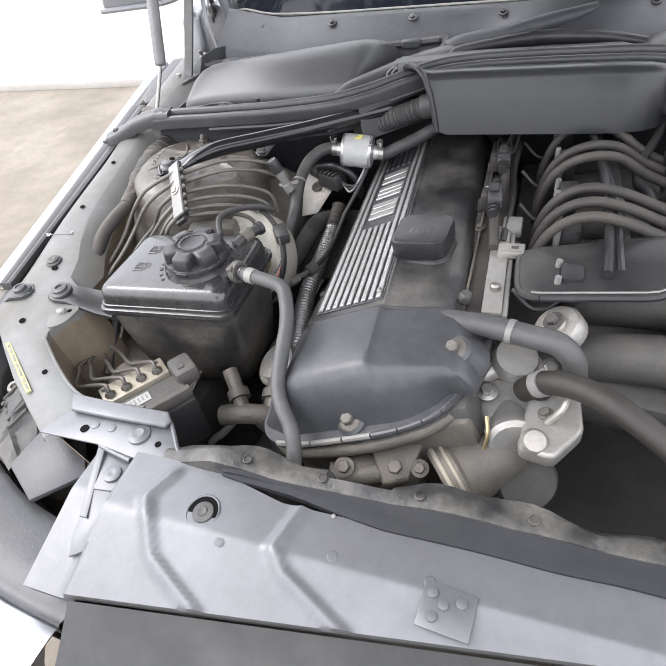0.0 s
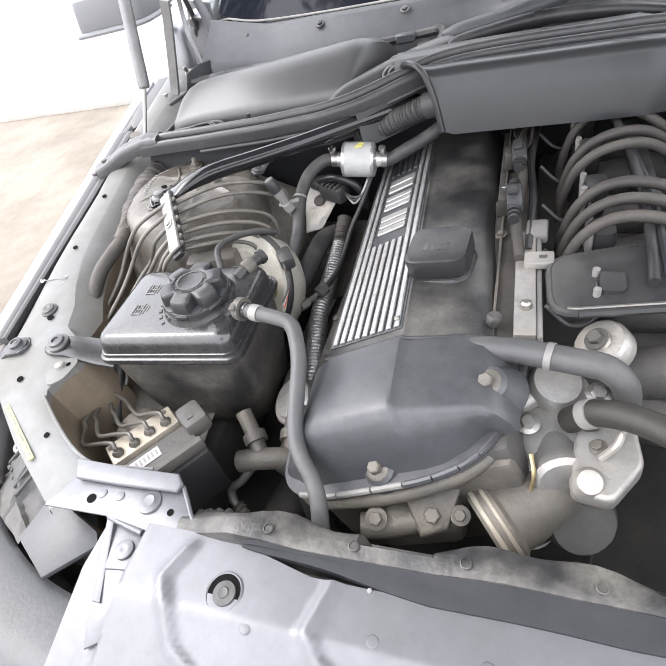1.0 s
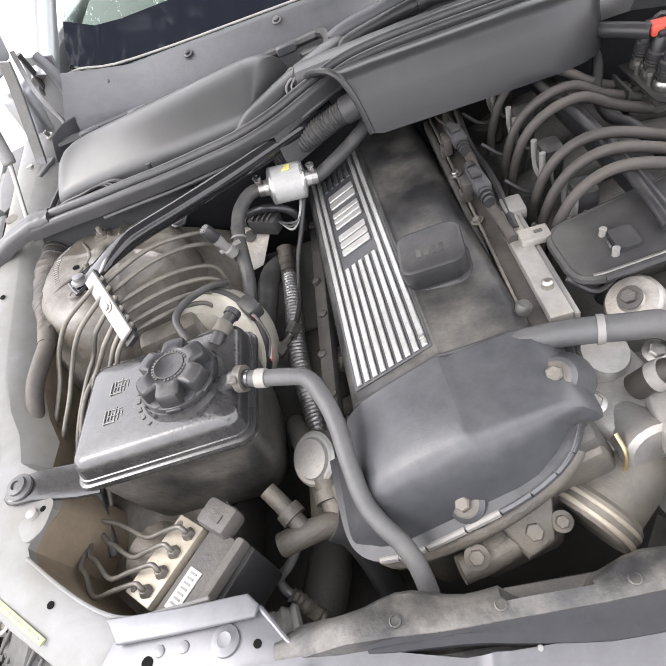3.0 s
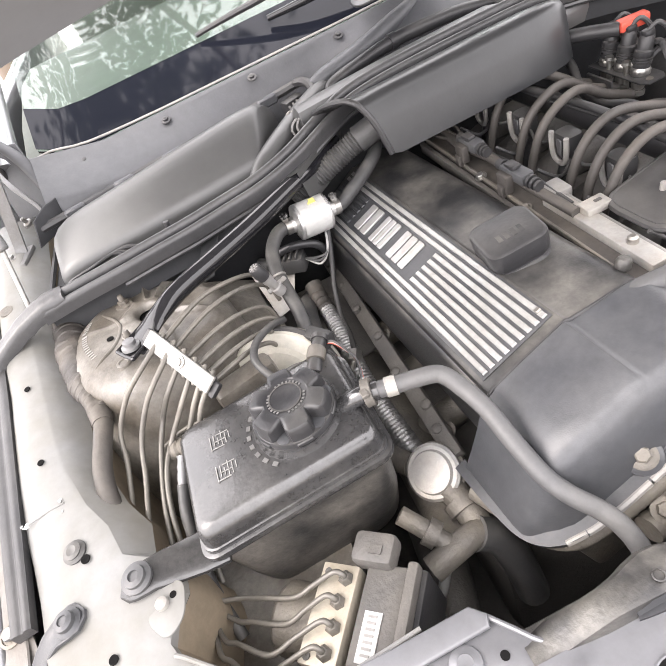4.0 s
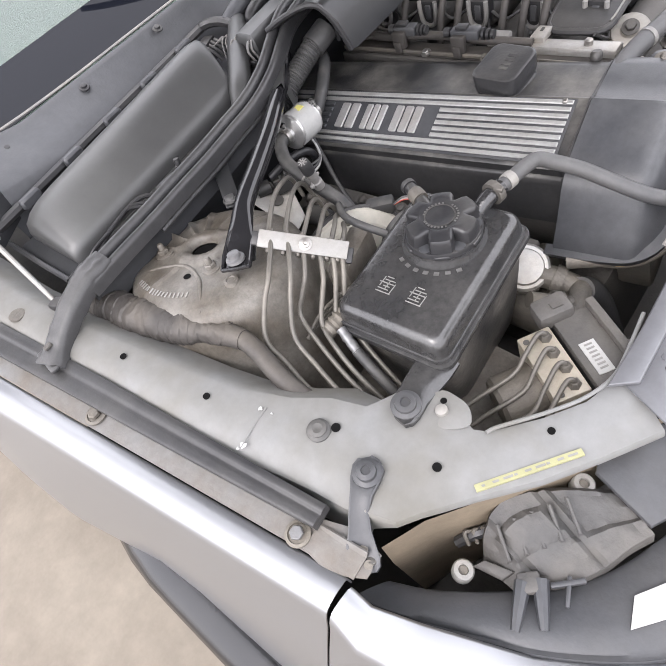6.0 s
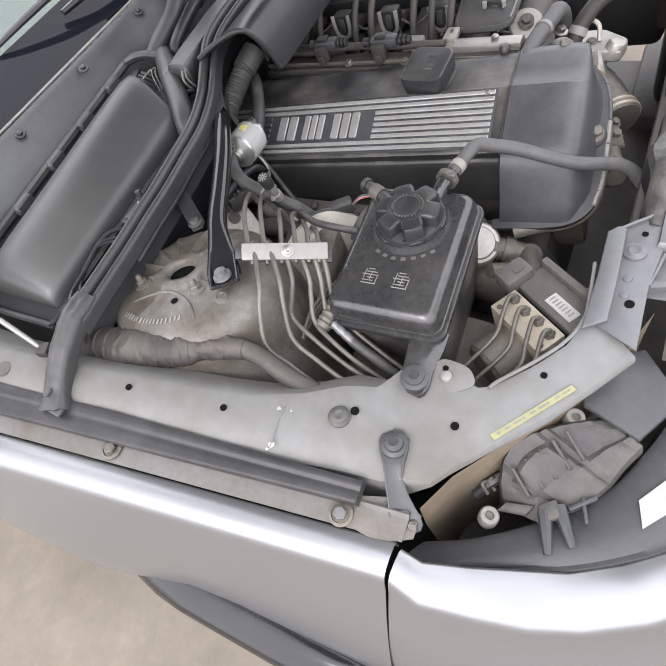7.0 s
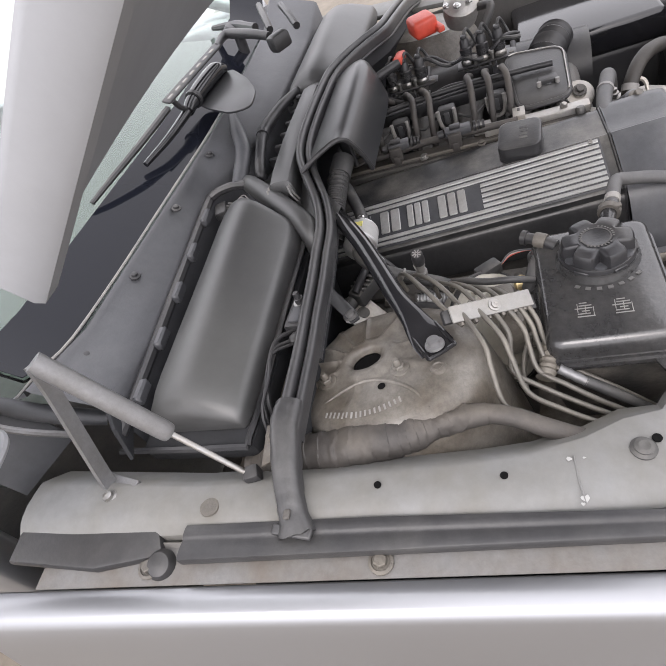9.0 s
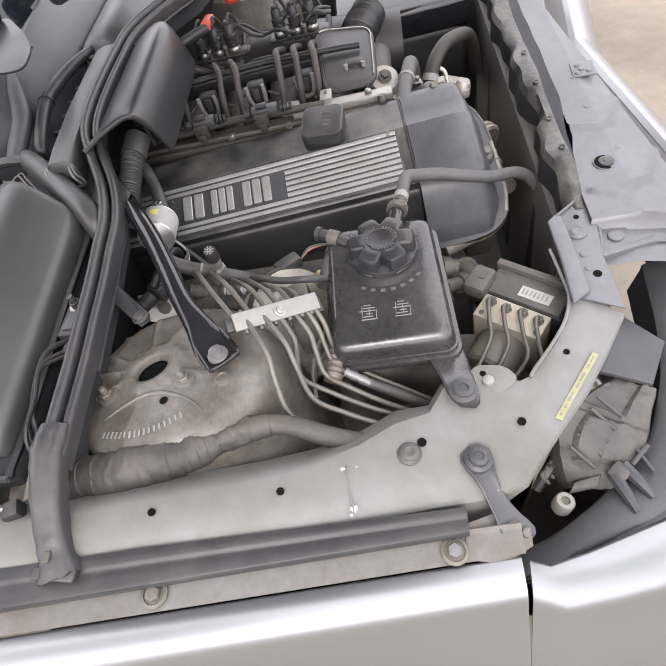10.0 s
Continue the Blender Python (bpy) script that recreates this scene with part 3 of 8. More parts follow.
def build_slam_panel():
    """Front cross panel: silver pressing with beads, recessed plug, and the dark shroud edge behind it."""
    def zs(x, y):
        return 0.7355 - 0.30 * max(0, 0.345 - y) - 0.02 * max(0, y - 0.345)

    def front_y(x):
        return 0.285 + 0.14 * (x + 0.17) if x < 0.25 else 0.343 - 0.14 * (x - 0.25)

    xs = [-0.288 + 0.0051 * k for k in range(151)]
    secs = []
    for x, drop in ((-0.350, 0.020), (-0.312, 0.019), (-0.301, 0.018), (-0.296, 0.014), (-0.292, 0.006), (-0.2895, 0.001)):
        f = front_y(-0.288)
        secs.append([V(x, f + 0.002, zs(x, f) - 0.018 - drop)] + [V(x, f + (0.405 + 0.3 * drop - f) * q / 30, zs(x, f + (0.387 - f) * q / 30) - drop) for q in range(31)])
    for x in xs:
        f = front_y(x)
        row = []
        for q in range(31):
            y = f + (0.387 + 0.018 * max(0, min(1, (-0.12 - x) / 0.08)) - f) * q / 30
            z = zs(x, y)
            # two pressed beads
            for (ax, ay), (bx, by) in (((-0.098, 0.392), (-0.111, 0.346)), ((-0.111, 0.346), (-0.098, 0.330)), ((-0.098, 0.330), (-0.03, 0.297)),
                                       ((-0.236, 0.392), (-0.250, 0.362)), ((-0.250, 0.362), (-0.219, 0.314)), ((-0.219, 0.314), (-0.158, 0.283))):
                p, a, b = V(x, y), V(ax, ay), V(bx, by)
                t = max(0, min(1, (p - a).dot(b - a) / (b - a).length_squared))
                dd = (p - (a + (b - a) * t)).length
                if dd < 0.0085:
                    z = max(z, zs(x, y) + 0.0046 * (0.5 + 0.5 * math.cos(dd / 0.0085 * math.pi)))
            row.append(V(x, y, z))
        row.insert(0, V(x, f + 0.002, zs(x, f) - 0.018))
        secs.append(row)
    bm = loft(secs)
    panel = part("slam_panel", bm, "panel", car, "silver painted front cross panel with pressed beads", 60)
    c = V(-0.188, 0.3615, 0.7352)
    part("recess_ring", lathe([(0.0165, -0.004), (0.0165, 0.0004), (0.0155, 0.0010), (0.0145, 0.0004), (0.0141, -0.004)], c, (0, -0.05, 1), 32), "panel", panel, "pressed round rim")
    part("recess_floor", lathe([(0, 0), (0.0147, 0), (0.0147, 0.0012), (0, 0.0012)], c + V(0, 0, -0.001), (0, -0.05, 1), 28), "hole", panel, "recess floor coloured near-black for its shade")
    part("rubber_stop", lathe([(0.0102, 0), (0.0098, 0.0015), (0.005, 0.0022), (0.004, 0.0034), (0.002, 0.0030), (0, 0.0030)], c + V(0.001, -0.001, 0.0004), (0, -0.05, 1), 24), "rubber", panel, "grey round rubber stop")
    for x, y in ((-0.160, 0.340), (-0.060, 0.352), (0.02, 0.352)):
        part("dimple", lathe([(0.0048, 0), (0.004, 0.0007), (0, 0.0009)], (x, y, zs(x, y) + 0.0002), (0, 0, 1), 14), "panel", panel, "small pressed dimple")
    for x, y in ((-0.0703, 0.386), (0.069, 0.389)):
        part("glint_screw", lathe([(0.0024, 0), (0.002, 0.001), (0, 0.0015)], (x, y, zs(x, y)), (0, -0.3, 1), 10), "zinc", panel, "tiny bright screw")
    # bonnet lock bracket
    bm = box((0.036, 0.334, 0.7362), (0.040, 0.034, 0.003), yaw(-4), 0.0012)
    lock = part("bonnet_lock", bm, "panel", panel, "bare metal bonnet lock plate")
    for x, y in ((0.024, 0.344), (0.033, 0.337), (0.026, 0.327), (0.046, 0.341)):
        part("lock_rivet", lathe([(0.0046, 0), (0.004, 0.002), (0, 0.0028)], (x, y, 0.7374), (0, 0, 1), 14), "panel", lock)
    # lower front: dark air guide and the bumper's edge
    secs = [[V(x, front_y(x) - 0.002, zs(x, front_y(x)) - 0.010), V(x, front_y(x) - 0.03, 0.68), V(x, front_y(x) - 0.05, 0.665), V(x, front_y(x) - 0.055, 0.62), V(x, front_y(x) - 0.03, 0.50)] for x in xs]
    part("air_guide", loft(secs), "black", car, "dark plastic front air guide")
    secs = [[V(x, front_y(x) - 0.052, 0.664), V(x, front_y(x) - 0.06, 0.669), V(x, front_y(x) - 0.078, 0.664), V(x, front_y(x) - 0.11, 0.63), V(x, front_y(x) - 0.14, 0.55), V(x, front_y(x) - 0.14, 0.40)] for x in xs]
    part("front_bumper", loft(secs), "silver", car, "silver front bumper edge")


build_slam_panel()


def build_lamp_carrier():
    """Silver corner plate between the wing ledge and the cross panel."""
    top = [(-0.400, 0.455), (-0.345, 0.452), (-0.290, 0.452), (-0.268, 0.440), (-0.250, 0.420), (-0.236, 0.411), (-0.205, 0.406), (-0.205, 0.396), (-0.238, 0.392), (-0.262, 0.392), (-0.296, 0.400), (-0.343, 0.406), (-0.425, 0.405)]
    bm = prism([V(x, y, 0.729 + 0.03 * (y - 0.4)) for x, y in top], (0, 0, -0.003), 0.0012)
    c = part("corner_plate", bm, "panel", car, "silver painted corner plate of the front panel")
    bm = prism([V(-0.415, 0.458, 0.7315), V(-0.345, 0.456, 0.7315), V(-0.283, 0.457, 0.7315), V(-0.273, 0.447, 0.7315), V(-0.276, 0.438, 0.7315), V(-0.345, 0.436, 0.7315), V(-0.400, 0.436, 0.7315)], (0, 0, 0.0055), 0.0022, 3)
    part("raised_edge", bm, "panel", c, "turned-over sheet edge")
    part("raised_edge", tube([(-0.274, 0.446, 0.7315), (-0.262, 0.432, 0.731), (-0.250, 0.418, 0.7305), (-0.238, 0.410, 0.7305), (-0.206, 0.405, 0.731)], 0.0022, n=8), "panel", c, "turned-up sheet edge")
    part("big_washer", lathe([(0.0125, 0), (0.012, 0.0025), (0.007, 0.0038), (0.006, 0.0045), (0.003, 0.0042), (0, 0.0042)], (-0.303, 0.426, 0.7295), (0, 0, 1), 22), "panel", c, "painted round bolt head")
    for x, y, r in ((-0.276, 0.420, 0.0034), (-0.372, 0.420, 0.005)):
        part("plate_hole", lathe([(0, 0), (r, 0), (r, 0.0009), (0, 0.0009)], (x, y, 0.7296), (0, 0, 1), 14), "hole", c)
    for x in (-0.362, -0.340):
        part("rivet", lathe([(0.0052, 0), (0.0045, 0.0014), (0, 0.0022)], (x, 0.427, 0.7295), (0, 0, 1), 14), "panel", c, "flat painted rivet")
    # stepped bracket in front of the plate, with its folded flange
    bm = prism([V(-0.344, 0.409, 0.7215), V(-0.298, 0.399, 0.7215), V(-0.287, 0.384, 0.7215), V(-0.289, 0.366, 0.7205), V(-0.322, 0.362, 0.7205)], (0, 0, -0.003), 0.0008)
    b = part("lamp_bracket", bm, "panel", c, "painted lamp bracket")
    part("bracket_step", tube([(-0.343, 0.407, 0.726), (-0.320, 0.402, 0.7255), (-0.298, 0.398, 0.7255)], 0.0030, n=8), "panel", b, "pressed step")
    part("folded_flange", prism([V(-0.346, 0.410, 0.727), V(-0.337, 0.410, 0.727), V(-0.312, 0.335, 0.716), V(-0.321, 0.335, 0.716)], (0, 0, -0.016), 0.001), "panel", b, "folded painted flange")
    part("bracket_screw", lathe([(0.0098, 0), (0.0094, 0.002), (0.006, 0.003), (0.002, 0.0026), (0, 0.0022)], (-0.310, 0.381, 0.7218), (0, 0, 1), 18), "panel", b, "grey cross-head screw")
    part("lower_arm", prism([V(-0.322, 0.362, 0.7195), V(-0.289, 0.366, 0.7195), V(-0.296, 0.31, 0.708), V(-0.312, 0.30, 0.706), V(-0.320, 0.32, 0.711)], (0, 0, -0.003), 0.0008), "panel", b)


build_lamp_carrier()


def build_shroud():
    """Dusty plastic top of the radiator shroud with round fixings."""
    xs = [-0.262 + 0.0125 * k for k in range(56)]
    secs = []
    for x in xs:
        wave = 0.004 * math.sin(x * 31) + 0.003 * math.sin(x * 77 + 1)
        h = 0.004 * math.sin(x * 23 + 0.5) + 0.003 * noise.noise(V(x * 20, 0, 0))
        lo = -0.03 if -0.075 < x < -0.03 else 0.0
        t = max(0, min(1, (-0.20 - x) / 0.05))
        secs.append([V(x, 0.432 + wave + lo * 0.3, 0.62), V(x, 0.430 + wave + lo * 0.3, 0.735 + h + lo * 0.4 - t * 0.02), V(x, 0.425 + wave + lo * 0.3, 0.7455 + h + lo * 0.4 - t * 0.02),
                     V(x, 0.415, 0.749 + h - t * 0.02), V(x, 0.404, 0.746 + h - t * 0.02), V(x, 0.4015, 0.737 - t * 0.015), V(x, 0.401, 0.722), V(x, 0.396, 0.712), V(x, 0.380, 0.712)])
    sh = part("radiator_shroud", loft([r[1:] for r in secs]), "shroud", car, "dusty dark plastic radiator shroud edge", 45)
    # rear wall takes a darker plastic than the top, its shade in the colour
    part("shroud_wall", loft([[r[0] + V(0, 0.006, -0.22), r[0] + V(0, 0.001, 0), r[1]] for r in secs]), "cowl_dark", sh, "rear wall of the shroud, coloured dark for its shade", 60)
    for x in (-0.162, -0.088, 0.0, 0.09):
        part("shroud_clip", lathe([(0.0045, 0), (0.0045, 0.0012), (0.0036, 0.0016), (0.0034, 0.0006), (0, 0.0006)], (x, 0.413, 0.7498 + 0.004 * math.sin(x * 23 + 0.5) + 0.003 * noise.noise(V(x * 20, 0, 0)) - 0.0002), (0, 0, 1), 18), "shroud", sh, "round plastic clip ring")
    # dark strip over the panel's rear edge, standing in for a reflected band
    secs = []
    for x in xs:
        f = max(0.3835, 0.402 - 0.105 * max(0, x + 0.20)) + 0.003 * noise.noise(V(x * 14, 3, 0))
        h = 0.004 * math.sin(x * 23 + 0.5) + 0.003 * noise.noise(V(x * 20, 0, 0))
        t = max(0, min(1, (-0.17 - x) / 0.03))
        secs.append([V(x, 0.4045, 0.7455 + h - 0.008 * t), V(x, 0.4005, 0.7425 + h * 0.6 - 0.006 * t), V(x, max(0.393, f + 0.006), 0.7405 - 0.004 * t), V(x, f + 0.004, 0.7392), V(x, f, 0.7378), V(x, f, 0.730)])
    part("mirrored_band", loft(secs[6:]), "cowl_dark", sh, "dark strip laid on the cross panel as its dark reflection", 60)
    part("fan_cowl", box((0.09, 0.424, 0.50), (0.70, 0.03, 0.40), None, 0.008), "dark", car, "dark radiator and fan cowl")


build_shroud()


def build_tower():
    """Suspension strut tower: dusty pressing that leans inwards, with an oval hole, radial flutes and an outer bead."""
    c = V(-0.471, 0.932, 0.789)
    up = V(0.12, 0.08, 1).normalized()
    f = Matrix((V(1, 0, -0.12).normalized(), up.cross(V(1, 0, -0.12).normalized()), up)).transposed()

    def hole(a):
        q = a + radians(60.5)
        return 1 / math.sqrt((math.cos(q) / 0.0185) ** 2 + (math.sin(q) / 0.0138) ** 2)

    def reach(a):
        return 0.096 + 0.050 * max(0, math.cos(a + radians(80))) ** 2 + 0.026 * max(0, math.cos(a - radians(190))) ** 2 + 0.005 * math.cos(3 * a)

    def lift(a, g):
        """Height over the plane at a bearing a and a share g of the way from the hole to the rim."""
        steps = ((0, -0.007), (0.02, -0.0015), (0.05, 0.002), (0.10, 0.0034), (0.17, 0.0030), (0.24, -0.0005), (0.62, -0.0016), (0.76, -0.0034), (0.84, -0.0065), (0.91, -0.012), (0.96, -0.020), (1.0, -0.036))
        h = steps[-1][1]
        for (g0, h0), (g1, h1) in zip(steps, steps[1:]):
            if g <= g1:
                h = h0 + (h1 - h0) * (g - g0) / (g1 - g0)
                break
        if 0.16 < g < 0.86:
            d = math.degrees(a)
            rise = math.sin((g - 0.16) / 0.70 * math.pi) ** 0.5
            for bearing, high in ((118, 0.0045), (92, 0.0068), (66, 0.0068), (40, 0.0060), (8, 0.0050), (-30, 0.0058), (-72, 0.0040), (-106, 0.0030), (176, 0.0022)):
                off = abs((d - bearing + 180) % 360 - 180) * (0.4 + g)
                h += high * rise * max(0.0, 1 - off / 4.5)
                if 0 < (d - bearing) < 24 and bearing in (92, 66, 40, -30):
                    h += 0.0022 * rise * (1 - (d - bearing) / 24)
        return h + 0.0016 * noise.noise(V(3 * math.cos(a), 3 * math.sin(a), g * 4)) * min(1, g * 5)

    def at(a, g):
        r = hole(a) + (reach(a) - hole(a)) * g
        return c + f @ V(r * math.cos(a), r * math.sin(a), lift(a, g))

    def skin(x, y):
        """Place on the pressing over x, y."""
        d = f.inverted() @ (V(x, y, c.z - (up.x * (x - c.x) + up.y * (y - c.y)) / up.z) - c)
        a = math.atan2(d.y, d.x)
        return at(a, (V(d.x, d.y, 0).length - hole(a)) / (reach(a) - hole(a)))

    n = 144
    rows = [[at(2 * math.pi * k / n - math.pi, g) for k in range(n)] for g in [q / 46 for q in range(47)]]
    for out, dz in ((0.008, -0.075), (0.020, -0.14), (0.034, -0.24)):
        rows.append([c + f @ V((reach(a) + out) * math.cos(a), (reach(a) + out) * math.sin(a), dz) for a in [2 * math.pi * k / n - math.pi for k in range(n)]])
    tower = part("strut_tower", loft(rows, closed=True, caps=False), "tower", car, "dusty beige painted strut tower with radial ribs", 50)
    side = [[V(-0.425, 1.00, 0.760).lerp(V(-0.415, 0.80, 0.705), q), V(-0.385, 1.008, 0.735).lerp(V(-0.375, 0.81, 0.690), q), V(-0.352, 1.015, 0.712).lerp(V(-0.345, 0.82, 0.674), q), V(-0.338, 1.02, 0.70).lerp(V(-0.330, 0.83, 0.660), q), V(-0.334, 1.02, 0.60).lerp(V(-0.326, 0.83, 0.60), q)] for q in [k / 12 for k in range(13)]]
    for k in (3, 6, 9):
        for q in (1, 2):
            side[k][q] += V(0, 0, 0.005)
    part("tower_side", loft(side), "tower", tower, "dusty sloping side of the tower", 40)
    well = [[at(2 * math.pi * k / 48, 0) + V(0, 0, -0.002) for k in range(48)], [c + V(0, 0, -0.10) + (at(2 * math.pi * k / 48, 0) - c) * 0.9 for k in range(48)]]
    part("tower_hole", loft(well, closed=True), "hole", tower, "centre hole with walls coloured near-black for shade")
    for x, y in ((-0.503, 0.975), (-0.496, 0.884)):
        p = skin(x, y)
        bm = lathe([(0.0125, -0.002), (0.012, 0.002), (0.0085, 0.003), (0, 0.003)], p, up, 18)
        add_prism(bm, [p + f @ V(0.0075 * math.cos(k * math.pi / 3), 0.0075 * math.sin(k * math.pi / 3), 0.002) for k in range(6)], up * 0.006, 0.001, 1)
        add_lathe(bm, [(0.0042, 0.007), (0.004, 0.014), (0.003, 0.016), (0, 0.016)], p, up, 12)
        part("strut_nut", bm, "tower", tower, "dust-covered flange nut and stud")
    # curved row of stamped marks, as plain bars
    arc = spline([V(-0.552, 0.966, 0), V(-0.557, 0.935, 0), V(-0.553, 0.905, 0), V(-0.540, 0.874, 0)], 8)
    for k in range(17):
        g = k / 16 * (len(arc) - 2)
        p = arc[int(g)].lerp(arc[int(g) + 1], g - int(g))
        t = (arc[int(g) + 1] - arc[int(g)]).normalized()
        w = V(t.y, -t.x, 0)
        h = 0.0036 if k % 5 else 0.0030
        q = [skin(*(p + t * i * 0.0011 + w * j * h).xy) + up * 0.0004 for i, j in ((-1, -1), (1, -1), (1, 1), (-1, 1))]
        part("stamp_bar", prism(q, up * 0.0006), "white", tower)
    part("tower_slot", lathe([(0, 0), (0.0046, 0), (0.0046, 0.001), (0, 0.001)], skin(-0.521, 0.902) + up * 0.0004, up, 14), "hole", tower)
    part("tower_boss", lathe([(0.0095, -0.002), (0.009, 0.0035), (0.006, 0.0042), (0.0045, 0.0030), (0, 0.0030)], skin(-0.503, 0.838), up, 18), "tower", tower, "round pressed boss")
    arch = [skin(x, y) + up * -0.0004 for x, y in ((-0.547, 0.992), (-0.529, 0.964), (-0.514, 0.940), (-0.508, 0.917), (-0.516, 0.887), (-0.532, 0.863), (-0.551, 0.846))]
    part("tower_bead", tube(arch, [0.0010, 0.0022, 0.0026, 0.0026, 0.0026, 0.0022, 0.0010], n=10), "tower", tower, "pressed arched bead")
    # bolted ear that joins the tower to the bulkhead
    ear = part("tower_ear", prism([V(-0.400, 0.965, 0.7755), V(-0.390, 0.956, 0.7740), V(-0.377, 0.961, 0.7725), V(-0.340, 1.006, 0.812), V(-0.362, 1.012, 0.815)], (0, 0, 0.003), 0.001), "duct", tower, "dark bolted sheet ear")
    part("ear_bolt", lathe([(0.0105, 0), (0.0105, 0.002), (0.007, 0.003), (0.0066, 0.007), (0.0035, 0.008), (0, 0.008)], (-0.387, 0.968, 0.7795), up, 18), "zinc", ear)
    # cross brace from the tower up under the bulkhead
    b = thing("strut_brace", "glossy black tubular strut brace bolted to the tower", "brace", (-0.483, 0.84, 0.817))
    sec = rounded(2, 2, 0.95, 4)
    end = V(-0.483, 0.838, 0.812)
    pts = [(-0.140, 1.055, 0.823), (-0.186, 1.022, 0.823), (-0.242, 0.984, 0.824), (-0.295, 0.950, 0.824), (-0.355, 0.917, 0.824), (-0.41, 0.888, 0.824), (-0.445, 0.865, 0.820), (-0.465, 0.852, 0.815), (-0.485, 0.837, 0.811)]
    bm = bmesh.new()
    path = spline(pts, 6)
    rows = []
    for i, p in enumerate(path):
        t = i / (len(path) - 1)
        d = (path[min(i + 1, len(path) - 1)] - path[max(i - 1, 0)]).normalized()
        side = d.cross(V(0, 0, 1)).normalized()
        u = side.cross(d)
        flat = max(0, min(1, (t - 0.66) / 0.26))
        w, h = 0.0122 + 0.0088 * flat, 0.0122 - 0.0090 * flat
        rows.append([p + side * w * math.cos(q * math.pi / 8) + u * h * math.sin(q * math.pi / 8) for q in range(16)])
    add_loft(bm, rows, closed=True)
    part("brace_tube", bm, "gloss_black", b)
    d = V(-0.82, -0.57, -0.06).normalized()
    sd = V(-0.57, 0.82, 0)
    plate = [end - d * 0.030 + sd * 0.0155, end + d * 0.008 + sd * 0.0165, end + d * 0.0125 + sd * 0.0135, end + d * 0.0125 - sd * 0.0135, end + d * 0.008 - sd * 0.0165, end - d * 0.030 - sd * 0.0155]
    part("end_plate", prism(plate, (0, 0, 0.0025), 0.0006), "gloss_black", b, "square flattened end")
    part("end_lip", tube([p + V(0, 0, 0.003) for p in plate], 0.0024, n=8, sub=3), "gloss_black", b, "turned-up end of the brace")
    part("brace_bolt", lathe([(0.0115, 0), (0.011, 0.003), (0.0075, 0.0042), (0.0072, 0.009), (0.004, 0.010), (0, 0.010)], end + V(-0.001, 0.001, 0.0035), up, 18), "zinc", b, "worn steel flange bolt")
    part("weld_dimple", lathe([(0.005, 0), (0.004, 0.001), (0, 0.0015)], (-0.447, 0.866, 0.8232), (0, 0, 1), 14), "grime", b)


build_tower()


def build_harness():
    h = thing("wiring_harness", "thick dusty grey tape-wrapped cable loom along the wing", "cable", (-0.56, 0.9, 0.74))
    part("bare_loom", tube([(-0.552, 0.812, 0.775), (-0.549, 0.790, 0.774), (-0.553, 0.762, 0.770), (-0.560, 0.735, 0.760), (-0.562, 0.705, 0.742), (-0.555, 0.675, 0.715)], [0.0115, 0.0108, 0.0105, 0.0105, 0.0105, 0.0105], n=16), "loom", h, "dark smooth cable sleeve")
    part("tape_end", tube([(-0.5535, 0.817, 0.775), (-0.551, 0.803, 0.775), (-0.549, 0.790, 0.774)], [0.0135, 0.0128, 0.0118], n=16), "loom", h, "last turns of tape")
    main = [(-0.600, 1.06, 0.765), (-0.597, 1.02, 0.772), (-0.593, 0.988, 0.775), (-0.587, 0.952, 0.776), (-0.579, 0.904, 0.776), (-0.571, 0.870, 0.776), (-0.562, 0.843, 0.776), (-0.551, 0.808, 0.775)]
    rs = [0.021, 0.022, 0.0225, 0.0225, 0.0215, 0.0185, 0.0150, 0.0125]
    path = spline(main, 28)
    rows = []
    for i, p in enumerate(path):
        d = (path[min(i + 1, len(path) - 1)] - path[max(i - 1, 0)]).normalized()
        f = frame_of(d)
        g = i / (len(path) - 1) * (len(rs) - 1)
        k = min(int(g), len(rs) - 2)
        r = rs[k] + (rs[k + 1] - rs[k]) * (g - k)
        row = []
        for q in range(32):
            a = 2 * math.pi * q / 32
            # overlapping turns of tape: each turn rises slowly and drops at its edge
            turn = (i / 11.0 + 0.9 * noise.noise(V(i * 0.035, 0.3, 0.0)) + 0.8 * a / 6.283 + 0.45 * noise.noise(V(i * 0.07, math.cos(a), math.sin(a)))) % 1.0
            rr = r * (1 + 0.055 * turn) + 0.0032 * noise.noise(p * 48 + V(math.cos(a), math.sin(a), 0) * 0.9) + 0.0012 * noise.noise(p * 170 + V(math.cos(a), 0, math.sin(a)) * 2)
            row.append(p + f @ V(rr * math.cos(a), rr * math.sin(a), 0))
        rows.append(row)
    part("loom", loft(rows, closed=True), "loom", h, "overlapping wrinkled tape", 24)


build_harness()


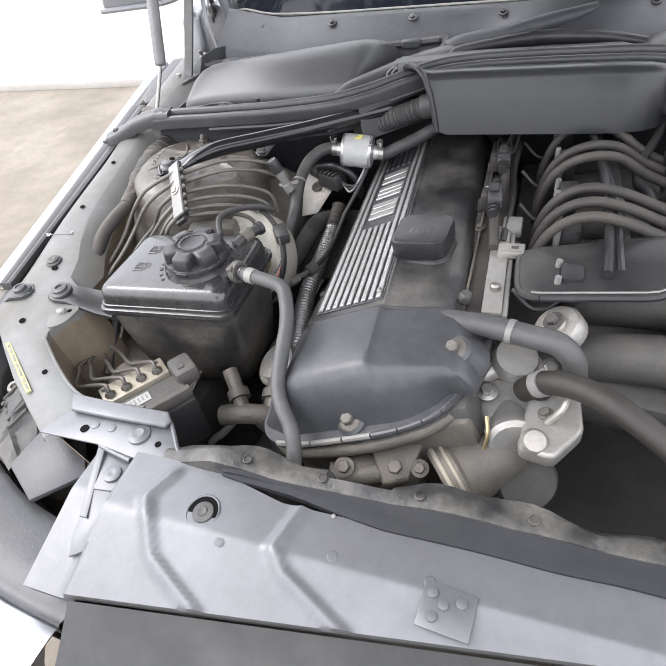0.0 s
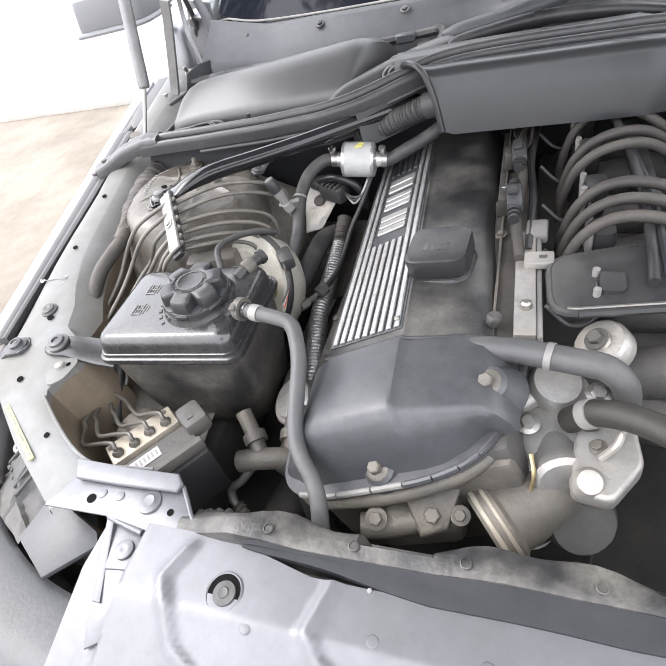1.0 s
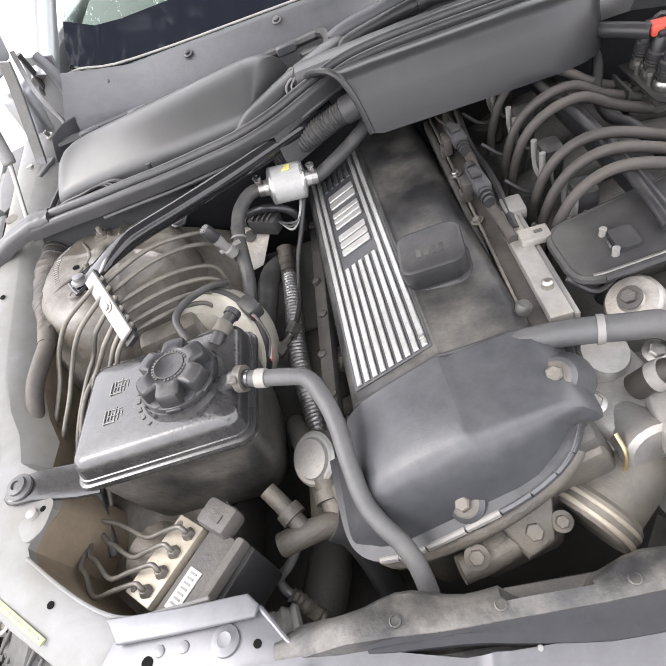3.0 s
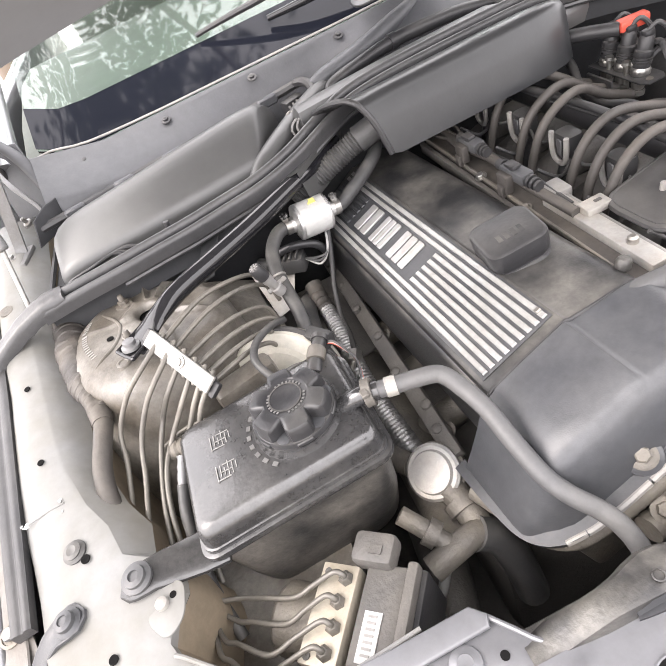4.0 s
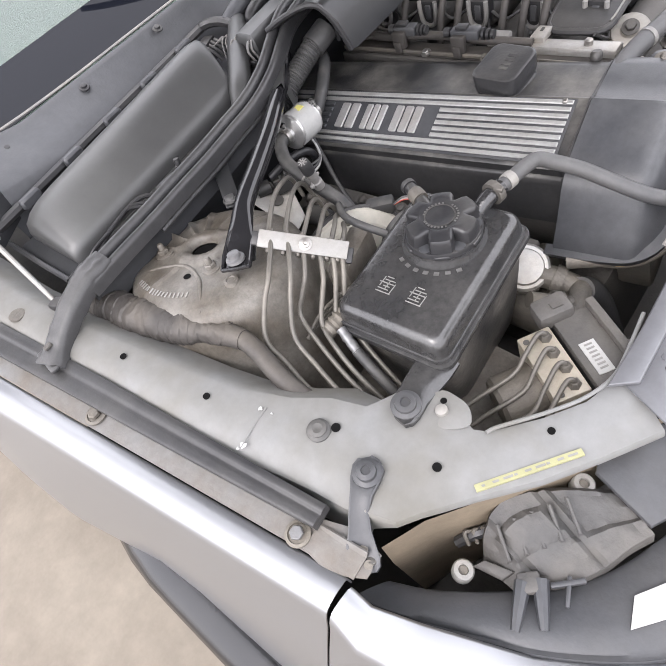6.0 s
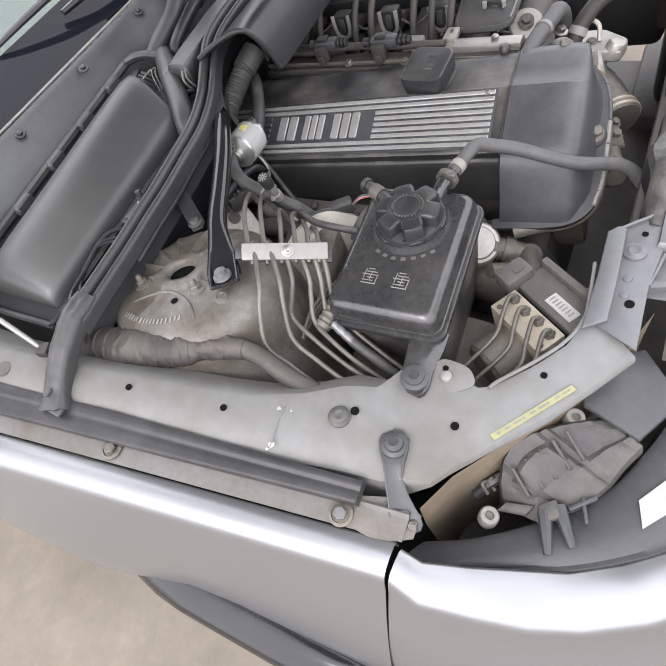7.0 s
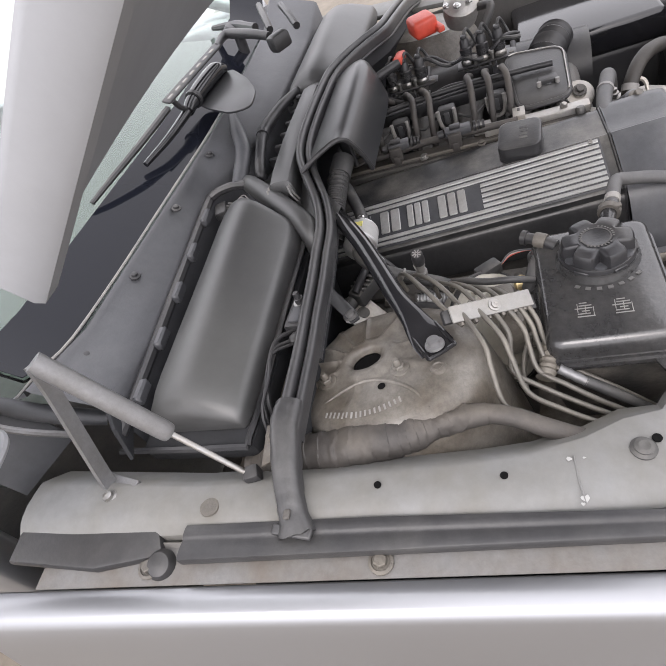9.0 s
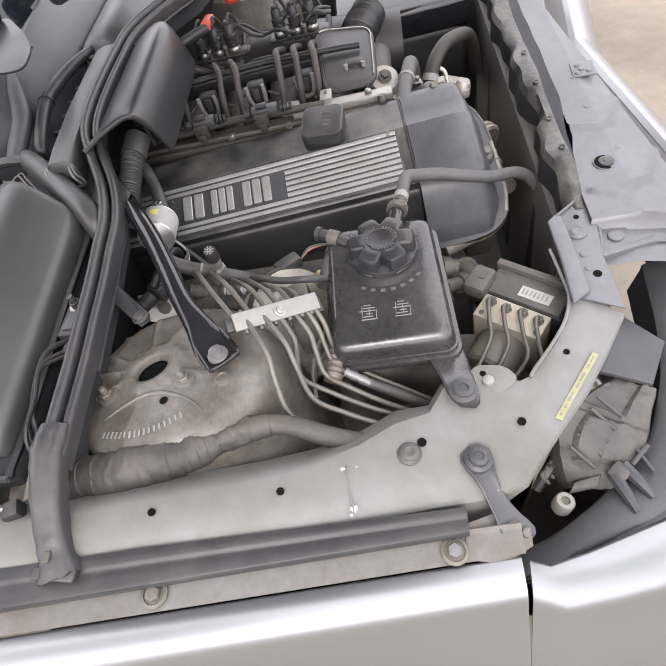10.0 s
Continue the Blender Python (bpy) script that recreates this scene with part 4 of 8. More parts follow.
def build_latch_strap():
    s = thing("lamp_strap", "dark grey metal strap bolted to the inner wing ledge", "bracket", (-0.598, 0.583, 0.753))
    side = V(0.66, -0.75, 0)
    line = [(-0.5865, 0.6005, 0.7575, 0.007), (-0.590, 0.597, 0.7575, 0.0125), (-0.598, 0.590, 0.7575, 0.0155), (-0.607, 0.586, 0.757, 0.0135), (-0.618, 0.5835, 0.7545, 0.0105), (-0.630, 0.580, 0.747, 0.0092), (-0.641, 0.574, 0.737, 0.0105),
            (-0.650, 0.569, 0.729, 0.0135), (-0.658, 0.564, 0.724, 0.0165), (-0.6635, 0.560, 0.722, 0.0165), (-0.667, 0.558, 0.721, 0.0135)]
    secs = []
    for x, y, z, w in line:
        c = V(x, y, z)
        secs.append([c + side * q * w + V(0, 0, h) for q, h in ((-1, -0.002), (-1, 0.0015), (-0.86, 0.002), (-0.6, 0.0004), (0.6, 0.0004), (0.86, 0.002), (1, 0.0015), (1, -0.002))])
    part("strap", loft(secs, closed=True), "lamp_top", s, "", 35)

    def z(x, y):
        return 0.7235
    part("strap_bolt", lathe([(0.0135, 0), (0.0132, 0.0025), (0.0095, 0.0045), (0.0088, 0.0085), (0.0045, 0.010), (0.004, 0.0085), (0, 0.0085)], (-0.598, 0.590, 0.7578), (0, -0.1, 1), 22), "lamp_top", s, "dark domed bolt")
    for x, y in ((-0.654, 0.556), (-0.666, 0.568)):
        part("strap_stud", lathe([(0.0042, 0), (0.0042, 0.002), (0, 0.003)], (x, y, z(x, y)), (0.6, 0, 1), 12), "steel", s)


build_latch_strap()


def build_headlight():
    h = thing("headlight", "dusty grey headlight unit lying in the open corner", "headlight", (-0.56, 0.42, 0.6))
    # top of the lamp: smooth rim following the wing's corner
    outer = [(-0.690, 0.575), (-0.682, 0.54), (-0.668, 0.50), (-0.652, 0.460), (-0.636, 0.420), (-0.612, 0.378), (-0.585, 0.342), (-0.55, 0.312), (-0.505, 0.287), (-0.45, 0.268), (-0.38, 0.256), (-0.31, 0.25)]
    inner = [(-0.655, 0.555), (-0.640, 0.52), (-0.622, 0.49), (-0.603, 0.463), (-0.585, 0.438), (-0.562, 0.415), (-0.535, 0.395), (-0.50, 0.378), (-0.46, 0.362), (-0.41, 0.35), (-0.36, 0.342), (-0.305, 0.335)]
    secs = []
    for o, i in zip(spline([V(*p, 0.664) for p in outer], 5), spline([V(*p, 0.655) for p in inner], 5)):
        d = (i - o)
        secs.append([o + V(0, 0, -0.012), o + V(0, 0, -0.001), o + d * 0.03 + V(0, 0, 0.0015), o + d * 0.10 + V(0, 0, 0.0005), o + d * 0.14 + V(0, 0, 0.0025), o + d * 0.45 + V(0, 0, 0.005), o + d * 0.75 + V(0, 0, 0.004), o + d * 0.93 + V(0, 0, 0.002), i + V(0, 0, -0.002), i + V(0, 0, -0.012), i + V(0.005, 0.005, -0.06)])
    part("lamp_rim", loft(secs), "lamp_top", h, "smooth grey plastic lamp rim", 50)
    # housing: stepped dusty body, highest at the back, falling to the rim
    back = [V(-0.590, 0.492, 0.640), V(-0.572, 0.499, 0.668), V(-0.545, 0.497, 0.688), V(-0.518, 0.474, 0.692), V(-0.496, 0.445, 0.686), V(-0.478, 0.418, 0.676)]
    front = [V(-0.600, 0.452, 0.655), V(-0.588, 0.440, 0.660), V(-0.566, 0.418, 0.662), V(-0.540, 0.402, 0.663), V(-0.516, 0.392, 0.664), V(-0.494, 0.380, 0.664)]
    back, front = spline(back, 6), spline(front, 6)
    secs = []
    for k, (p, q) in enumerate(zip(back, front)):
        row = [V(p.x + 0.010, p.y + 0.010, 0.56), p + V(0.004, 0.004, -0.012)]
        for j in range(13):
            t = j / 12
            s = p.lerp(q, t)
            step = 0.006 if 0.22 < t < 0.52 and 6 < k < 17 else (-0.005 if k > 19 and t < 0.6 else 0.0)
            groove = -0.004 if k in (8, 18) else 0.0
            row.append(s + V(0, 0, step + groove + 0.0035 * noise.noise(s * 95) + 0.002 * noise.noise(s * 260)))
        row.append(q + V(-0.002, -0.002, -0.012))
        secs.append(row)
    hb = part("lamp_housing", loft(secs), "lamp_body", h, "stepped dusty lamp housing", 28)
    part("housing_roof", prism([V(-0.474, 0.440, 0.676), V(-0.425, 0.452, 0.676), V(-0.385, 0.395, 0.664), V(-0.435, 0.352, 0.660), V(-0.492, 0.384, 0.664)], (0, 0, 0.008), 0.003), "lamp_top", hb, "smooth grey lamp roof")
    for k in range(5):
        a = V(-0.583 + 0.013 * k, 0.470 - 0.010 * k, 0.668 + 0.0015 * k)
        part("housing_rib", prism([a, a + V(0.020, 0.022, 0.014), a + V(0.022, 0.019, 0.014), a + V(0.002, -0.003, 0)], (0, 0, 0.005), 0.001, 1), "lamp_body", hb)
    for k in range(4):
        part("lamp_spring", tube([(-0.583 + 0.006 * k, 0.512 - 0.006 * k, 0.640), (-0.577 + 0.006 * k, 0.519 - 0.006 * k, 0.650), (-0.570 + 0.006 * k, 0.513 - 0.006 * k, 0.646)], 0.0022, n=6), "grime", hb, "small coiled spring")
    for x, y, z in ((-0.608, 0.503, 0.650), (-0.484, 0.446, 0.668)):
        part("adjuster", lathe([(0.0105, -0.012), (0.0105, 0.003), (0.009, 0.005), (0.0048, 0.005), (0.0044, 0.001), (0, 0.001)], (x, y, z), (0.05, -0.2, 1), 22), "white", h, "cream plastic adjuster ring")
        part("adjuster_core", lathe([(0, 0.0012), (0.0042, 0.0012), (0.0042, 0.0022), (0, 0.0022)], (x, y, z), (0.05, -0.2, 1), 12), "grime", h)
    part("adjuster_arm", prism([V(-0.600, 0.497, 0.648), V(-0.590, 0.490, 0.652), V(-0.585, 0.462, 0.656), V(-0.597, 0.468, 0.652)], (0, 0, 0.008), 0.003), "lamp_body", h)
    for a, b in (((-0.590, 0.452), (-0.628, 0.440)), ((-0.580, 0.441), (-0.614, 0.421))):
        part("lamp_clip", tube([V(*a, 0.668), V(*a, 0.669).lerp(V(*b, 0.667), 0.5), V(*b, 0.666)], [0.0075, 0.006, 0.004], n=8), "lamp_top", h, "moulded forked clip")
    part("lamp_clip", box((-0.588, 0.447, 0.669), (0.018, 0.020, 0.010), yaw(40), 0.003), "lamp_body", h)
    part("lamp_clip", box((-0.570, 0.421, 0.667), (0.030, 0.005, 0.006), yaw(-48), 0.0015), "lamp_top", h)
    part("lamp_clip", box((-0.576, 0.418, 0.667), (0.026, 0.004, 0.005), yaw(20), 0.0015), "lamp_top", h)
    # white patch painted for a reflection on the lamp rim
    part("lamp_reflection_patch", prism([V(-0.550, 0.375, 0.6655), V(-0.520, 0.354, 0.6655), V(-0.542, 0.340, 0.6665), V(-0.576, 0.368, 0.6665)], (0, 0, 0.0012)), "label", h, "white patch painted as a reflection on the lamp")
    # dark sheet for the shade behind the lamp, and the inner panel's beige side
    part("lamp_well", prism([V(-0.64, 0.56, 0.45), V(-0.50, 0.53, 0.45), V(-0.40, 0.45, 0.45), V(-0.28, 0.40, 0.45), V(-0.28, 0.26, 0.45), V(-0.5, 0.27, 0.45), V(-0.66, 0.45, 0.45)], (0, 0, 0.03)), "dark", car, "dark sheet for the shade at the bottom of the lamp well")
    secs = [[V(x, y, zr(y) - 0.024), V(x, y + 0.004, 0.66), V(x + 0.01, y + 0.012, 0.47)] for x, y in ((-0.640, 0.555), (-0.600, 0.536), (-0.56, 0.506), (-0.50, 0.463), (-0.43, 0.42), (-0.36, 0.395))]
    part("lamp_wall", loft(secs), "mud", car, "beige dusty panel behind the lamp")
    part("lamp_lead", tube([(-0.585, 0.525, 0.63), (-0.57, 0.51, 0.645), (-0.556, 0.497, 0.640), (-0.55, 0.48, 0.61)], 0.006, n=8), "black", h)
    # silver corner of the bumper round the lamp
    outer = [(-0.6805, 0.5585)] + outer[1:]
    secs = []
    for k, (xo, yo) in enumerate(outer):
        a, b = outer[max(k - 1, 0)], outer[min(k + 1, len(outer) - 1)]
        t = V(b[0] - a[0], b[1] - a[1], 0).normalized()
        d = V(t.y, -t.x, 0)
        z = 0.7275 - 0.062 * min(1, k / 4.0)
        o = V(xo, yo, z)
        secs.append([o + d * p + V(0, 0, q) for p, q in wing_profile(0.115 + 0.04 * min(1, k / 4), 0.219, 0.004 + 0.02 * min(1, k / 3))])
    part("bumper_corner", thicken(loft(secs), 0.0015), "silver", car, "silver bumper corner beside the lamp", 50)


build_headlight()


# ---------------------------------------------------------------- bulkhead, cowl, windscreen, bonnet
SEAL = [(-0.690, 0.972, 0.800), (-0.655, 0.988, 0.812), (-0.600, 0.989, 0.829), (-0.545, 0.990, 0.832), (-0.485, 0.992, 0.833), (-0.430, 0.996, 0.834), (-0.376, 0.999, 0.835),
        (-0.320, 1.003, 0.838), (-0.268, 1.006, 0.842), (-0.213, 1.020, 0.849), (-0.154, 1.045, 0.860), (-0.105, 1.064, 0.868), (-0.050, 1.072, 0.871), (0.02, 1.074, 0.872), (0.10, 1.073, 0.872),
        (0.18, 1.068, 0.872), (0.24, 1.050, 0.871), (0.30, 1.020, 0.869), (0.35, 0.988, 0.867), (0.42, 0.978, 0.860), (0.55, 0.970, 0.840), (0.68, 0.960, 0.810)]


def build_cowl_seal():
    s = thing("bulkhead_seal", "long dark rubber bulkhead seal with ridges", "seal", (-0.672, 0.952, 0.79))
    sec = [(-1.15, -1.0), (-1.15, -0.25)] + [(-0.78 + 0.36 * math.cos(radians(a)), -0.05 + 0.42 * math.sin(radians(a))) for a in range(180, -1, -30)] + [(-0.36, -0.45), (-0.28, -0.45)]
    sec += [(0.13 + 0.40 * math.cos(radians(a)), 0.30 + 0.52 * math.sin(radians(a))) for a in range(190, -11, -25)] + [(0.56, -0.35), (0.64, -0.35)]
    sec += [(0.60, -1.0)]
    part("seal_profile", tube([(x, y + 0.003, z) for x, y, z in SEAL[2:]], 0.0152, sub=8, section=sec, up=(0, 0, -1)), "seal", s, "", 62)
    # clamp and boot where it meets the wing
    pts = [(-0.692, 0.967, 0.799), (-0.676, 0.972, 0.806), (-0.655, 0.979, 0.815), (-0.625, 0.985, 0.826), (-0.590, 0.991, 0.833), (-0.560, 0.992, 0.834)]
    bm = tube(pts, [0.0180, 0.0135, 0.0132, 0.0142, 0.0150, 0.0150], sub=6, section=[(-1, -0.9), (-1.05, 0.1), (-0.86, 0.5), (-0.45, 0.66), (-0.1, 0.62), (0.15, 0.72), (0.5, 0.76), (0.8, 0.62), (1.0, 0.3), (1.02, -0.9)], up=(0, 0, -1))
    for v in bm.verts:
        v.co += V(1, 0.6, 1) * 0.0022 * noise.noise(v.co * 130)
    add_box(bm, (-0.691, 0.971, 0.8035), (0.011, 0.044, 0.006), yaw(-6), 0.002)
    boot = part("seal_boot", bm, "seal", s, "worn rubber end boot", 50)
    part("boot_slot", box((-0.679, 0.9735, 0.8165), (0.010, 0.007, 0.004), None, 0.001, 1), "dark", boot)
    # bulkhead wall below the seal
    secs = []
    for x, y, z in SEAL[2:]:
        secs.append([V(x, y + 0.012, z - 0.014), V(x, y + 0.004, z - 0.03), V(x, y - 0.003, z - 0.05), V(x, y + 0.03, z - 0.09), V(x, y + 0.05, 0.45)])
    part("bulkhead", loft(secs), "cowl_dark", car, "dark bulkhead sheet below the seal", 50)
    # steel lip in front of the seal
    part("bulkhead_lip", tube([(x, y - 0.0110, z - 0.0205) for x, y, z in SEAL[4:]], 0.0040, n=8), "seal", car, "folded dark sheet lip")


build_cowl_seal()


def build_cowl():
    def ridge(x):
        return 1.278 + 0.05 * max(0, -x) + 0.06 * max(0, x - 0.12)
    xs = [-0.576 + 0.03 * k for k in range(42)]
    secs = []
    for x in xs:
        q = max(0, abs(x - 0.02) - 0.48)
        g = max(0, min(1, (x + 0.10) / 0.13))
        f = 1.222 + 0.10 * max(0, x + 0.55)
        f += (1.20 - f) * g * g * (3 - 2 * g)
        r = ridge(x)
        z = 0.896 + 0.2 * q
        secs.append([V(x, 1.06, 0.79), V(x, f - 0.006, 0.792), V(x, f - 0.002, 0.846 + q * 0.2), V(x, f + 0.004, 0.852 + q * 0.2), V(x, f + 0.35 * (r - f), 0.866 + q * 0.2), V(x, f + 0.7 * (r - f), 0.8805 + q * 0.2), V(x, r - 0.007, z - 0.006), V(x, r - 0.003, z - 0.0005), V(x, r, z),
                     V(x, r + 0.004, z - 0.002), V(x, r + 0.008, z - 0.012), V(x, r + 0.05, z - 0.02)])
    cowl = part("cowl_panel", loft(secs), "cowl", car, "grey plastic cowl panel under the windscreen", 50)
    for x, y, z in ((-0.498, 1.284, 0.8855), (-0.348, 1.280, 0.886), (-0.190, 1.272, 0.887), (-0.032, 1.266, 0.8865), (0.2, 1.266, 0.8865)):
        bm = lathe([(0.0085, 0), (0.008, 0.0015), (0.005, 0.0025), (0.0045, 0.0055), (0.0025, 0.0065), (0, 0.0065)], (x, y, z - 0.0015), (0, -0.45, 1), 18)
        part("cowl_screw", bm, "black", cowl, "black domed cowl fixing")
    # slotted frame round the filter housing
    a, b = V(-0.60, 1.203, 0.846), V(-0.16, 1.246, 0.852)
    part("housing_frame", tube([a, a.lerp(b, 0.5), b, V(-0.128, 1.236, 0.858), V(-0.118, 1.205, 0.860), V(-0.12, 1.17, 0.858)], 0.0075, n=8, sub=4), "black", cowl, "dark frame round the housing")
    for k in range(5):
        p = a.lerp(b, 0.14 + 0.2 * k)
        part("frame_clip", box(p + V(0, -0.010, 0.002), (0.034, 0.012, 0.016), yaw(5.5), 0.003, 1), "cowl", cowl, "grey spring clip")
    # windscreen
    bm = bmesh.new()
    rows = []
    for i in range(25):
        x = -0.56 + 1.20 * i / 24
        rows.append([V(x * (1 - 0.08 * j), ridge(x) + 0.010 + 0.64 * j + 0.05 * max(0, abs(x - 0.02) - 0.52), 0.890 + 0.5 * max(0, abs(x - 0.02) - 0.52) * (1 - j) + 0.38 * j + 0.02 * math.sin(j * 3)) for j in [q / 8 for q in range(9)]])
    screen = part("windscreen", thicken(loft(rows), 0.005), "glass", car, "green-tinted windscreen glass", 60)
    screen.visible_shadow = False
    # dark frit band and the dashboard below the glass
    part("dashboard", thicken(loft([[V(x, 1.42, 0.80), V(x, 1.50, 0.865), V(x, 1.62, 0.895), V(x, 1.85, 0.925), V(x, 2.05, 0.920), V(x, 2.12, 0.88), V(x, 2.14, 0.60)] for x in (-0.64, -0.3, 0.05, 0.35, 0.68)]), 0.01), "dash", car, "grey-green dashboard behind the glass", 60)
    # closed cabin behind the glass
    part("cabin_floor", box((0.02, 2.55, 0.36), (1.36, 2.3, 0.06), None, 0.01), "dark", car, "dark cabin floor")
    part("cabin_rear_wall", box((0.02, 3.62, 0.75), (1.36, 0.10, 0.80), None, 0.03), "dash", car, "dark cabin rear wall")
    part("roof", thicken(loft([[V(0.02 + w * q, y, z - 0.035 * q * q) for q in (-1, -0.7, -0.35, 0, 0.35, 0.7, 1)] for y, z, w in ((1.93, 1.285, 0.53), (2.1, 1.345, 0.55), (2.5, 1.40, 0.56), (3.0, 1.39, 0.55), (3.45, 1.33, 0.53), (3.75, 1.16, 0.55))]), 0.02), "silver", car, "silver roof", 60)
    for q in (-1, 1):
        part("windscreen_pillar", tube([(0.02 + 0.655 * q, 1.36, 0.90), (0.02 + 0.62 * q, 1.66, 1.09), (0.02 + 0.56 * q, 1.95, 1.255)], [0.024, 0.026, 0.028], n=12), "silver", car, "silver windscreen pillar")
        part("rear_pillar", tube([(0.02 + 0.56 * q, 3.40, 1.30), (0.02 + 0.64 * q, 3.72, 0.95)], 0.06, n=12), "silver", car)
        part("front_door", box((0.02 + 0.745 * q, 2.35, 0.58), (0.06, 1.95, 0.66), None, 0.025, 3), "silver", car, "silver door panel")
    rows = [[p + V(0, -0.003, 0.005) for p in r[:2]] for r in rows]
    rows = [[a, a.lerp(b, 0.45), a.lerp(b, 0.9)] for a, b in rows]
    part("frit_band", thicken(loft(rows), 0.001), "frit", screen, "dark glossy band along the glass foot", 60)
    # wiper arm with slotted link and cover flap
    w = thing("wiper_arm", "black wiper arm with a slotted link by the windscreen", "wiper", (-0.020, 1.327, 0.921))
    part("arm_cover", tube([(0.020, 1.292, 0.950), (0.040, 1.291, 0.954), (0.070, 1.290, 0.956), (0.115, 1.286, 0.957), (0.160, 1.280, 0.956), (0.184, 1.274, 0.948)], [0.010, 0.0125, 0.015, 0.0165, 0.0165, 0.010], n=14), "gloss_black", w, "tapered black arm cover")
    part("arm_joint", tube([(0.052, 1.2905, 0.955), (0.060, 1.290, 0.9555)], 0.0170, n=12), "black", w)
    part("arm", tube([(0.030, 1.292, 0.951), (-0.05, 1.306, 0.945), (-0.12, 1.330, 0.940)], [0.009, 0.007, 0.005], n=10), "gloss_black", w, "slim black arm")
    part("link_arm", tube([(0.188, 1.268, 0.988), (0.225, 1.272, 0.988), (0.246, 1.268, 0.988), (0.240, 1.250, 0.987), (0.197, 1.191, 0.985), (0.165, 1.147, 0.980)], [0.007, 0.008, 0.0085, 0.009, 0.009, 0.008], n=10), "black", w, "curved black link arm")
    part("link_pivot", box((0.148, 1.126, 0.972), (0.040, 0.030, 0.030), yaw(-40), 0.008), "black", w, "black pivot block")
    q = thing("far_wiper", "black wiper linkage at the far end of the cowl", "wiper", (0.33, 1.23, 0.90))
    part("cap", lathe([(0.026, -0.012), (0.030, 0.0), (0.022, 0.010), (0, 0.013)], (0.389, 1.309, 0.955), (0, -0.3, 1), 20), "black", q, "dark pivot cap")
    part("cap_foot", tube([(0.389, 1.309, 0.95), (0.389, 1.315, 0.90)], 0.012, n=10), "black", q)
    part("stay", tube([(0.440, 1.387, 0.960), (0.389, 1.309, 0.962), (0.308, 1.229, 0.965)], [0.006, 0.010, 0.008], n=8), "black", q, "black stay")
    part("stay", tube([(0.414, 1.247, 0.975), (0.330, 1.211, 0.972), (0.256, 1.179, 0.965)], 0.007, n=8), "black", q, "black stay")
    part("stay", tube([(0.354, 1.176, 0.975), (0.280, 1.140, 0.973), (0.211, 1.107, 0.968)], 0.007, n=8), "black", q, "black stay")
    bm = prism([V(-0.021, 1.289, 0.985), V(0.189, 1.258, 0.985), V(0.191, 1.272, 0.991), V(-0.020, 1.303, 0.991)], (0, 0, 0.005), 0.002)
    link = part("slotted_link", bm, "black", w, "black slotted wiper link")
    # pale blocks paint the bright glass seen through the slots
    for k in range(7):
        t = 0.08 + 0.13 * k
        part("slot", box(V(-0.020, 1.296, 0.991).lerp(V(0.190, 1.265, 0.991), t), (0.016, 0.008, 0.005), yaw(-8.5), 0.001, 1), "connector", link)
    flap = prism([V(*p, 0.938) for p in round_outline([(0.195, 1.265), (0.114, 1.201), (0.040, 1.158), (-0.022, 1.150), (-0.022, 1.192), (0.026, 1.255), (0.070, 1.300), (0.13, 1.305)], 0.026)], (0, 0, 0.004), 0.0012)
    part("wiper_flap", flap, "duct", w, "smooth grey rounded cover flap")
    part("cowl_hook", tube([(0.115, 1.270, 0.880), (0.05, 1.238, 0.874), (-0.02, 1.206, 0.868), (-0.085, 1.193, 0.863), (-0.115, 1.192, 0.856)], [0.010, 0.014, 0.015, 0.014, 0.012], n=12), "cowl", car, "grey curved cowl moulding")
    part("wiper_blade", tube([(-0.020, 1.299, 0.980), (-0.106, 1.319, 0.973), (-0.191, 1.348, 0.964), (-0.238, 1.367, 0.957)], [0.006, 0.006, 0.005, 0.004], n=8), "black", w, "black wiper blade")
    part("link_stay", tube([(-0.002, 1.294, 0.984), (0.006, 1.293, 0.968), (0.020, 1.292, 0.954)], 0.005, n=8), "black", w)
    # pale strip along the foot of the glass
    part("glass_strip", tube([(-0.655, 1.44, 0.925), (-0.635, 1.405, 0.914), (-0.590, 1.345, 0.906)] + [(x, ridge(x) + 0.004, 0.8985 + 0.2 * max(0, abs(x - 0.02) - 0.48)) for x in (-0.54, -0.48, -0.36, -0.24, -0.12, 0.0, 0.10)], 0.0020, n=6, sub=3), "connector", cowl, "thin pale edge strip")


build_cowl()


def shell(sections):
    """A closed skin over a row of open arcs, with both ends shut."""
    bm = loft(sections)
    for s in (0, -1):
        vs = [v for v in bm.verts if any((v.co - Vector(p)).length < 1e-6 for p in sections[s])]
        order = sorted(vs, key=lambda v: [i for i, p in enumerate(sections[s]) if (v.co - Vector(p)).length < 1e-6][0])
        bm.faces.new(order)
    return bm


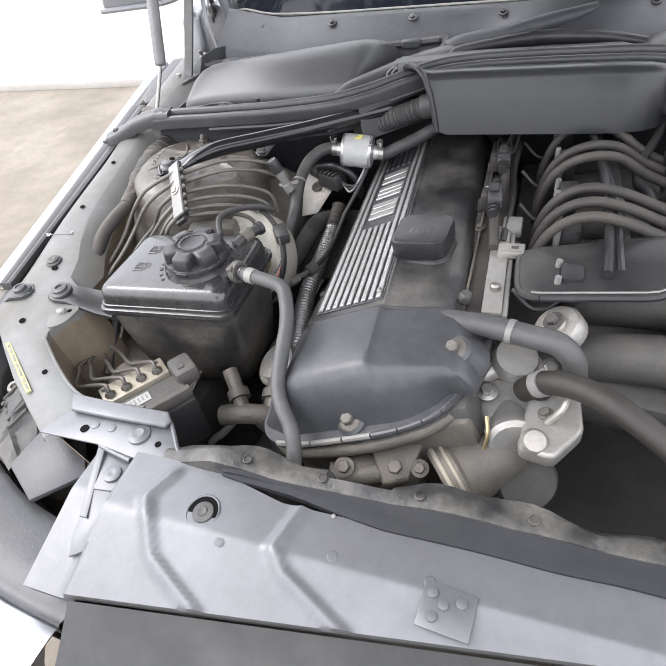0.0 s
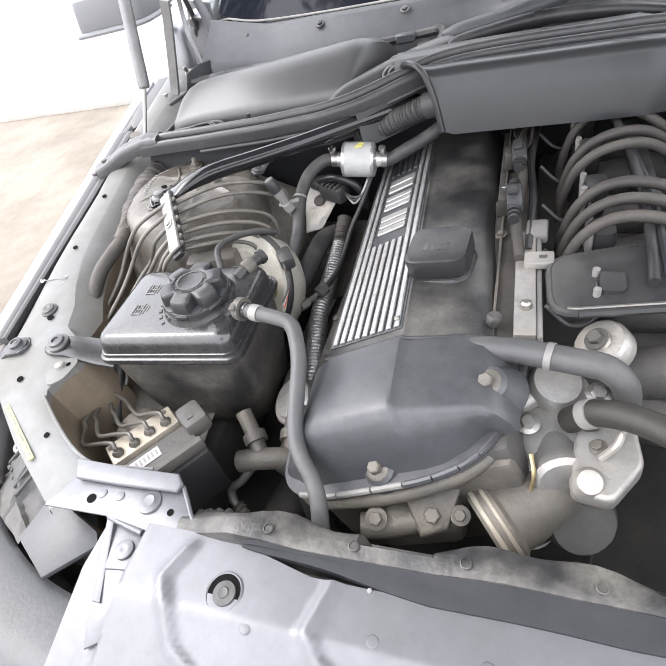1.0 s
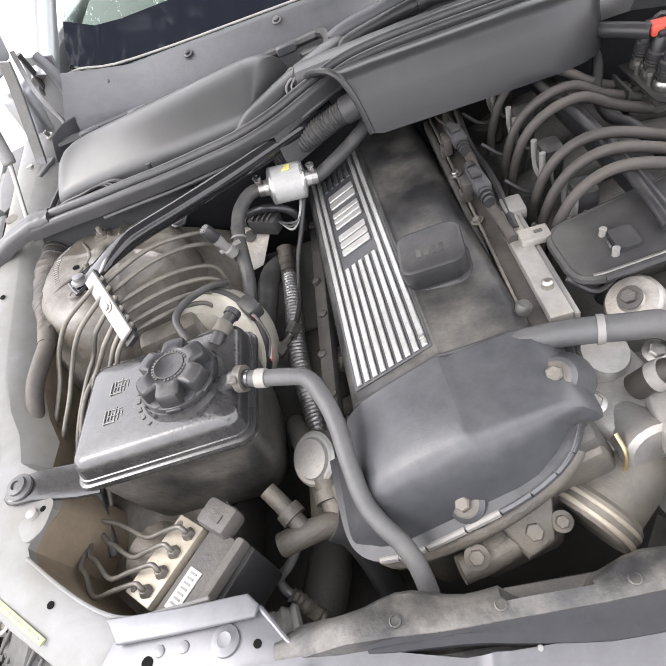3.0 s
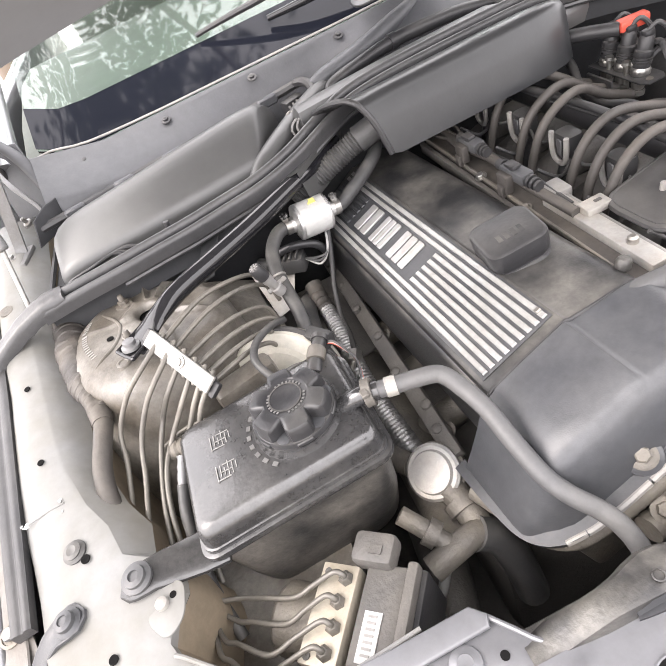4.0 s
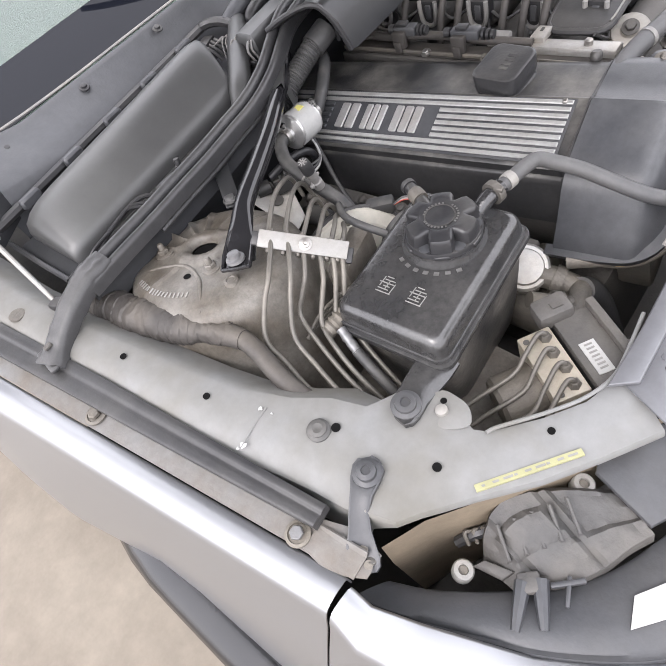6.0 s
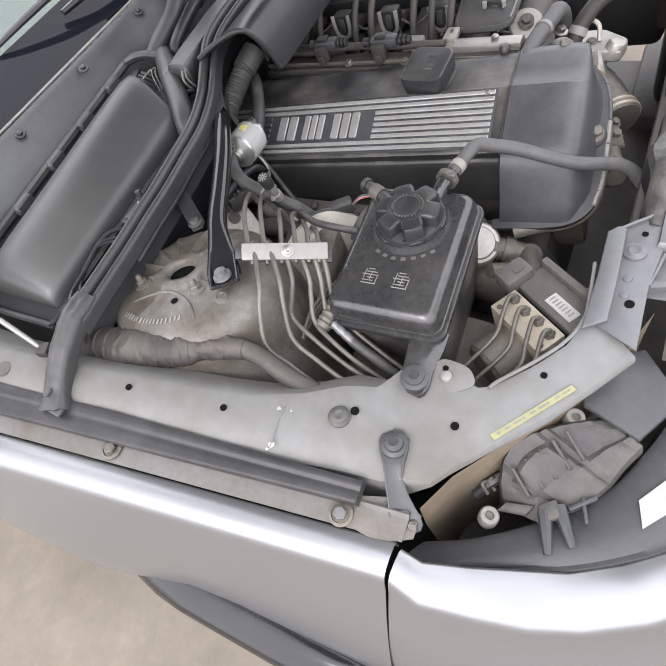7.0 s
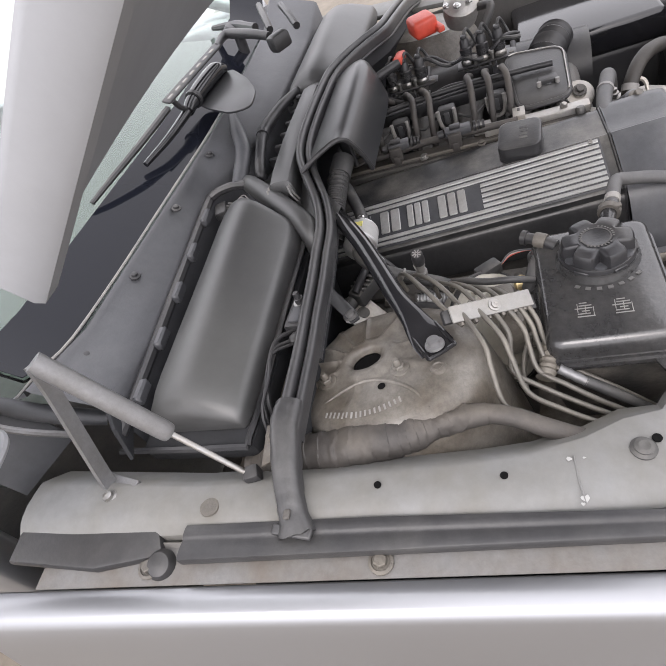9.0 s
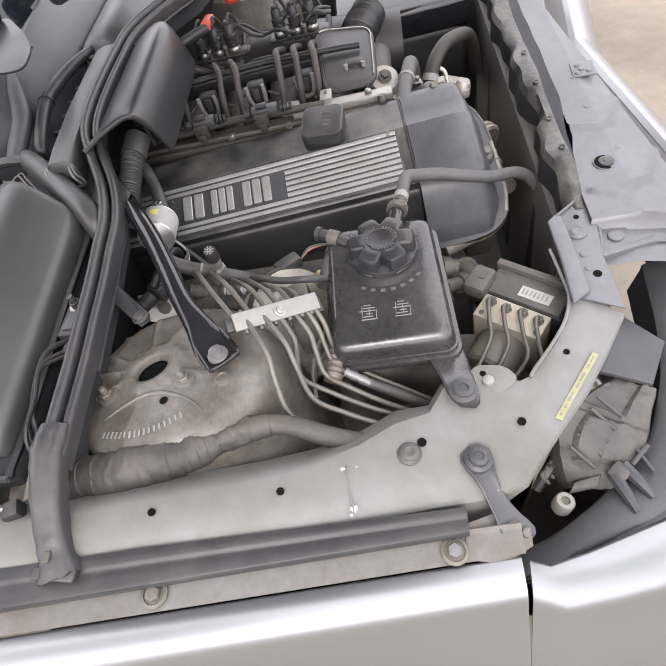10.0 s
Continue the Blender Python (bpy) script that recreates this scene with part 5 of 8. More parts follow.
def build_filter_housing():
    def arc(x, y0, y1, zb, zt, sq=0.5):
        """Rounded-top section: front face, ridge, domed top, rear face."""
        w = y1 - y0
        h = zt - zb
        prof = [(0.0, 0.0), (0.012, 0.26), (0.03, 0.38), (0.055, 0.46), (0.085, 0.51), (0.13, 0.575), (0.24, 0.72), (0.34, 0.845), (0.43, 0.94), (0.50, 0.985), (0.56, 1.0), (0.62, 0.985), (0.70, 0.94), (0.78, 0.87), (0.86, 0.775), (0.925, 0.665), (0.97, 0.54), (1.0, 0.36), (1.0, 0.0)]
        return [V(x, y0 + w * a, zb + h * b) for a, b in prof]
    h = thing("cabin_filter_housing", "long rounded dark grey cabin filter housing beside the bulkhead", "filter housing", (-0.4, 1.11, 0.81))
    secs = []
    for x, k in ((-0.576, 0.45), (-0.571, 0.74), (-0.559, 0.88), (-0.541, 0.97), (-0.515, 1.0), (-0.47, 1.0), (-0.42, 1.0), (-0.36, 1.0), (-0.31, 1.0), (-0.262, 1.0)):
        secs.append(arc(x, 1.050 + 0.012 * (1 - k), 1.188 - 0.014 * (1 - k), 0.812, 0.812 + (0.0545 + 0.09 * (x + 0.576)) * k))
    # slanted end
    for t, k in ((0.5, 1.0), (0.85, 0.97), (1.0, 0.88)):
        sec = arc(0, 1.050, 1.188, 0.812, 0.812 + 0.084 * k)
        secs.append([V(-0.262 + t * (0.015 + (p.y - 1.050) * 0.42), p.y, p.z) for p in sec])
    body = part("housing_body", shell(secs), "housing", h, "", 48)
    part("lower_rim", tube([(-0.600, 1.230, 0.812), (-0.600, 1.062, 0.812), (-0.590, 1.046, 0.813), (-0.5, 1.044, 0.816), (-0.4, 1.046, 0.820), (-0.255, 1.046, 0.824)], 0.0042, n=6, sub=3), "black", h, "lower lid rim")
    part("lower_tray", box((-0.425, 1.120, 0.795), (0.345, 0.160, 0.030), None, 0.006), "cowl_dark", h, "dark lower tray")
    part("rubber_mark", tube([(-0.452, 1.112, 0.8665), (-0.446, 1.106, 0.8645), (-0.438, 1.103, 0.8640)], 0.0011, n=6), "label", h, "pale scuff mark")
    # black fastening block with stud between the housing and the seal
    c = thing("housing_clamp", "black clamp block with a round knob beside the filter housing", "clamp", (-0.413, 1.018, 0.83))
    part("clamp_body", box((-0.418, 1.014, 0.824), (0.050, 0.034, 0.016), yaw(-3), 0.003), "black", c)
    part("clamp_plate", box((-0.424, 1.013, 0.8335), (0.026, 0.024, 0.004), yaw(-3), 0.0015), "lamp_top", c, "raised grey plate")
    part("washer", lathe([(0.010, 0), (0.0098, 0.0015), (0, 0.002)], (-0.402, 1.016, 0.832), (0, 0, 1), 18), "steel", c, "worn washer")
    part("stud", lathe([(0.0062, 0.0015), (0.0062, 0.008), (0.0042, 0.0085), (0.0040, 0.017), (0, 0.018)], (-0.402, 1.016, 0.832), (0.1, 0.1, 1), 12), "black", c, "threaded stud with nut")
    part("clamp_foot", lathe([(0.009, -0.03), (0.009, 0.0), (0.006, 0.002), (0, 0.002)], (-0.455, 1.014, 0.826), (0, 0, 1), 14), "black", c)
    for a, r in ((-0.440, 0.0030), (-0.455, 0.0024), (-0.462, 0.0022)):
        part("trough_cable", tube([(a, 1.020 + 0.2 * (a + 0.44), 0.822), (a - 0.025, 1.034, 0.834), (a - 0.06, 1.036 + 0.3 * (a + 0.44), 0.832), (a - 0.10, 1.030, 0.826), (a - 0.12, 1.028, 0.80)], r, n=8), "black", c, "thin black cable")
    part("rusty_tab", prism([V(-0.575, 1.026, 0.812), V(-0.575, 1.002, 0.814), V(-0.615, 0.998, 0.812), V(-0.625, 1.020, 0.810)], (0, 0, 0.003), 0.001), "tower", c, "dusty beige metal tab")
    bolt((-0.588, 1.014, 0.815), (0, 0, 1), 0.006, "grime", c)
    # funnel-shaped joint, middle filter and the second housing
    j = thing("intake_funnel", "dark plastic funnel joining the filter housings", "duct", (-0.2, 1.08, 0.85))
    # rounded bar across the housing's end, running under the seal, and the sloping plate beside it
    part("funnel_bar", tube([(-0.085, 1.196, 0.846), (-0.117, 1.167, 0.852), (-0.163, 1.122, 0.852), (-0.212, 1.075, 0.848), (-0.246, 1.042, 0.842), (-0.262, 1.030, 0.826), (-0.268, 1.028, 0.80)], [0.011, 0.0155, 0.0165, 0.017, 0.017, 0.017, 0.017], n=18), "housing", j, "smooth rounded bar")
    secs = []
    for t in range(9):
        q = t / 8
        a, b = V(-0.105, 1.158, 0.846).lerp(V(-0.290, 1.006, 0.830), q), V(-0.060, 1.112, 0.846).lerp(V(-0.215, 0.990, 0.838), q)
        secs.append([a, a.lerp(b, 0.25) + V(0, 0, -0.005), a.lerp(b, 0.6) + V(0, 0, -0.002), b, b + V(0.004, -0.004, -0.05)])
    part("funnel_plate", loft(secs), "housing", j, "sloping dark plate", 60)
    m = thing("middle_filter_box", "long narrow black filter box beside the seal", "filter housing", (0.0, 1.1, 0.86))
    line = [(-0.176, 1.090, 0.030), (-0.170, 1.090, 0.038), (-0.13, 1.095, 0.040), (-0.03, 1.102, 0.040), (0.06, 1.104, 0.038), (0.15, 1.106, 0.034), (0.19, 1.106, 0.024)]
    secs = []
    for i, (x, y, w) in enumerate(line):
        h = 0.050 if 0 < i < 6 else 0.040
        secs.append([V(x, y + w * q, 0.826 + h * g) for q, g in ((-0.55, 0), (-0.55, 0.6), (-0.50, 0.85), (-0.40, 0.97), (-0.2, 1.0), (0.2, 1.0), (0.42, 0.96), (0.52, 0.82), (0.55, 0.55), (0.55, 0))])
    part("box_body", shell(secs), "housing", m, "", 40)
    part("box_rim", tube([(-0.186, 1.062, 0.842), (-0.190, 1.085, 0.844), (-0.180, 1.110, 0.844), (-0.12, 1.124, 0.844), (0.0, 1.128, 0.844), (0.15, 1.126, 0.844)], 0.0035, n=8), "black", m, "dark lower rim")
    for k in range(2):
        for q in range(2):
            y = 1.066 + 0.036 * k
            part("end_clip", tube([(-0.184 + 0.008 * q, y, 0.842), (-0.188 + 0.008 * q, y + 0.004, 0.860), (-0.176 + 0.008 * q, y + 0.010, 0.868), (-0.170 + 0.008 * q, y + 0.012, 0.852)], 0.0018, n=6), "connector", m, "thin wire clip")
    part("cable_guide", tube([(-0.100, 1.150, 0.846), (-0.092, 1.154, 0.860), (-0.03, 1.168, 0.866), (0.025, 1.178, 0.868), (0.07, 1.174, 0.869), (0.13, 1.160, 0.869), (0.19, 1.145, 0.862)], [0.008, 0.0095, 0.010, 0.011, 0.011, 0.010, 0.008], n=10), "black", m, "dark curved cable guide")
    part("guide_band", tube([(0.018, 1.1770, 0.868), (0.030, 1.1782, 0.8685)], 0.0125, n=12, sub=1), "black", m)
    for k in range(5):
        part("gap_rib", box((-0.05 + 0.042 * k, 1.142, 0.846), (0.010, 0.020, 0.018), None, 0.003), "black", m)
    g = thing("second_filter_housing", "rounded dark filter housing on the driver's half of the cowl", "filter housing", (0.35, 1.09, 0.81))
    secs = []
    for x, k in ((0.178, 0.70), (0.188, 0.90), (0.215, 1.0), (0.29, 1.0), (0.38, 1.0), (0.47, 1.0), (0.55, 0.95), (0.60, 0.7)):
        secs.append(arc(x, 1.038 + 0.02 * (1 - k), 1.180, 0.82, 0.82 + 0.066 * k))
    part("housing_body", shell(secs), "housing", g, "", 48)
    for k in range(6):
        part("clip_tab", box((0.155 + 0.0 * k, 1.05 + 0.022 * k, 0.862 + 0.006 * math.sin(k)), (0.012, 0.012, 0.014), None, 0.002, 1), "black", g)


build_filter_housing()


def build_filter_plug():
    p = thing("filter_plug", "black cable plug with thin loose wires behind the filter housing", "connector", (-0.165, 1.235, 0.837))
    part("plug_body", box((-0.150, 1.225, 0.830), (0.036, 0.022, 0.030), yaw(20), 0.004), "black", p)
    for k in range(4):
        part("plug_pin", tube([(-0.160 + 0.008 * k, 1.216, 0.840), (-0.158 + 0.008 * k, 1.200, 0.832), (-0.156 + 0.010 * k, 1.188, 0.817)], 0.0028, n=8), "rubber", p, "thick black lead")
    for k in range(2):
        part("loose_wire", tube([(-0.150 + 0.010 * k, 1.205, 0.837), (-0.140 + 0.010 * k, 1.185, 0.848 - 0.003 * k), (-0.160 + 0.008 * k, 1.165, 0.848), (-0.178 + 0.006 * k, 1.145, 0.834)], 0.0011, n=6), "connector", p, "thin grey wire")


build_filter_plug()


def build_duct():
    """Black wiring duct along the front of the bulkhead, open at its end."""
    d = thing("wiring_duct", "black plastic wiring duct with an open arched end", "duct", (-0.1, 1.0, 0.84))
    def sec(x, s):
        """s: pulls the open end aslant."""
        return [V(x - s * 0.014, 1.054, 0.868), V(x - s * 0.004, 1.032, 0.8785), V(x + s * 0.008, 1.010, 0.8855), V(x + s * 0.018, 0.997, 0.8868), V(x + s * 0.025, 0.989, 0.8840), V(x + s * 0.032, 0.983, 0.876), V(x + s * 0.042, 0.974, 0.85), V(x + s * 0.050, 0.965, 0.808)]
    secs = [sec(-0.133, 1), sec(-0.120, 0.9), sec(-0.08, 0.5), sec(-0.03, 0), sec(0.03, 0), sec(0.10, 0)]
    secs[0] = [p + V(-0.004, 0, 0.004) for p in secs[0]]
    for q, f in ((0.150, 0.98), (0.180, 0.92), (0.198, 0.82), (0.210, 0.64), (0.217, 0.40), (0.219, 0.15)):
        secs.append([V(q + 0.02 * (p.y - 1.0), 1.066 + (p.y - 1.066) * f, 0.808 + (p.z - 0.808) * (0.35 + 0.65 * f)) for p in sec(q, 0)])
    bm = thicken(loft(secs), 0.0035)
    part("duct_shell", bm, "duct", d, "", 50)
    part("arched_edge", tube([tuple(p + V(-0.003, 0, 0.001)) for p in secs[0]], 0.0042, n=8, sub=3), "black", d, "thick arched edge")
    part("inner_rib", box((-0.075, 1.0, 0.845), (0.006, 0.03, 0.05), yaw(-40), 0.002), "black", d)
    part("inner_tab", box((-0.060, 0.998, 0.858), (0.03, 0.008, 0.006), yaw(-40), 0.002), "black", d)


build_duct()


def build_bonnet():
    b = thing("bonnet", "silver bonnet raised on its struts over the engine bay", "bonnet", (0.02, 1.28, 0.93))
    a = radians(37.5)
    rows = []
    for i in range(17):
        x = -0.55 + 1.16 * i / 16
        row = []
        for k in range(14):
            s = 0.17 + 0.97 * k / 13
            bow = 0.045 * (1 - ((x - 0.03) / 0.58) ** 2) * (0.35 + 0.65 * math.sin(min(1, s / 1.1) * math.pi))
            taper = 1 - 0.05 * (s / 1.14) ** 2
            row.append(V(0.03 + (x - 0.03) * taper, 1.301 - s * math.cos(a) + bow * math.sin(a), 0.968 + s * math.sin(a) + bow * math.cos(a)))
        rows.append(row)
    # pale panel added below the skin to bounce light into the bay
    inner = [[p + V(0, -0.006, -0.0075) for p in r[1:-1]] for r in rows[3:-3]]
    part("bonnet_bounce_panel", thicken(loft(inner), 0.002), "bonnet_bounce", b, "pale inner panel added to bounce light into the bay", 60)
    part("bonnet_skin", thicken(loft(rows), 0.014), "bonnet_paint", b, "silver painted panel", 60)
    for i in (0, -1):
        rim = [p + V(-0.016 if i == 0 else 0.016, -0.010, -0.014) for p in rows[i]]
        part("bonnet_edge", tube(rim, 0.0165, n=10, sub=2, section=[(-0.7, -1.1), (-1, -0.6), (-1, 1.6), (-0.6, 2.2), (0.6, 2.4), (1, 2.0), (1, -0.6), (0.7, -1.1)], up=(0, 0, -1)), "bonnet_paint", b, "folded silver edge", 50)
    # thick rear corner with its turned rim
    corner = [V(x, y, 0.957) for x, y in round_outline([(-0.80, 1.20), (-0.668, 1.225), (-0.655, 1.30), (-0.66, 1.36), (-0.80, 1.36)], 0.012)]
    part("bonnet_corner", prism(corner, (0.02, -0.01, 0.06), 0.008), "bonnet_paint", b, "thick folded bonnet corner")
    part("corner_rim", tube([(-0.80, 1.198, 0.958), (-0.73, 1.211, 0.957), (-0.672, 1.223, 0.957), (-0.656, 1.26, 0.957), (-0.654, 1.31, 0.958)], 0.005, n=8), "bonnet_paint", b, "rolled rim")
    # hinge: flat bar on a bolted foot, dark cover plate, grommet and washer hose
    part("hinge_arm", tube([(-0.652, 1.206, 0.826), (-0.646, 1.208, 0.842), (-0.628, 1.209, 0.89), (-0.606, 1.210, 0.950), (-0.596, 1.211, 0.985)], 0.0085, sub=4, section=[(-1, -0.35), (-1, 0.35), (1, 0.35), (1, -0.35)], up=(0, -1, 0.2)), "zinc", b, "flat grey hinge bar")
    part("hinge_foot", box((-0.663, 1.200, 0.8215), (0.048, 0.055, 0.007), yaw(-12), 0.002), "zinc", b, "bolted hinge foot")
    part("hinge_bolt", lathe([(0.0095, 0), (0.009, 0.004), (0.006, 0.005), (0.0055, 0.009), (0, 0.010)], (-0.668, 1.196, 0.825), (0, 0, 1), 16), "steel", b)
    part("hinge_stud", lathe([(0.008, 0), (0.0075, 0.004), (0.0035, 0.005), (0.0035, 0.014), (0, 0.015)], (-0.622, 1.235, 0.852), (-0.2, -0.3, 1), 12), "steel", b, "bright stud")
    part("hinge_cover", prism([V(-0.620, 1.195, 0.824), V(-0.567, 1.216, 0.832), V(-0.560, 1.226, 0.874), V(-0.583, 1.215, 0.872), V(-0.603, 1.200, 0.864)], (0.003, -0.004, 0), 0.001), "cowl_dark", b, "dark cover plate beside the hinge")
    part("side_panel", prism([V(-0.665, 1.385, 0.945), V(-0.590, 1.345, 0.940), V(-0.585, 1.300, 0.830), V(-0.665, 1.335, 0.825)], (0.002, 0.003, 0), 0.001), "cowl", b, "grey side panel of the cowl")
    part("grommet", lathe([(0.013, 0), (0.0125, 0.004), (0.008, 0.006), (0.007, 0.002), (0, 0.002)], (-0.642, 1.360, 0.890), (0.4, -0.9, 0.25), 20), "black", b, "black round grommet")
    part("washer_hose", tube([(-0.628, 1.31, 0.975), (-0.632, 1.305, 0.935), (-0.622, 1.285, 0.90), (-0.605, 1.27, 0.865), (-0.598, 1.26, 0.845)], 0.0042, n=8), "zinc", b, "thin grey hose")
    part("washer_hose", tube([(-0.640, 1.345, 0.96), (-0.640, 1.352, 0.925), (-0.642, 1.356, 0.895)], 0.005, n=8), "black", b)
    part("trim_post", tube([(-0.564, 1.250, 0.836), (-0.572, 1.275, 0.853), (-0.581, 1.303, 0.876), (-0.590, 1.322, 0.902), (-0.598, 1.330, 0.925), (-0.612, 1.34, 0.95)], [0.010, 0.011, 0.0115, 0.0115, 0.010, 0.008], n=12), "cowl", b, "grey curved trim post")
    g = thing("gas_strut", "gas strut with a grey cylinder and steel rod", "gas strut", (-0.645, 1.025, 0.803))
    r0, r1, r2 = V(-0.632, 1.035, 0.809), V(-0.624, 1.091, 0.885), V(-0.627, 1.150, 1.02)
    part("rod", tube([r0, r0.lerp(r1, 0.5), r1], 0.0034, n=10), "steel", g, "shiny steel rod")
    part("cylinder", tube([r1, r1.lerp(r2, 0.06), r1.lerp(r2, 0.5), r2], [0.008, 0.0105, 0.0105, 0.0105], n=14), "zinc", g, "grey gas strut cylinder")
    part("ball_end", box(r0 + V(0, -0.004, -0.002), (0.018, 0.018, 0.018), yaw(20), 0.004), "black", g)


build_bonnet()


# ---------------------------------------------------------------- engine
O = V(-0.163, 0.62, 0.745)
EU = V(-0.078, 1.0, -0.039).normalized()
EV = V(0.94, 0.0, 0.342)
EV = (EV - EU * EV.dot(EU)).normalized()
EN = EV.cross(EU).normalized()


def eng(s, u, n=0.0):
    """A place on the slanted engine: s across (to the intake), u along (to the rear) from the cover's joint, n out of its face."""
    return O + EV * s + EU * u + EN * n


ENG_ROT = Matrix((EV, EU, EN)).transposed()


def build_engine():
    e = thing("engine", "straight-six engine block and head, dark and grimy, under a plastic cover", "engine", (-0.1, 0.8, 0.3))
    part("head", box(eng(0.06, 0.20, -0.122), (0.205, 0.62, 0.10), ENG_ROT, 0.008), "dark", e, "dark oily cylinder head")
    part("block", box((-0.06, 0.85, 0.40), (0.34, 0.62, 0.34), None, 0.02), "dark", e, "dark engine block")
    # lower lip casting and front castings
    part("timing_case", box(eng(0.05, -0.095, -0.145), (0.22, 0.045, 0.12), ENG_ROT, 0.008), "grime", e, "grimy timing case")
    lip = [(-0.080, -0.02), (-0.076, -0.085), (-0.052, -0.118), (-0.01, -0.126), (0.06, -0.126), (0.12, -0.112), (0.150, -0.085), (0.172, -0.03)]
    part("head_flange", tube([eng(s, u - 0.006, -0.084) for s, u in lip], 0.008, n=10), "grime", e, "pale cast head flange")
    # exhaust side: heat shield with lumpy edge, ports
    pts = [(-0.245, 0.58, 0.56), (-0.245, 0.72, 0.57), (-0.250, 0.88, 0.56), (-0.25, 1.02, 0.55)]
    part("exhaust_manifold", tube(pts, 0.035, n=14), "grime", e, "rusty grey exhaust manifold")
    for k in range(6):
        y = 0.62 + 0.09 * k
        part("exhaust_port", tube([(-0.175, y, 0.60), (-0.21, y, 0.59), (-0.242, y + 0.01, 0.565)], 0.02, n=12), "grime", e)
        bolt((-0.207, y + 0.04, 0.640), (-0.7, 0, 0.7), 0.006, "grime", e)
    part("side_ledge", box((-0.218, 0.84, 0.648), (0.020, 0.44, 0.014), Matrix.Rotation(radians(-20), 3, "Y"), 0.003), "dark", e, "dark ledge beside the cover")
    for k in range(9):
        part("ledge_knob", lathe([(0.007, 0), (0.0065, 0.006), (0.003, 0.008), (0, 0.008)], (-0.219 + 0.005 * math.sin(k * 2.3), 0.66 + 0.045 * k + 0.014 * math.sin(k * 4.1), 0.650 + 0.004 * math.sin(k * 1.7)), (-0.2, 0, 1), 10), "dark", e)
    return e


ENGINE = build_engine()


def build_cover():
    c = thing("engine_cover", "dusty dark grey plastic engine cover with silver ribbed trim", "engine cover", (-0.1, 0.8, 0.72))

    def sec(u, k=1.0, s0=0.0, s1=0.0, drop=0.0):
        prof = [(-0.047, -0.068), (-0.045, -0.060), (-0.036, -0.041), (-0.024, -0.018), (-0.020, -0.0125), (-0.0175, -0.0105), (-0.0145, -0.010), (-0.0115, -0.002), (-0.008, 0.0), (0.03, 0.0), (0.082, 0.0), (0.0845, -0.0005), (0.0865, -0.003), (0.089, -0.004),
                (0.115, -0.0135), (0.145, -0.0225), (0.154, -0.0265), (0.160, -0.034), (0.164, -0.05), (0.165, -0.066)]
        out = []
        for s, n in prof:
            f = (s + 0.047) / 0.212
            out.append(eng(s + s0 * (1 - f) - s1 * f, u, -0.066 + (n + 0.066) * k - drop))
        return out
    rear = part("main_cover", thicken(loft([sec(u) for u in (-0.0095, 0.02, 0.06, 0.12, 0.2, 0.28, 0.36, 0.43, 0.47)]), 0.003), "cover", c, "dusty main cover with flat top", 30)
    part("joint_edge", tube([p + EU * -0.0015 + EN * 0.0012 for p in sec(-0.0095)], 0.0020, n=6, sub=1), "black", c, "raised joint edge")
    # front cover: same section, then falling to the lip with rounded corners
    st = [(-0.013, 1.0, 0), (-0.03, 1.0, 0), (-0.05, 1.0, 0), (-0.080, 0.995, 0.0), (-0.094, 0.975, 0.03), (-0.1015, 0.93, 0.10), (-0.108, 0.80, 0.28), (-0.114, 0.55, 0.55), (-0.120, 0.25, 0.85), (-0.1235, 0.03, 1.0)]

    def fsec(u, k, c):
        """A section of the front cover; c draws in the corners towards the lip."""
        out = []
        prof = [(-0.083, -0.066), (-0.080, -0.060), (-0.064, -0.046), (-0.044, -0.026), (-0.032, -0.013), (-0.023, -0.006), (-0.012, -0.001), (-0.002, 0.0022), (0.03, 0.0035), (0.078, 0.0035), (0.0825, 0.0028), (0.0855, -0.001), (0.089, -0.0035),
                (0.115, -0.011), (0.145, -0.019), (0.158, -0.0245), (0.168, -0.036), (0.174, -0.052), (0.176, -0.066)]
        for s, n in prof:
            f = max(0, (s - 0.09) / 0.086)
            g = max(0, (-0.03 - s) / 0.053)
            out.append(eng(s - 0.030 * f * c + 0.020 * g * c, u + 0.030 * f * f * c + 0.012 * g * g * c, -0.066 + (n + 0.066) * k))
        return out
    part("front_cover", thicken(loft([fsec(*q) for q in st]), 0.003), "front_cover", c, "smooth dark grey front cover", 42)
    # lip with clips round the front
    lip = [(-0.085, 0.0), (-0.083, -0.06), (-0.076, -0.098), (-0.055, -0.119), (-0.02, -0.1255), (0.04, -0.1255), (0.09, -0.1225), (0.128, -0.111), (0.150, -0.090), (0.166, -0.058), (0.176, -0.02), (0.178, 0.0)]
    pts = [eng(s, u - 0.004, -0.068) for s, u in lip]
    part("cover_lip", tube(pts, 0.0055, n=8, section=[(-1.3, -0.8), (-1.3, 0.6), (-0.6, 0.9), (0.9, 0.9), (1.2, 0.5), (1.2, -0.8)], up=EN), "front_cover", c, "thick rounded cover lip", 50)
    path = spline([eng(s, u - 0.0095, -0.0665) for s, u in lip[3:10]], 8)
    for k in range(0, len(path) - 5, 5):
        part("gasket_tab", tube([path[k], path[k + 2], path[k + 4].lerp(path[k + 5], 0.75)], 0.0036, n=8, sub=2), "connector" if k < 20 else "front_cover", c, "pale worn gasket tab")
    path2 = spline([eng(s, u - 0.003, -0.078) for s, u in lip], 6)
    part("gasket", tube(path2[::3], 0.0045, n=8, sub=2), "black", c, "dark rubber gasket")
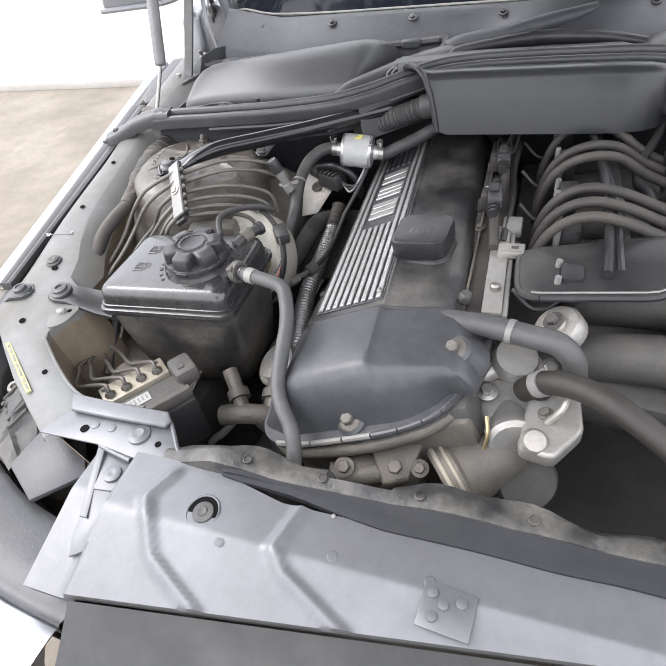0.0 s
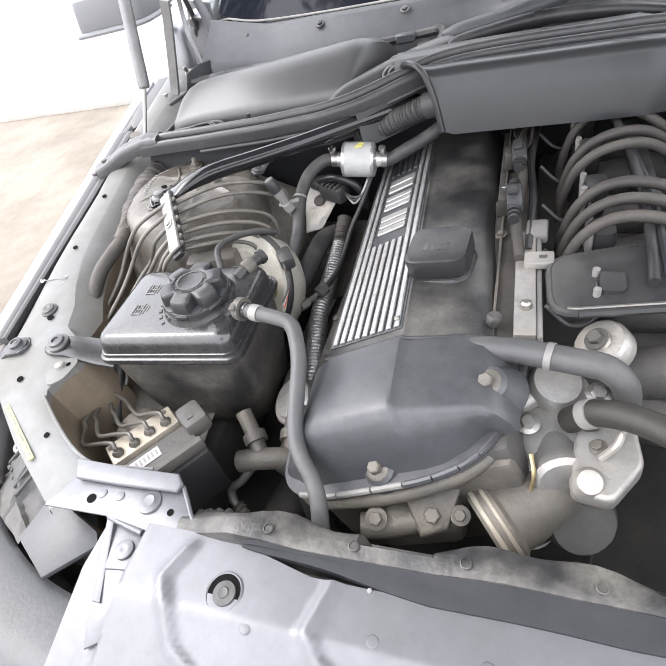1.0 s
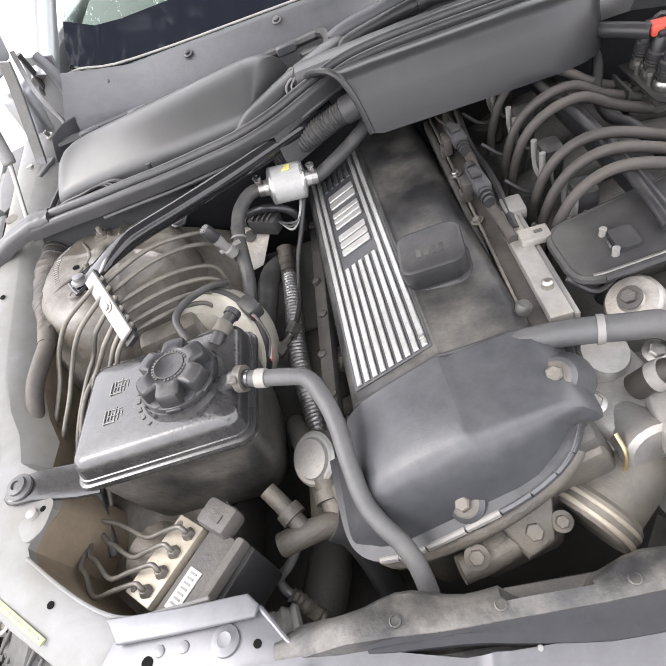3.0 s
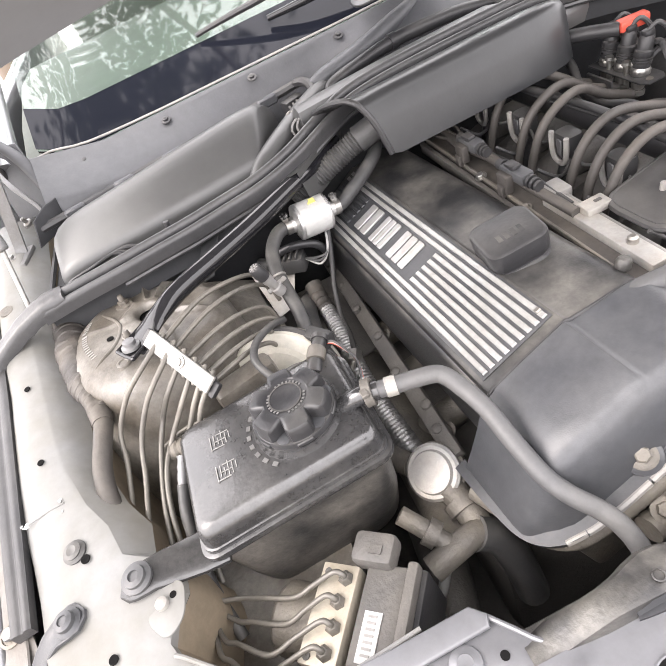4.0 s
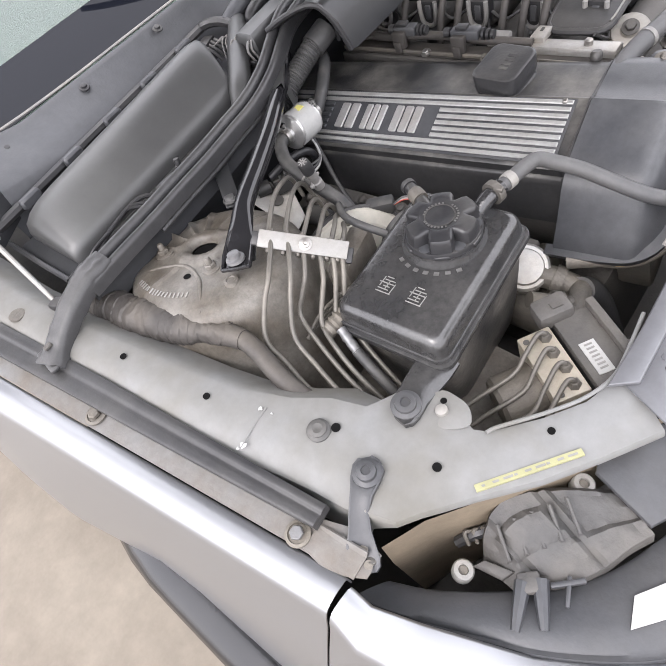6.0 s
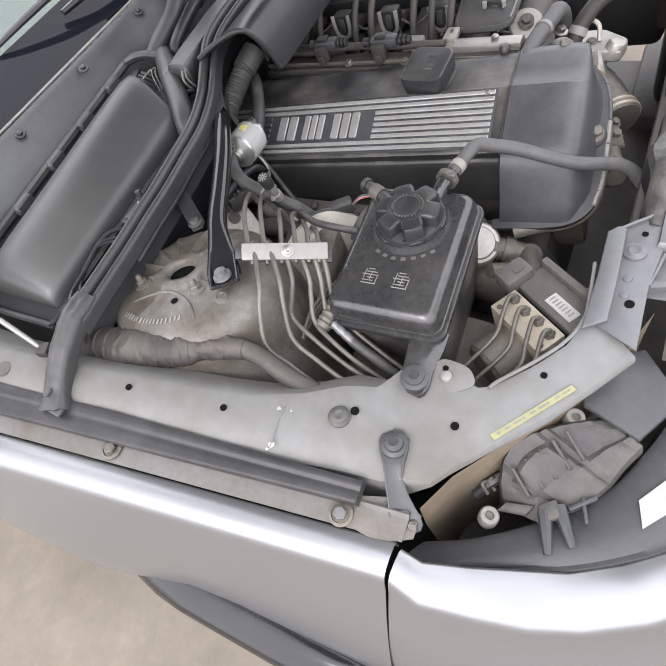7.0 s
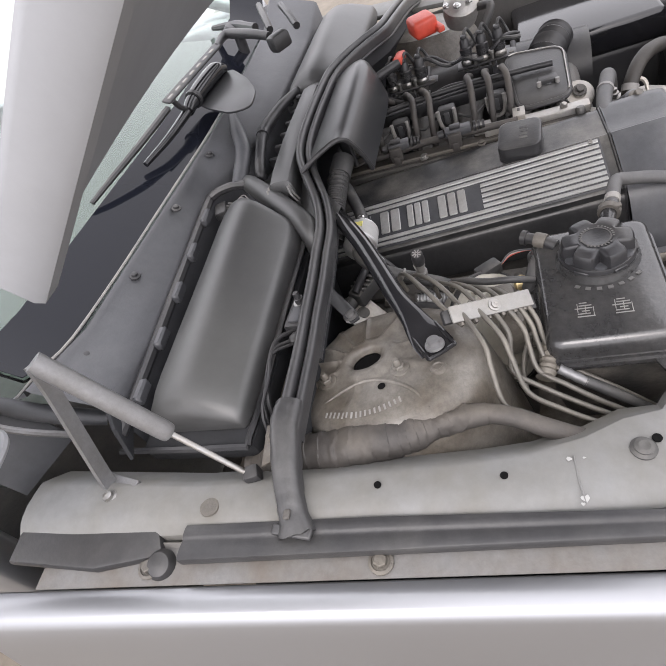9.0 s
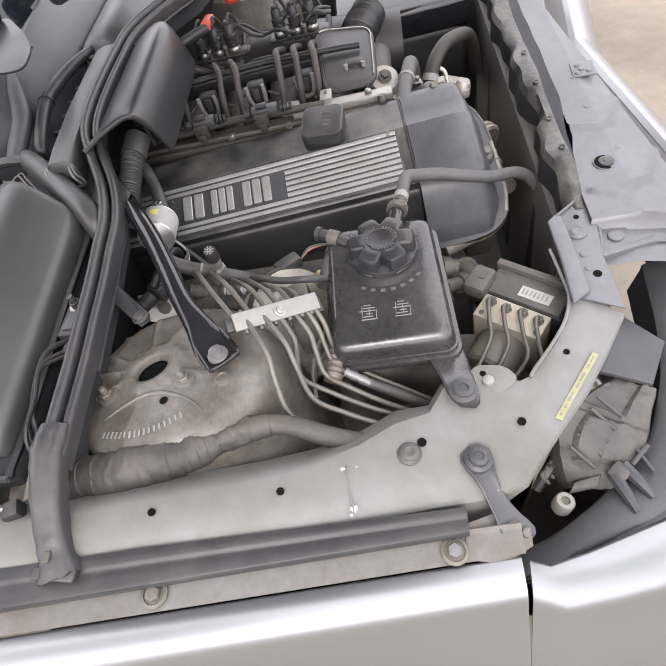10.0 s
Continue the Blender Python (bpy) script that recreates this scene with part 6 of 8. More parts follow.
    # bolts
    for s, u, n in ((0.042, -0.119, -0.058), (0.160, -0.066, -0.034)):
        p = eng(s, u, n)
        part("boss_cone", lathe([(0.027, -0.026), (0.0225, -0.014), (0.0175, -0.004), (0.0165, 0.0), (0, 0.0)], p, EN + EU * -0.35, 22), "front_cover", c, "moulded bolt boss")
        m = part("bolt_boss", lathe([(0.0165, -0.01), (0.0165, 0.0), (0.012, 0.003), (0.011, 0.002), (0, 0.002)], p, EN + EU * -0.35, 22), "front_cover", c)
        bm = lathe([(0.0125, 0.001), (0.0125, 0.003), (0.0095, 0.005), (0, 0.005)], p, EN + EU * -0.35, 22)
        f = frame_of(EN + EU * -0.35)
        add_prism(bm, [p + f @ V(0.0072 * math.cos(k * math.pi / 3), 0.0072 * math.sin(k * math.pi / 3), 0.004) for k in range(6)], f @ V(0, 0, 0.008), 0.0012, 1)
        part("cover_bolt", bm, "grime", m, "worn steel flange bolt")
    bm = lathe([(0.0075, 0), (0.0075, 0.008), (0.0055, 0.011), (0, 0.011)], eng(0.163, 0.012, -0.034), EV * 0.6 + EN, 16)
    part("cover_stud", bm, "shroud", c, "dusty round cover stud")
    # ribbed trim: recess bed, silver ribs, plain raised badge shapes
    bed = part("trim_bed", prism([eng(-0.0065, 0.003, 0.0003), eng(0.0815, 0.003, 0.0003), eng(0.0815, 0.448, 0.0003), eng(-0.0065, 0.448, 0.0003)], EN * 0.0008), "front_cover", c, "dark trim bed")
    pitch = 0.0095
    for k in range(9):
        s = -0.0030 + pitch * k
        spans = ((0.006, 0.446),) if k in (0, 1, 7, 8) else ((0.006, 0.178), (0.359, 0.446))
        for a, b in spans:
            part("silver_rib", prism([eng(s, a, 0.001), eng(s + 0.0058, a, 0.001), eng(s + 0.0058, b, 0.001), eng(s, b, 0.001)], EN * 0.0030, 0.0008, 1), "stripe" if a < 0.3 else "front_cover", bed)
    for u0, u1, count in ((0.343, 0.306, 2), (0.297, 0.259, 3), (0.246, 0.199, 3)):
        step = (u0 - u1) / count
        for k in range(count):
            a, b = u0 - step * k, u0 - step * (k + 0.80)
            out = [(0.0185, a), (0.0595, a), (0.0595, b), (0.0185, b)]
            part("badge_block", prism([eng(s, u, 0.001) for s, u in round_outline(out, 0.0025, 3)], EN * 0.0032, 0.0008, 1), "stripe", bed, "plain raised silver badge bar")
    part("rib_clip", box(eng(0.076, 0.016, 0.0045), (0.006, 0.006, 0.004), ENG_ROT, 0.001, 1), "steel", bed)
    return c


COVER = build_cover()


def build_oil_cap():
    o = thing("oil_filler_cap", "square black oil filler cap with rounded corners", "cap", (-0.06, 0.737, 0.77))
    r = Matrix.Rotation(radians(-6), 3, "Y") @ yaw(-4)
    c = V(-0.061, 0.737, 0.768)

    def ring(w, h, rad, z):
        return [c + r @ V(a, b, z) for a, b in rounded(w, h, rad, 6)]
    part("cap_body", loft([ring(0.064, 0.060, 0.016, -0.004), ring(0.066, 0.062, 0.016, 0.001), ring(0.064, 0.060, 0.015, 0.004), ring(0.067, 0.063, 0.014, 0.0075), ring(0.068, 0.064, 0.014, 0.025), ring(0.0665, 0.0625, 0.013, 0.0285), ring(0.062, 0.058, 0.012, 0.030), ring(0.060, 0.056, 0.012, 0.0302)], closed=True), "cap", o, "", 30)
    part("cap_collar", loft([ring(0.072, 0.068, 0.022, -0.008), ring(0.071, 0.067, 0.022, -0.001), ring(0.066, 0.062, 0.02, 0.0025), ring(0.060, 0.056, 0.018, 0.0025)], closed=True), "cover", o, "moulded collar")
    for k in range(4):
        part("worn_mark", box(c + r @ V(-0.012 + 0.008 * k, -0.006, 0.0302), (0.005, 0.012, 0.0006), r, 0), "cover", o)


build_oil_cap()


def build_intake():
    """Intake side: manifold, injector wiring rail, injectors and two groups of gas injectors."""
    m = thing("intake_manifold", "dark dusty plastic intake manifold with runners", "manifold", (0.18, 0.84, 0.6))
    part("manifold_base", box((0.135, 0.86, 0.655), (0.22, 0.50, 0.05), Matrix.Rotation(radians(8), 3, "Y"), 0.012), "dark", m)
    part("valley", box((0.030, 0.84, 0.665), (0.07, 0.48, 0.03), None, 0.006), "dark", m, "dark valley beside the cover")
    for k in range(6):
        y = 0.655 + 0.091 * k
        part("runner", tube([(0.06, y, 0.668), (0.12, y, 0.69), (0.20, y, 0.70), (0.28, y, 0.69), (0.35, y, 0.65)], [0.024, 0.026, 0.028, 0.03, 0.03], n=14), "dark", m, "dark intake runner")
    part("plenum", tube([(0.37, 0.60, 0.66), (0.37, 0.85, 0.67), (0.37, 1.06, 0.66)], 0.075, n=20), "black", m, "black plastic plenum")
    for k in range(5):
        part("plenum_rib", tube([(0.30, 0.65 + 0.09 * k, 0.68), (0.335, 0.65 + 0.09 * k, 0.728), (0.38, 0.65 + 0.09 * k, 0.747)], 0.006, n=8), "black", m)
    # grey rounded cover at the front of the manifold
    out = [V(a, b, 0.765 + 0.12 * (a - 0.05)) for a, b in round_outline([(0.055, 0.655), (0.050, 0.735), (0.215, 0.752), (0.195, 0.655)], 0.022)]
    part("front_plate", prism(out, (0, 0, 0.012), 0.004), "black", m, "grey rounded manifold cover")
    part("plate_edge", tube([p + V(0, 0, 0.006) for p in out + out[:1]], 0.005, n=8, sub=1), "black", m, "black edging")
    part("plate_rim", tube([p + V(0, 0, 0.0125) for p in out[-8:] + out[:2]], 0.0015, n=6, sub=1), "steel", m, "bright worn rim")

    r = thing("fuel_rail", "dark dusty fuel rail with upright grey injector connectors", "fuel rail", (0.13, 0.86, 0.75))
    part("rail_tube", tube([(0.118, 1.075, 0.795), (0.124, 0.98, 0.797), (0.134, 0.90, 0.798), (0.140, 0.82, 0.798), (0.140, 0.72, 0.796), (0.138, 0.675, 0.795)], 0.0052, n=12), "black", r, "round dusty rail")
    part("rail_ridge", tube([(0.128, 1.075, 0.785), (0.136, 0.95, 0.787), (0.150, 0.82, 0.788), (0.152, 0.69, 0.787)], 0.0045, n=8), "lamp_top", r, "dull ridge along the rail")
    part("rail_foot", box((0.150, 0.87, 0.772), (0.020, 0.38, 0.026), yaw(3), 0.005), "black", r, "dark rail foot")
    for k in range(5):
        x, y = 0.090 + 0.004 * k, 1.032 - 0.0865 * k
        j = part("injector_connector", loft([[V(x, y, z) + V(b, a, 0) for a, b in rounded(w, d, 0.006, 3)] for w, d, z in ((0.018, 0.016, 0.744), (0.026, 0.020, 0.750), (0.030, 0.022, 0.762), (0.032, 0.024, 0.780), (0.030, 0.022, 0.788), (0.020, 0.014, 0.7895))], closed=True), "black", r, "black injector connector", 40)
        part("connector_shell", tube([(x - 0.0135, y - 0.0145, 0.790), (x - 0.0140, y - 0.0142, 0.772), (x - 0.0138, y - 0.0105, 0.757), (x - 0.0130, y, 0.7515), (x - 0.0138, y + 0.0105, 0.757), (x - 0.0140, y + 0.0142, 0.772), (x - 0.0135, y + 0.0145, 0.790)], 0.0036, n=8), "connector", j, "pale grey U-shaped shell")
        part("connector_gap", box((x - 0.0132, y, 0.773), (0.003, 0.010, 0.022), None, 0.001, 1), "lamp_top", j, "grey middle tongue")
        part("injector", tube([(x, y, 0.756), (x - 0.006, y, 0.735), (x - 0.014, y, 0.708)], 0.0105, n=12), "black", r)
        part("injector_lead", tube([(x - 0.008, y - 0.014, 0.760), (x - 0.022, y - 0.022, 0.752), (x - 0.038, y - 0.026, 0.755), (x - 0.058, y - 0.018, 0.772)], 0.0026, n=6), "black", r)
        if k < 4:
            part("cross_lead", tube([(x - 0.006, y - 0.020, 0.772), (x - 0.010, y - 0.043, 0.764), (x + 0.002, y - 0.066, 0.774)], 0.0022, n=6), "rubber", r, "thin dark lead")

    w = thing("coil_wiring_rail", "dusty wiring rail with clips along the engine cover", "wiring rail", (0.02, 0.86, 0.75))
    part("tray", box((0.012, 0.845, 0.752), (0.030, 0.43, 0.012), yaw(1), 0.002), "loom", w, "dusty metal tray")
    part("dark_edge", box((-0.009, 0.845, 0.747), (0.008, 0.43, 0.016), yaw(1), 0.002), "dark", w)
    part("tray_lip", box((-0.0035, 0.845, 0.7605), (0.003, 0.43, 0.006), yaw(1), 0.001), "grime", w, "thin worn sheet lip")
    part("loom", tube([(0.020, 1.06, 0.770), (0.008, 0.98, 0.773), (0.016, 0.90, 0.776), (0.012, 0.82, 0.777), (0.020, 0.74, 0.772)], 0.0062, n=10), "loom", w, "thin wrapped loom")
    part("loom", tube([(0.030, 1.06, 0.768), (0.024, 0.95, 0.767), (0.030, 0.86, 0.768), (0.028, 0.76, 0.767)], 0.0050, n=8), "black", w)
    for k in range(3):
        part("lead", tube([(0.005 + 0.010 * k, 1.06, 0.764), (0.000 + 0.012 * k, 1.02, 0.772 + 0.004 * k), (0.010 + 0.006 * k, 0.985, 0.776), (0.008 + 0.004 * k, 0.955, 0.784)], 0.0022, n=6), "loom", w, "thin dusty lead")
    for y, s in ((0.939, 0.85), (0.835, 1.0)):
        p = part("plug", box((0.010, y, 0.7865), (0.018, 0.044 * s, 0.014), yaw(5), 0.003), "lamp_top", w, "dusty grey cable plug")
        for q in range(3):
            part("plug_collar", tube([(0.011, y - (0.026 + 0.007 * q) * s, 0.7865), (0.0113, y - (0.030 + 0.007 * q) * s, 0.7865)], 0.0084 - 0.0010 * q, n=12, sub=1), "black", p)
        part("plug_collar", tube([(0.009, y + 0.024 * s, 0.7865), (0.008, y + 0.034 * s, 0.786)], 0.0070, n=12, sub=1), "black", p)
        part("plug_latch", box((0.008, y + 0.004, 0.7965), (0.012, 0.018, 0.005), yaw(5), 0.0015), "black", p)
        part("clip", box((-0.003, y + 0.006, 0.777), (0.010, 0.022, 0.024), None, 0.002), "loom", w)
        part("clip", box((-0.009, y + 0.006, 0.768), (0.006, 0.012, 0.016), None, 0.0015), "loom", w)
    bolt((-0.004, 0.899, 0.760), (-0.3, 0, 1), 0.0050, "steel", w)
    bolt((-0.003, 0.800, 0.760), (-0.3, 0, 1), 0.0045, "grime", w)
    b = thing("cable_channel", "pale grey metal cable channel on the engine", "channel", (0.03, 0.71, 0.76))
    part("channel_bar", box((0.0275, 0.712, 0.763), (0.021, 0.165, 0.012), yaw(2), 0.002), "alu", b)
    part("channel_side", box((0.041, 0.712, 0.756), (0.006, 0.165, 0.020), yaw(2), 0.002), "connector", b)
    up = part("upstand", box((0.040, 0.737, 0.772), (0.030, 0.020, 0.010), None, 0.002), "alu", b)
    part("slot", box((0.044, 0.737, 0.7775), (0.008, 0.004, 0.001), None, 0), "dark", up)
    part("screw", lathe([(0.006, 0), (0.0055, 0.006), (0.003, 0.008), (0, 0.008)], (0.030, 0.668, 0.769), (0, 0, 1), 14), "steel", b)
    part("clamp", box((0.036, 0.798, 0.765), (0.024, 0.030, 0.014), None, 0.003), "connector", b)

    # gas injectors in two groups of three
    def unit(y, x, z):
        g = thing("gas_injector", "black gas injector with brass-coloured rings and a rubber outlet hose", "injector", (x, y, z), group="gas injectors")
        ax = V(0.18, 0.0, 1).normalized()
        part("coil_body", lathe([(0.0105, 0.006), (0.0105, 0.018), (0.0118, 0.020), (0.0118, 0.026), (0.0095, 0.028), (0.0092, 0.040), (0.007, 0.044), (0, 0.044)], (x, y, z), ax, 18), "black", g)
        part("ring", lathe([(0.0112, -0.004), (0.0125, -0.002), (0.0125, 0.003), (0.011, 0.006), (0, 0.006)], (x, y, z), ax, 18), "steel", g, "bright metal ring")
        part("nozzle", lathe([(0.007, -0.022), (0.0085, -0.018), (0.0085, -0.004), (0, -0.004)], (x, y, z), ax, 14), "steel", g, "metal nozzle")
        part("top_plug", box(V(x, y, z) + ax * 0.046, (0.014, 0.012, 0.010), None, 0.003), "cap", g)
        p = V(x, y, z) - ax * 0.018
        e = y + 0.012 if y > 0.96 else y - (0.027 if y > 0.9 else 0.012)
        part("outlet_hose", tube([p + ax * 0.002, p - ax * 0.010, (x - 0.055, y - 0.003, 0.778), (0.150, y * 0.6 + e * 0.4, 0.806), (0.108, e, 0.812), (0.078, e - 0.002, 0.790), (0.062, e, 0.745), (0.060, e, 0.715)], [0.0066, 0.0066, 0.0064, 0.0060, 0.0058, 0.0056, 0.0056, 0.0056], n=12), "loom", g, "dusty black rubber hose")
        part("hose_clip", lathe([(0.0092, -0.003), (0.0100, -0.003), (0.0100, 0.003), (0.0092, 0.003)], p - ax * 0.008, ax, 14), "steel", g, "thin steel hose clip")
        for q in range(3):
            part("coil_rib", lathe([(0.0106, -0.0012), (0.0118, -0.0008), (0.0118, 0.0008), (0.0106, 0.0012)], V(x, y, z) + ax * (0.011 + 0.0032 * q), ax, 14), "black", g)
        return g
    for ys, x0, z0 in (((0.974, 0.944, 0.914), 0.246, 0.782), ((0.824, 0.793, 0.762), 0.268, 0.782)):
        for k, y in enumerate(ys):
            unit(y, x0, z0)
        br = thing("injector_bracket", "black metal bracket carrying three gas injectors", "bracket", (x0, ys[1], z0))
        part("bracket_plate", prism([V(x0 - 0.018, ys[2] - 0.020, z0 - 0.006), V(x0 - 0.012, ys[2] - 0.030, z0 - 0.006), V(x0 + 0.012, ys[2] - 0.030, z0 - 0.006), V(x0 + 0.018, ys[2] - 0.020, z0 - 0.006), V(x0 + 0.018, ys[0] + 0.020, z0 - 0.006), V(x0 - 0.018, ys[0] + 0.020, z0 - 0.006)], (0, 0, 0.003), 0.001), "black", br)
        for dy in (-0.016, 0.016):
            part("bracket_screw", lathe([(0.0035, -0.016), (0.0035, 0.008), (0.0060, 0.010), (0.0055, 0.014), (0, 0.014)], (x0 - 0.010, ys[1] + dy, z0), (0, 0, 1), 10), "steel", br)
        part("bracket_leg", box((x0 - 0.030, ys[1] + 0.01, z0 - 0.022), (0.004, 0.05, 0.036), None, 0.001), "black", br)
        part("bracket_tab", lathe([(0.0045, 0), (0.0045, 0.0008), (0, 0.0008)], (x0 - 0.004, ys[2] - 0.021, z0 - 0.0028), (0, 0, 1), 12), "grime", br)
    l = thing("injector_loom", "thin twisted black injector cable loom", "cable", (0.26, 0.86, 0.80))
    turns = [(0.262 + 0.006 * math.cos(k * 1.1), 0.985 - 0.0125 * k, 0.800 + 0.012 * math.sin(k * 0.35) + 0.006 * math.sin(k * 1.1)) for k in range(22)]
    part("cable", tube(turns, 0.0042, n=8, sub=3), "rubber", l)
    part("cable", tube([(0.524 - x + 0.004, y, z + 0.002) for x, y, z in turns], 0.0032, n=6, sub=3), "black", l)
    for k, y in enumerate((0.974, 0.944, 0.914, 0.824, 0.793, 0.762)):
        x0 = 0.246 if k < 3 else 0.268
        part("cable", tube([(x0 + 0.008, y, 0.829), (x0 + 0.018, y - 0.006, 0.838), (x0 + 0.030, y - 0.012, 0.822), (x0 + 0.026, y - 0.02, 0.802)], 0.0030, n=8), "rubber", l, "thin dark lead")
    part("cable", tube([(0.21, 1.05, 0.800), (0.205, 1.00, 0.790), (0.185, 0.95, 0.775), (0.18, 0.90, 0.772), (0.19, 0.86, 0.778), (0.195, 0.80, 0.772)], 0.0065, n=10), "black", l, "dark cable loom")
    # red terminal cover and distant hoses
    t = thing("jump_start_cover", "red plastic cover over the battery terminal", "terminal cover", (0.27, 0.92, 0.83))
    part("lid", box((0.345, 0.905, 0.850), (0.060, 0.050, 0.036), yaw(24), 0.009, 3), "red", t)
    part("lid_lip", box((0.338, 0.876, 0.842), (0.058, 0.014, 0.012), yaw(24), 0.003), "red", t)
    part("tail", box((0.262, 0.950, 0.832), (0.040, 0.018, 0.015), yaw(-10), 0.004), "red", t)
    part("cable", tube([(0.245, 0.952, 0.830), (0.215, 0.985, 0.830), (0.19, 1.02, 0.825)], 0.009, n=10), "black", t)
    h = thing("right_inner_wing", "pale painted inner wing on the far flank of the bay", "body panel", (0.68, 0.8, 0.5))
    part("ledge", box((0.675, 0.85, 0.775), (0.09, 0.9, 0.012), Matrix.Rotation(radians(7), 3, "X"), 0.004), "rail", h)
    # wall coloured dark for the shade below the pale ledge
    part("wall", box((0.63, 0.85, 0.62), (0.012, 0.9, 0.30), None, 0.003), "dark", h)
    part("tower_dome", lathe([(0.13, -0.2), (0.12, -0.05), (0.10, -0.01), (0.06, 0.0), (0.022, 0.003), (0.02, -0.006), (0, -0.006)], (0.54, 0.93, 0.785), (0.13, -0.06, 1), 40), "tower", h, "pale strut tower")
    a = thing("air_filter_box", "large black air filter box in the far corner of the bay", "air box", (0.48, 0.6, 0.6))
    part("box_body", box((0.49, 0.60, 0.60), (0.24, 0.26, 0.16), yaw(4), 0.02, 3), "black", a)
    part("box_lid", box((0.49, 0.60, 0.700), (0.25, 0.27, 0.06), yaw(4), 0.012, 3), "gloss_black", a, "glossy black lid")
    part("intake_bellows", tube([(0.36, 0.66, 0.74), (0.30, 0.68, 0.74), (0.26, 0.70, 0.72), (0.25, 0.74, 0.69)], 0.036, n=18, ribs=0.006, pitch=0.012), "black", a, "ribbed rubber intake hose")
    # dark box added to hide bright ground, set where the headlight sits
    f = thing("far_gap_box", "dark box added to close the far gap beside the radiator", "headlight", (0.56, 0.38, 0.5))
    part("housing", box((0.56, 0.385, 0.52), (0.24, 0.15, 0.38), yaw(-4), 0.03, 3), "black", f)
    part("lower_housing", box((0.56, 0.40, 0.24), (0.30, 0.22, 0.20), None, 0.02, 2), "dark", f)
    k = thing("regulator", "silver gas regulator with bolts and dark hoses", "regulator", (0.40, 0.84, 0.82))
    part("body", lathe([(0.032, -0.03), (0.036, -0.012), (0.036, 0.008), (0.026, 0.014), (0.018, 0.02), (0, 0.02)], (0.40, 0.83, 0.84), (-0.4, -0.2, 1), 24), "alu", k)
    for q in range(6):
        bolt(V(0.40, 0.83, 0.848) + V(0.028 * math.cos(q), 0.028 * math.sin(q), 0.006), (-0.4, -0.2, 1), 0.005, "chrome", k)
    part("hose", tube([(0.40, 0.80, 0.83), (0.36, 0.77, 0.84), (0.34, 0.79, 0.81), (0.30, 0.83, 0.79)], 0.008, n=10), "rubber", k)


build_intake()


def build_front_castings():
    t = thing("thermostat_housing", "cast aluminium thermostat housing with bolts", "housing", (0.06, 0.6, 0.68))
    part("casting", prism([V(*p, 0.640) for p in round_outline([(0.030, 0.648), (0.085, 0.645), (0.105, 0.56), (0.085, 0.515), (0.058, 0.518), (0.026, 0.548), (0.012, 0.585), (0.014, 0.62)], 0.016)], (0.004, 0.004, 0.064), 0.012, 3), "alu", t, "pale sand-cast metal")
    part("neck", lathe([(0.022, -0.03), (0.024, 0.0), (0.026, 0.016), (0.022, 0.024), (0, 0.024)], (0.056, 0.618, 0.706), (0.25, -0.35, 1), 24), "alu", t, "round cast neck")
    part("ear", tube([(0.020, 0.590, 0.700), (0.034, 0.600, 0.708), (0.052, 0.612, 0.708)], [0.012, 0.010, 0.012], n=12), "alu", t, "cast ear")
    part("outlet", lathe([(0.024, -0.05), (0.025, 0.0), (0.027, 0.004), (0.027, 0.012), (0.022, 0.016), (0, 0.016)], (0.066, 0.535, 0.690), (0.2, -0.9, 0.3), 24), "alu", t, "cast outlet")
    part("flange", box((0.025, 0.545, 0.672), (0.06, 0.02, 0.035), yaw(-20), 0.006), "alu", t)
    bolt((0.036, 0.570, 0.712), (0, -0.3, 1), 0.007, "steel", t)
    bolt((0.095, 0.590, 0.737), (0, -0.3, 1), 0.007, "steel", t)
    p = thing("coolant_hose", "thick black coolant hose with clamps beside the engine", "hose", (0.05, 0.61, 0.75))
    part("hose", tube([(-0.034, 0.614, 0.766), (-0.008, 0.613, 0.767), (0.03, 0.609, 0.768), (0.075, 0.600, 0.768), (0.100, 0.595, 0.766), (0.116, 0.591, 0.745), (0.118, 0.590, 0.70)], [0.009, 0.0115, 0.012, 0.012, 0.012, 0.012, 0.012], n=16), "hose_grey", p)
    part("clamp", tube([(0.050, 0.6055, 0.768), (0.056, 0.604, 0.768)], 0.0132, n=18, sub=1), "connector", p, "grey hose clamp")
    part("upper_hose", tube([(0.071, 0.571, 0.720), (0.090, 0.563, 0.745), (0.122, 0.547, 0.760), (0.159, 0.524, 0.760), (0.227, 0.487, 0.730), (0.26, 0.47, 0.69), (0.28, 0.46, 0.63)], 0.0118, n=16), "brown_hose", p, "brownish radiator hose")
    part("clamp", tube([(0.083, 0.566, 0.737), (0.090, 0.563, 0.745)], 0.0134, n=18, sub=1), "connector", p, "grey hose clamp")
    g = thing("thermostat_bracket", "pale cast bracket with bolts behind the front cover", "bracket", (0.105, 0.55, 0.71))
    part("foot", prism([V(x, y, 0.698) for x, y in round_outline([(0.086, 0.597), (0.124, 0.595), (0.130, 0.534), (0.104, 0.496), (0.072, 0.502), (0.076, 0.556)], 0.008)], (0, 0, 0.020), 0.005, 3), "alu", g, "pale casting")
    part("loop", tube([(0.100, 0.572, 0.717), (0.106, 0.569, 0.737), (0.112, 0.556, 0.743), (0.108, 0.540, 0.737), (0.096, 0.535, 0.719)], 0.0035, n=8), "alu", g, "bent metal loop")
    part("cap", lathe([(0.013, -0.015), (0.013, 0.004), (0.010, 0.008), (0, 0.009)], (0.086, 0.512, 0.716), (0.1, -0.4, 0.9), 20), "alu", g, "pale round cap")
    bolt((0.090, 0.570, 0.719), (-0.3, 0, 1), 0.006, "steel", g)
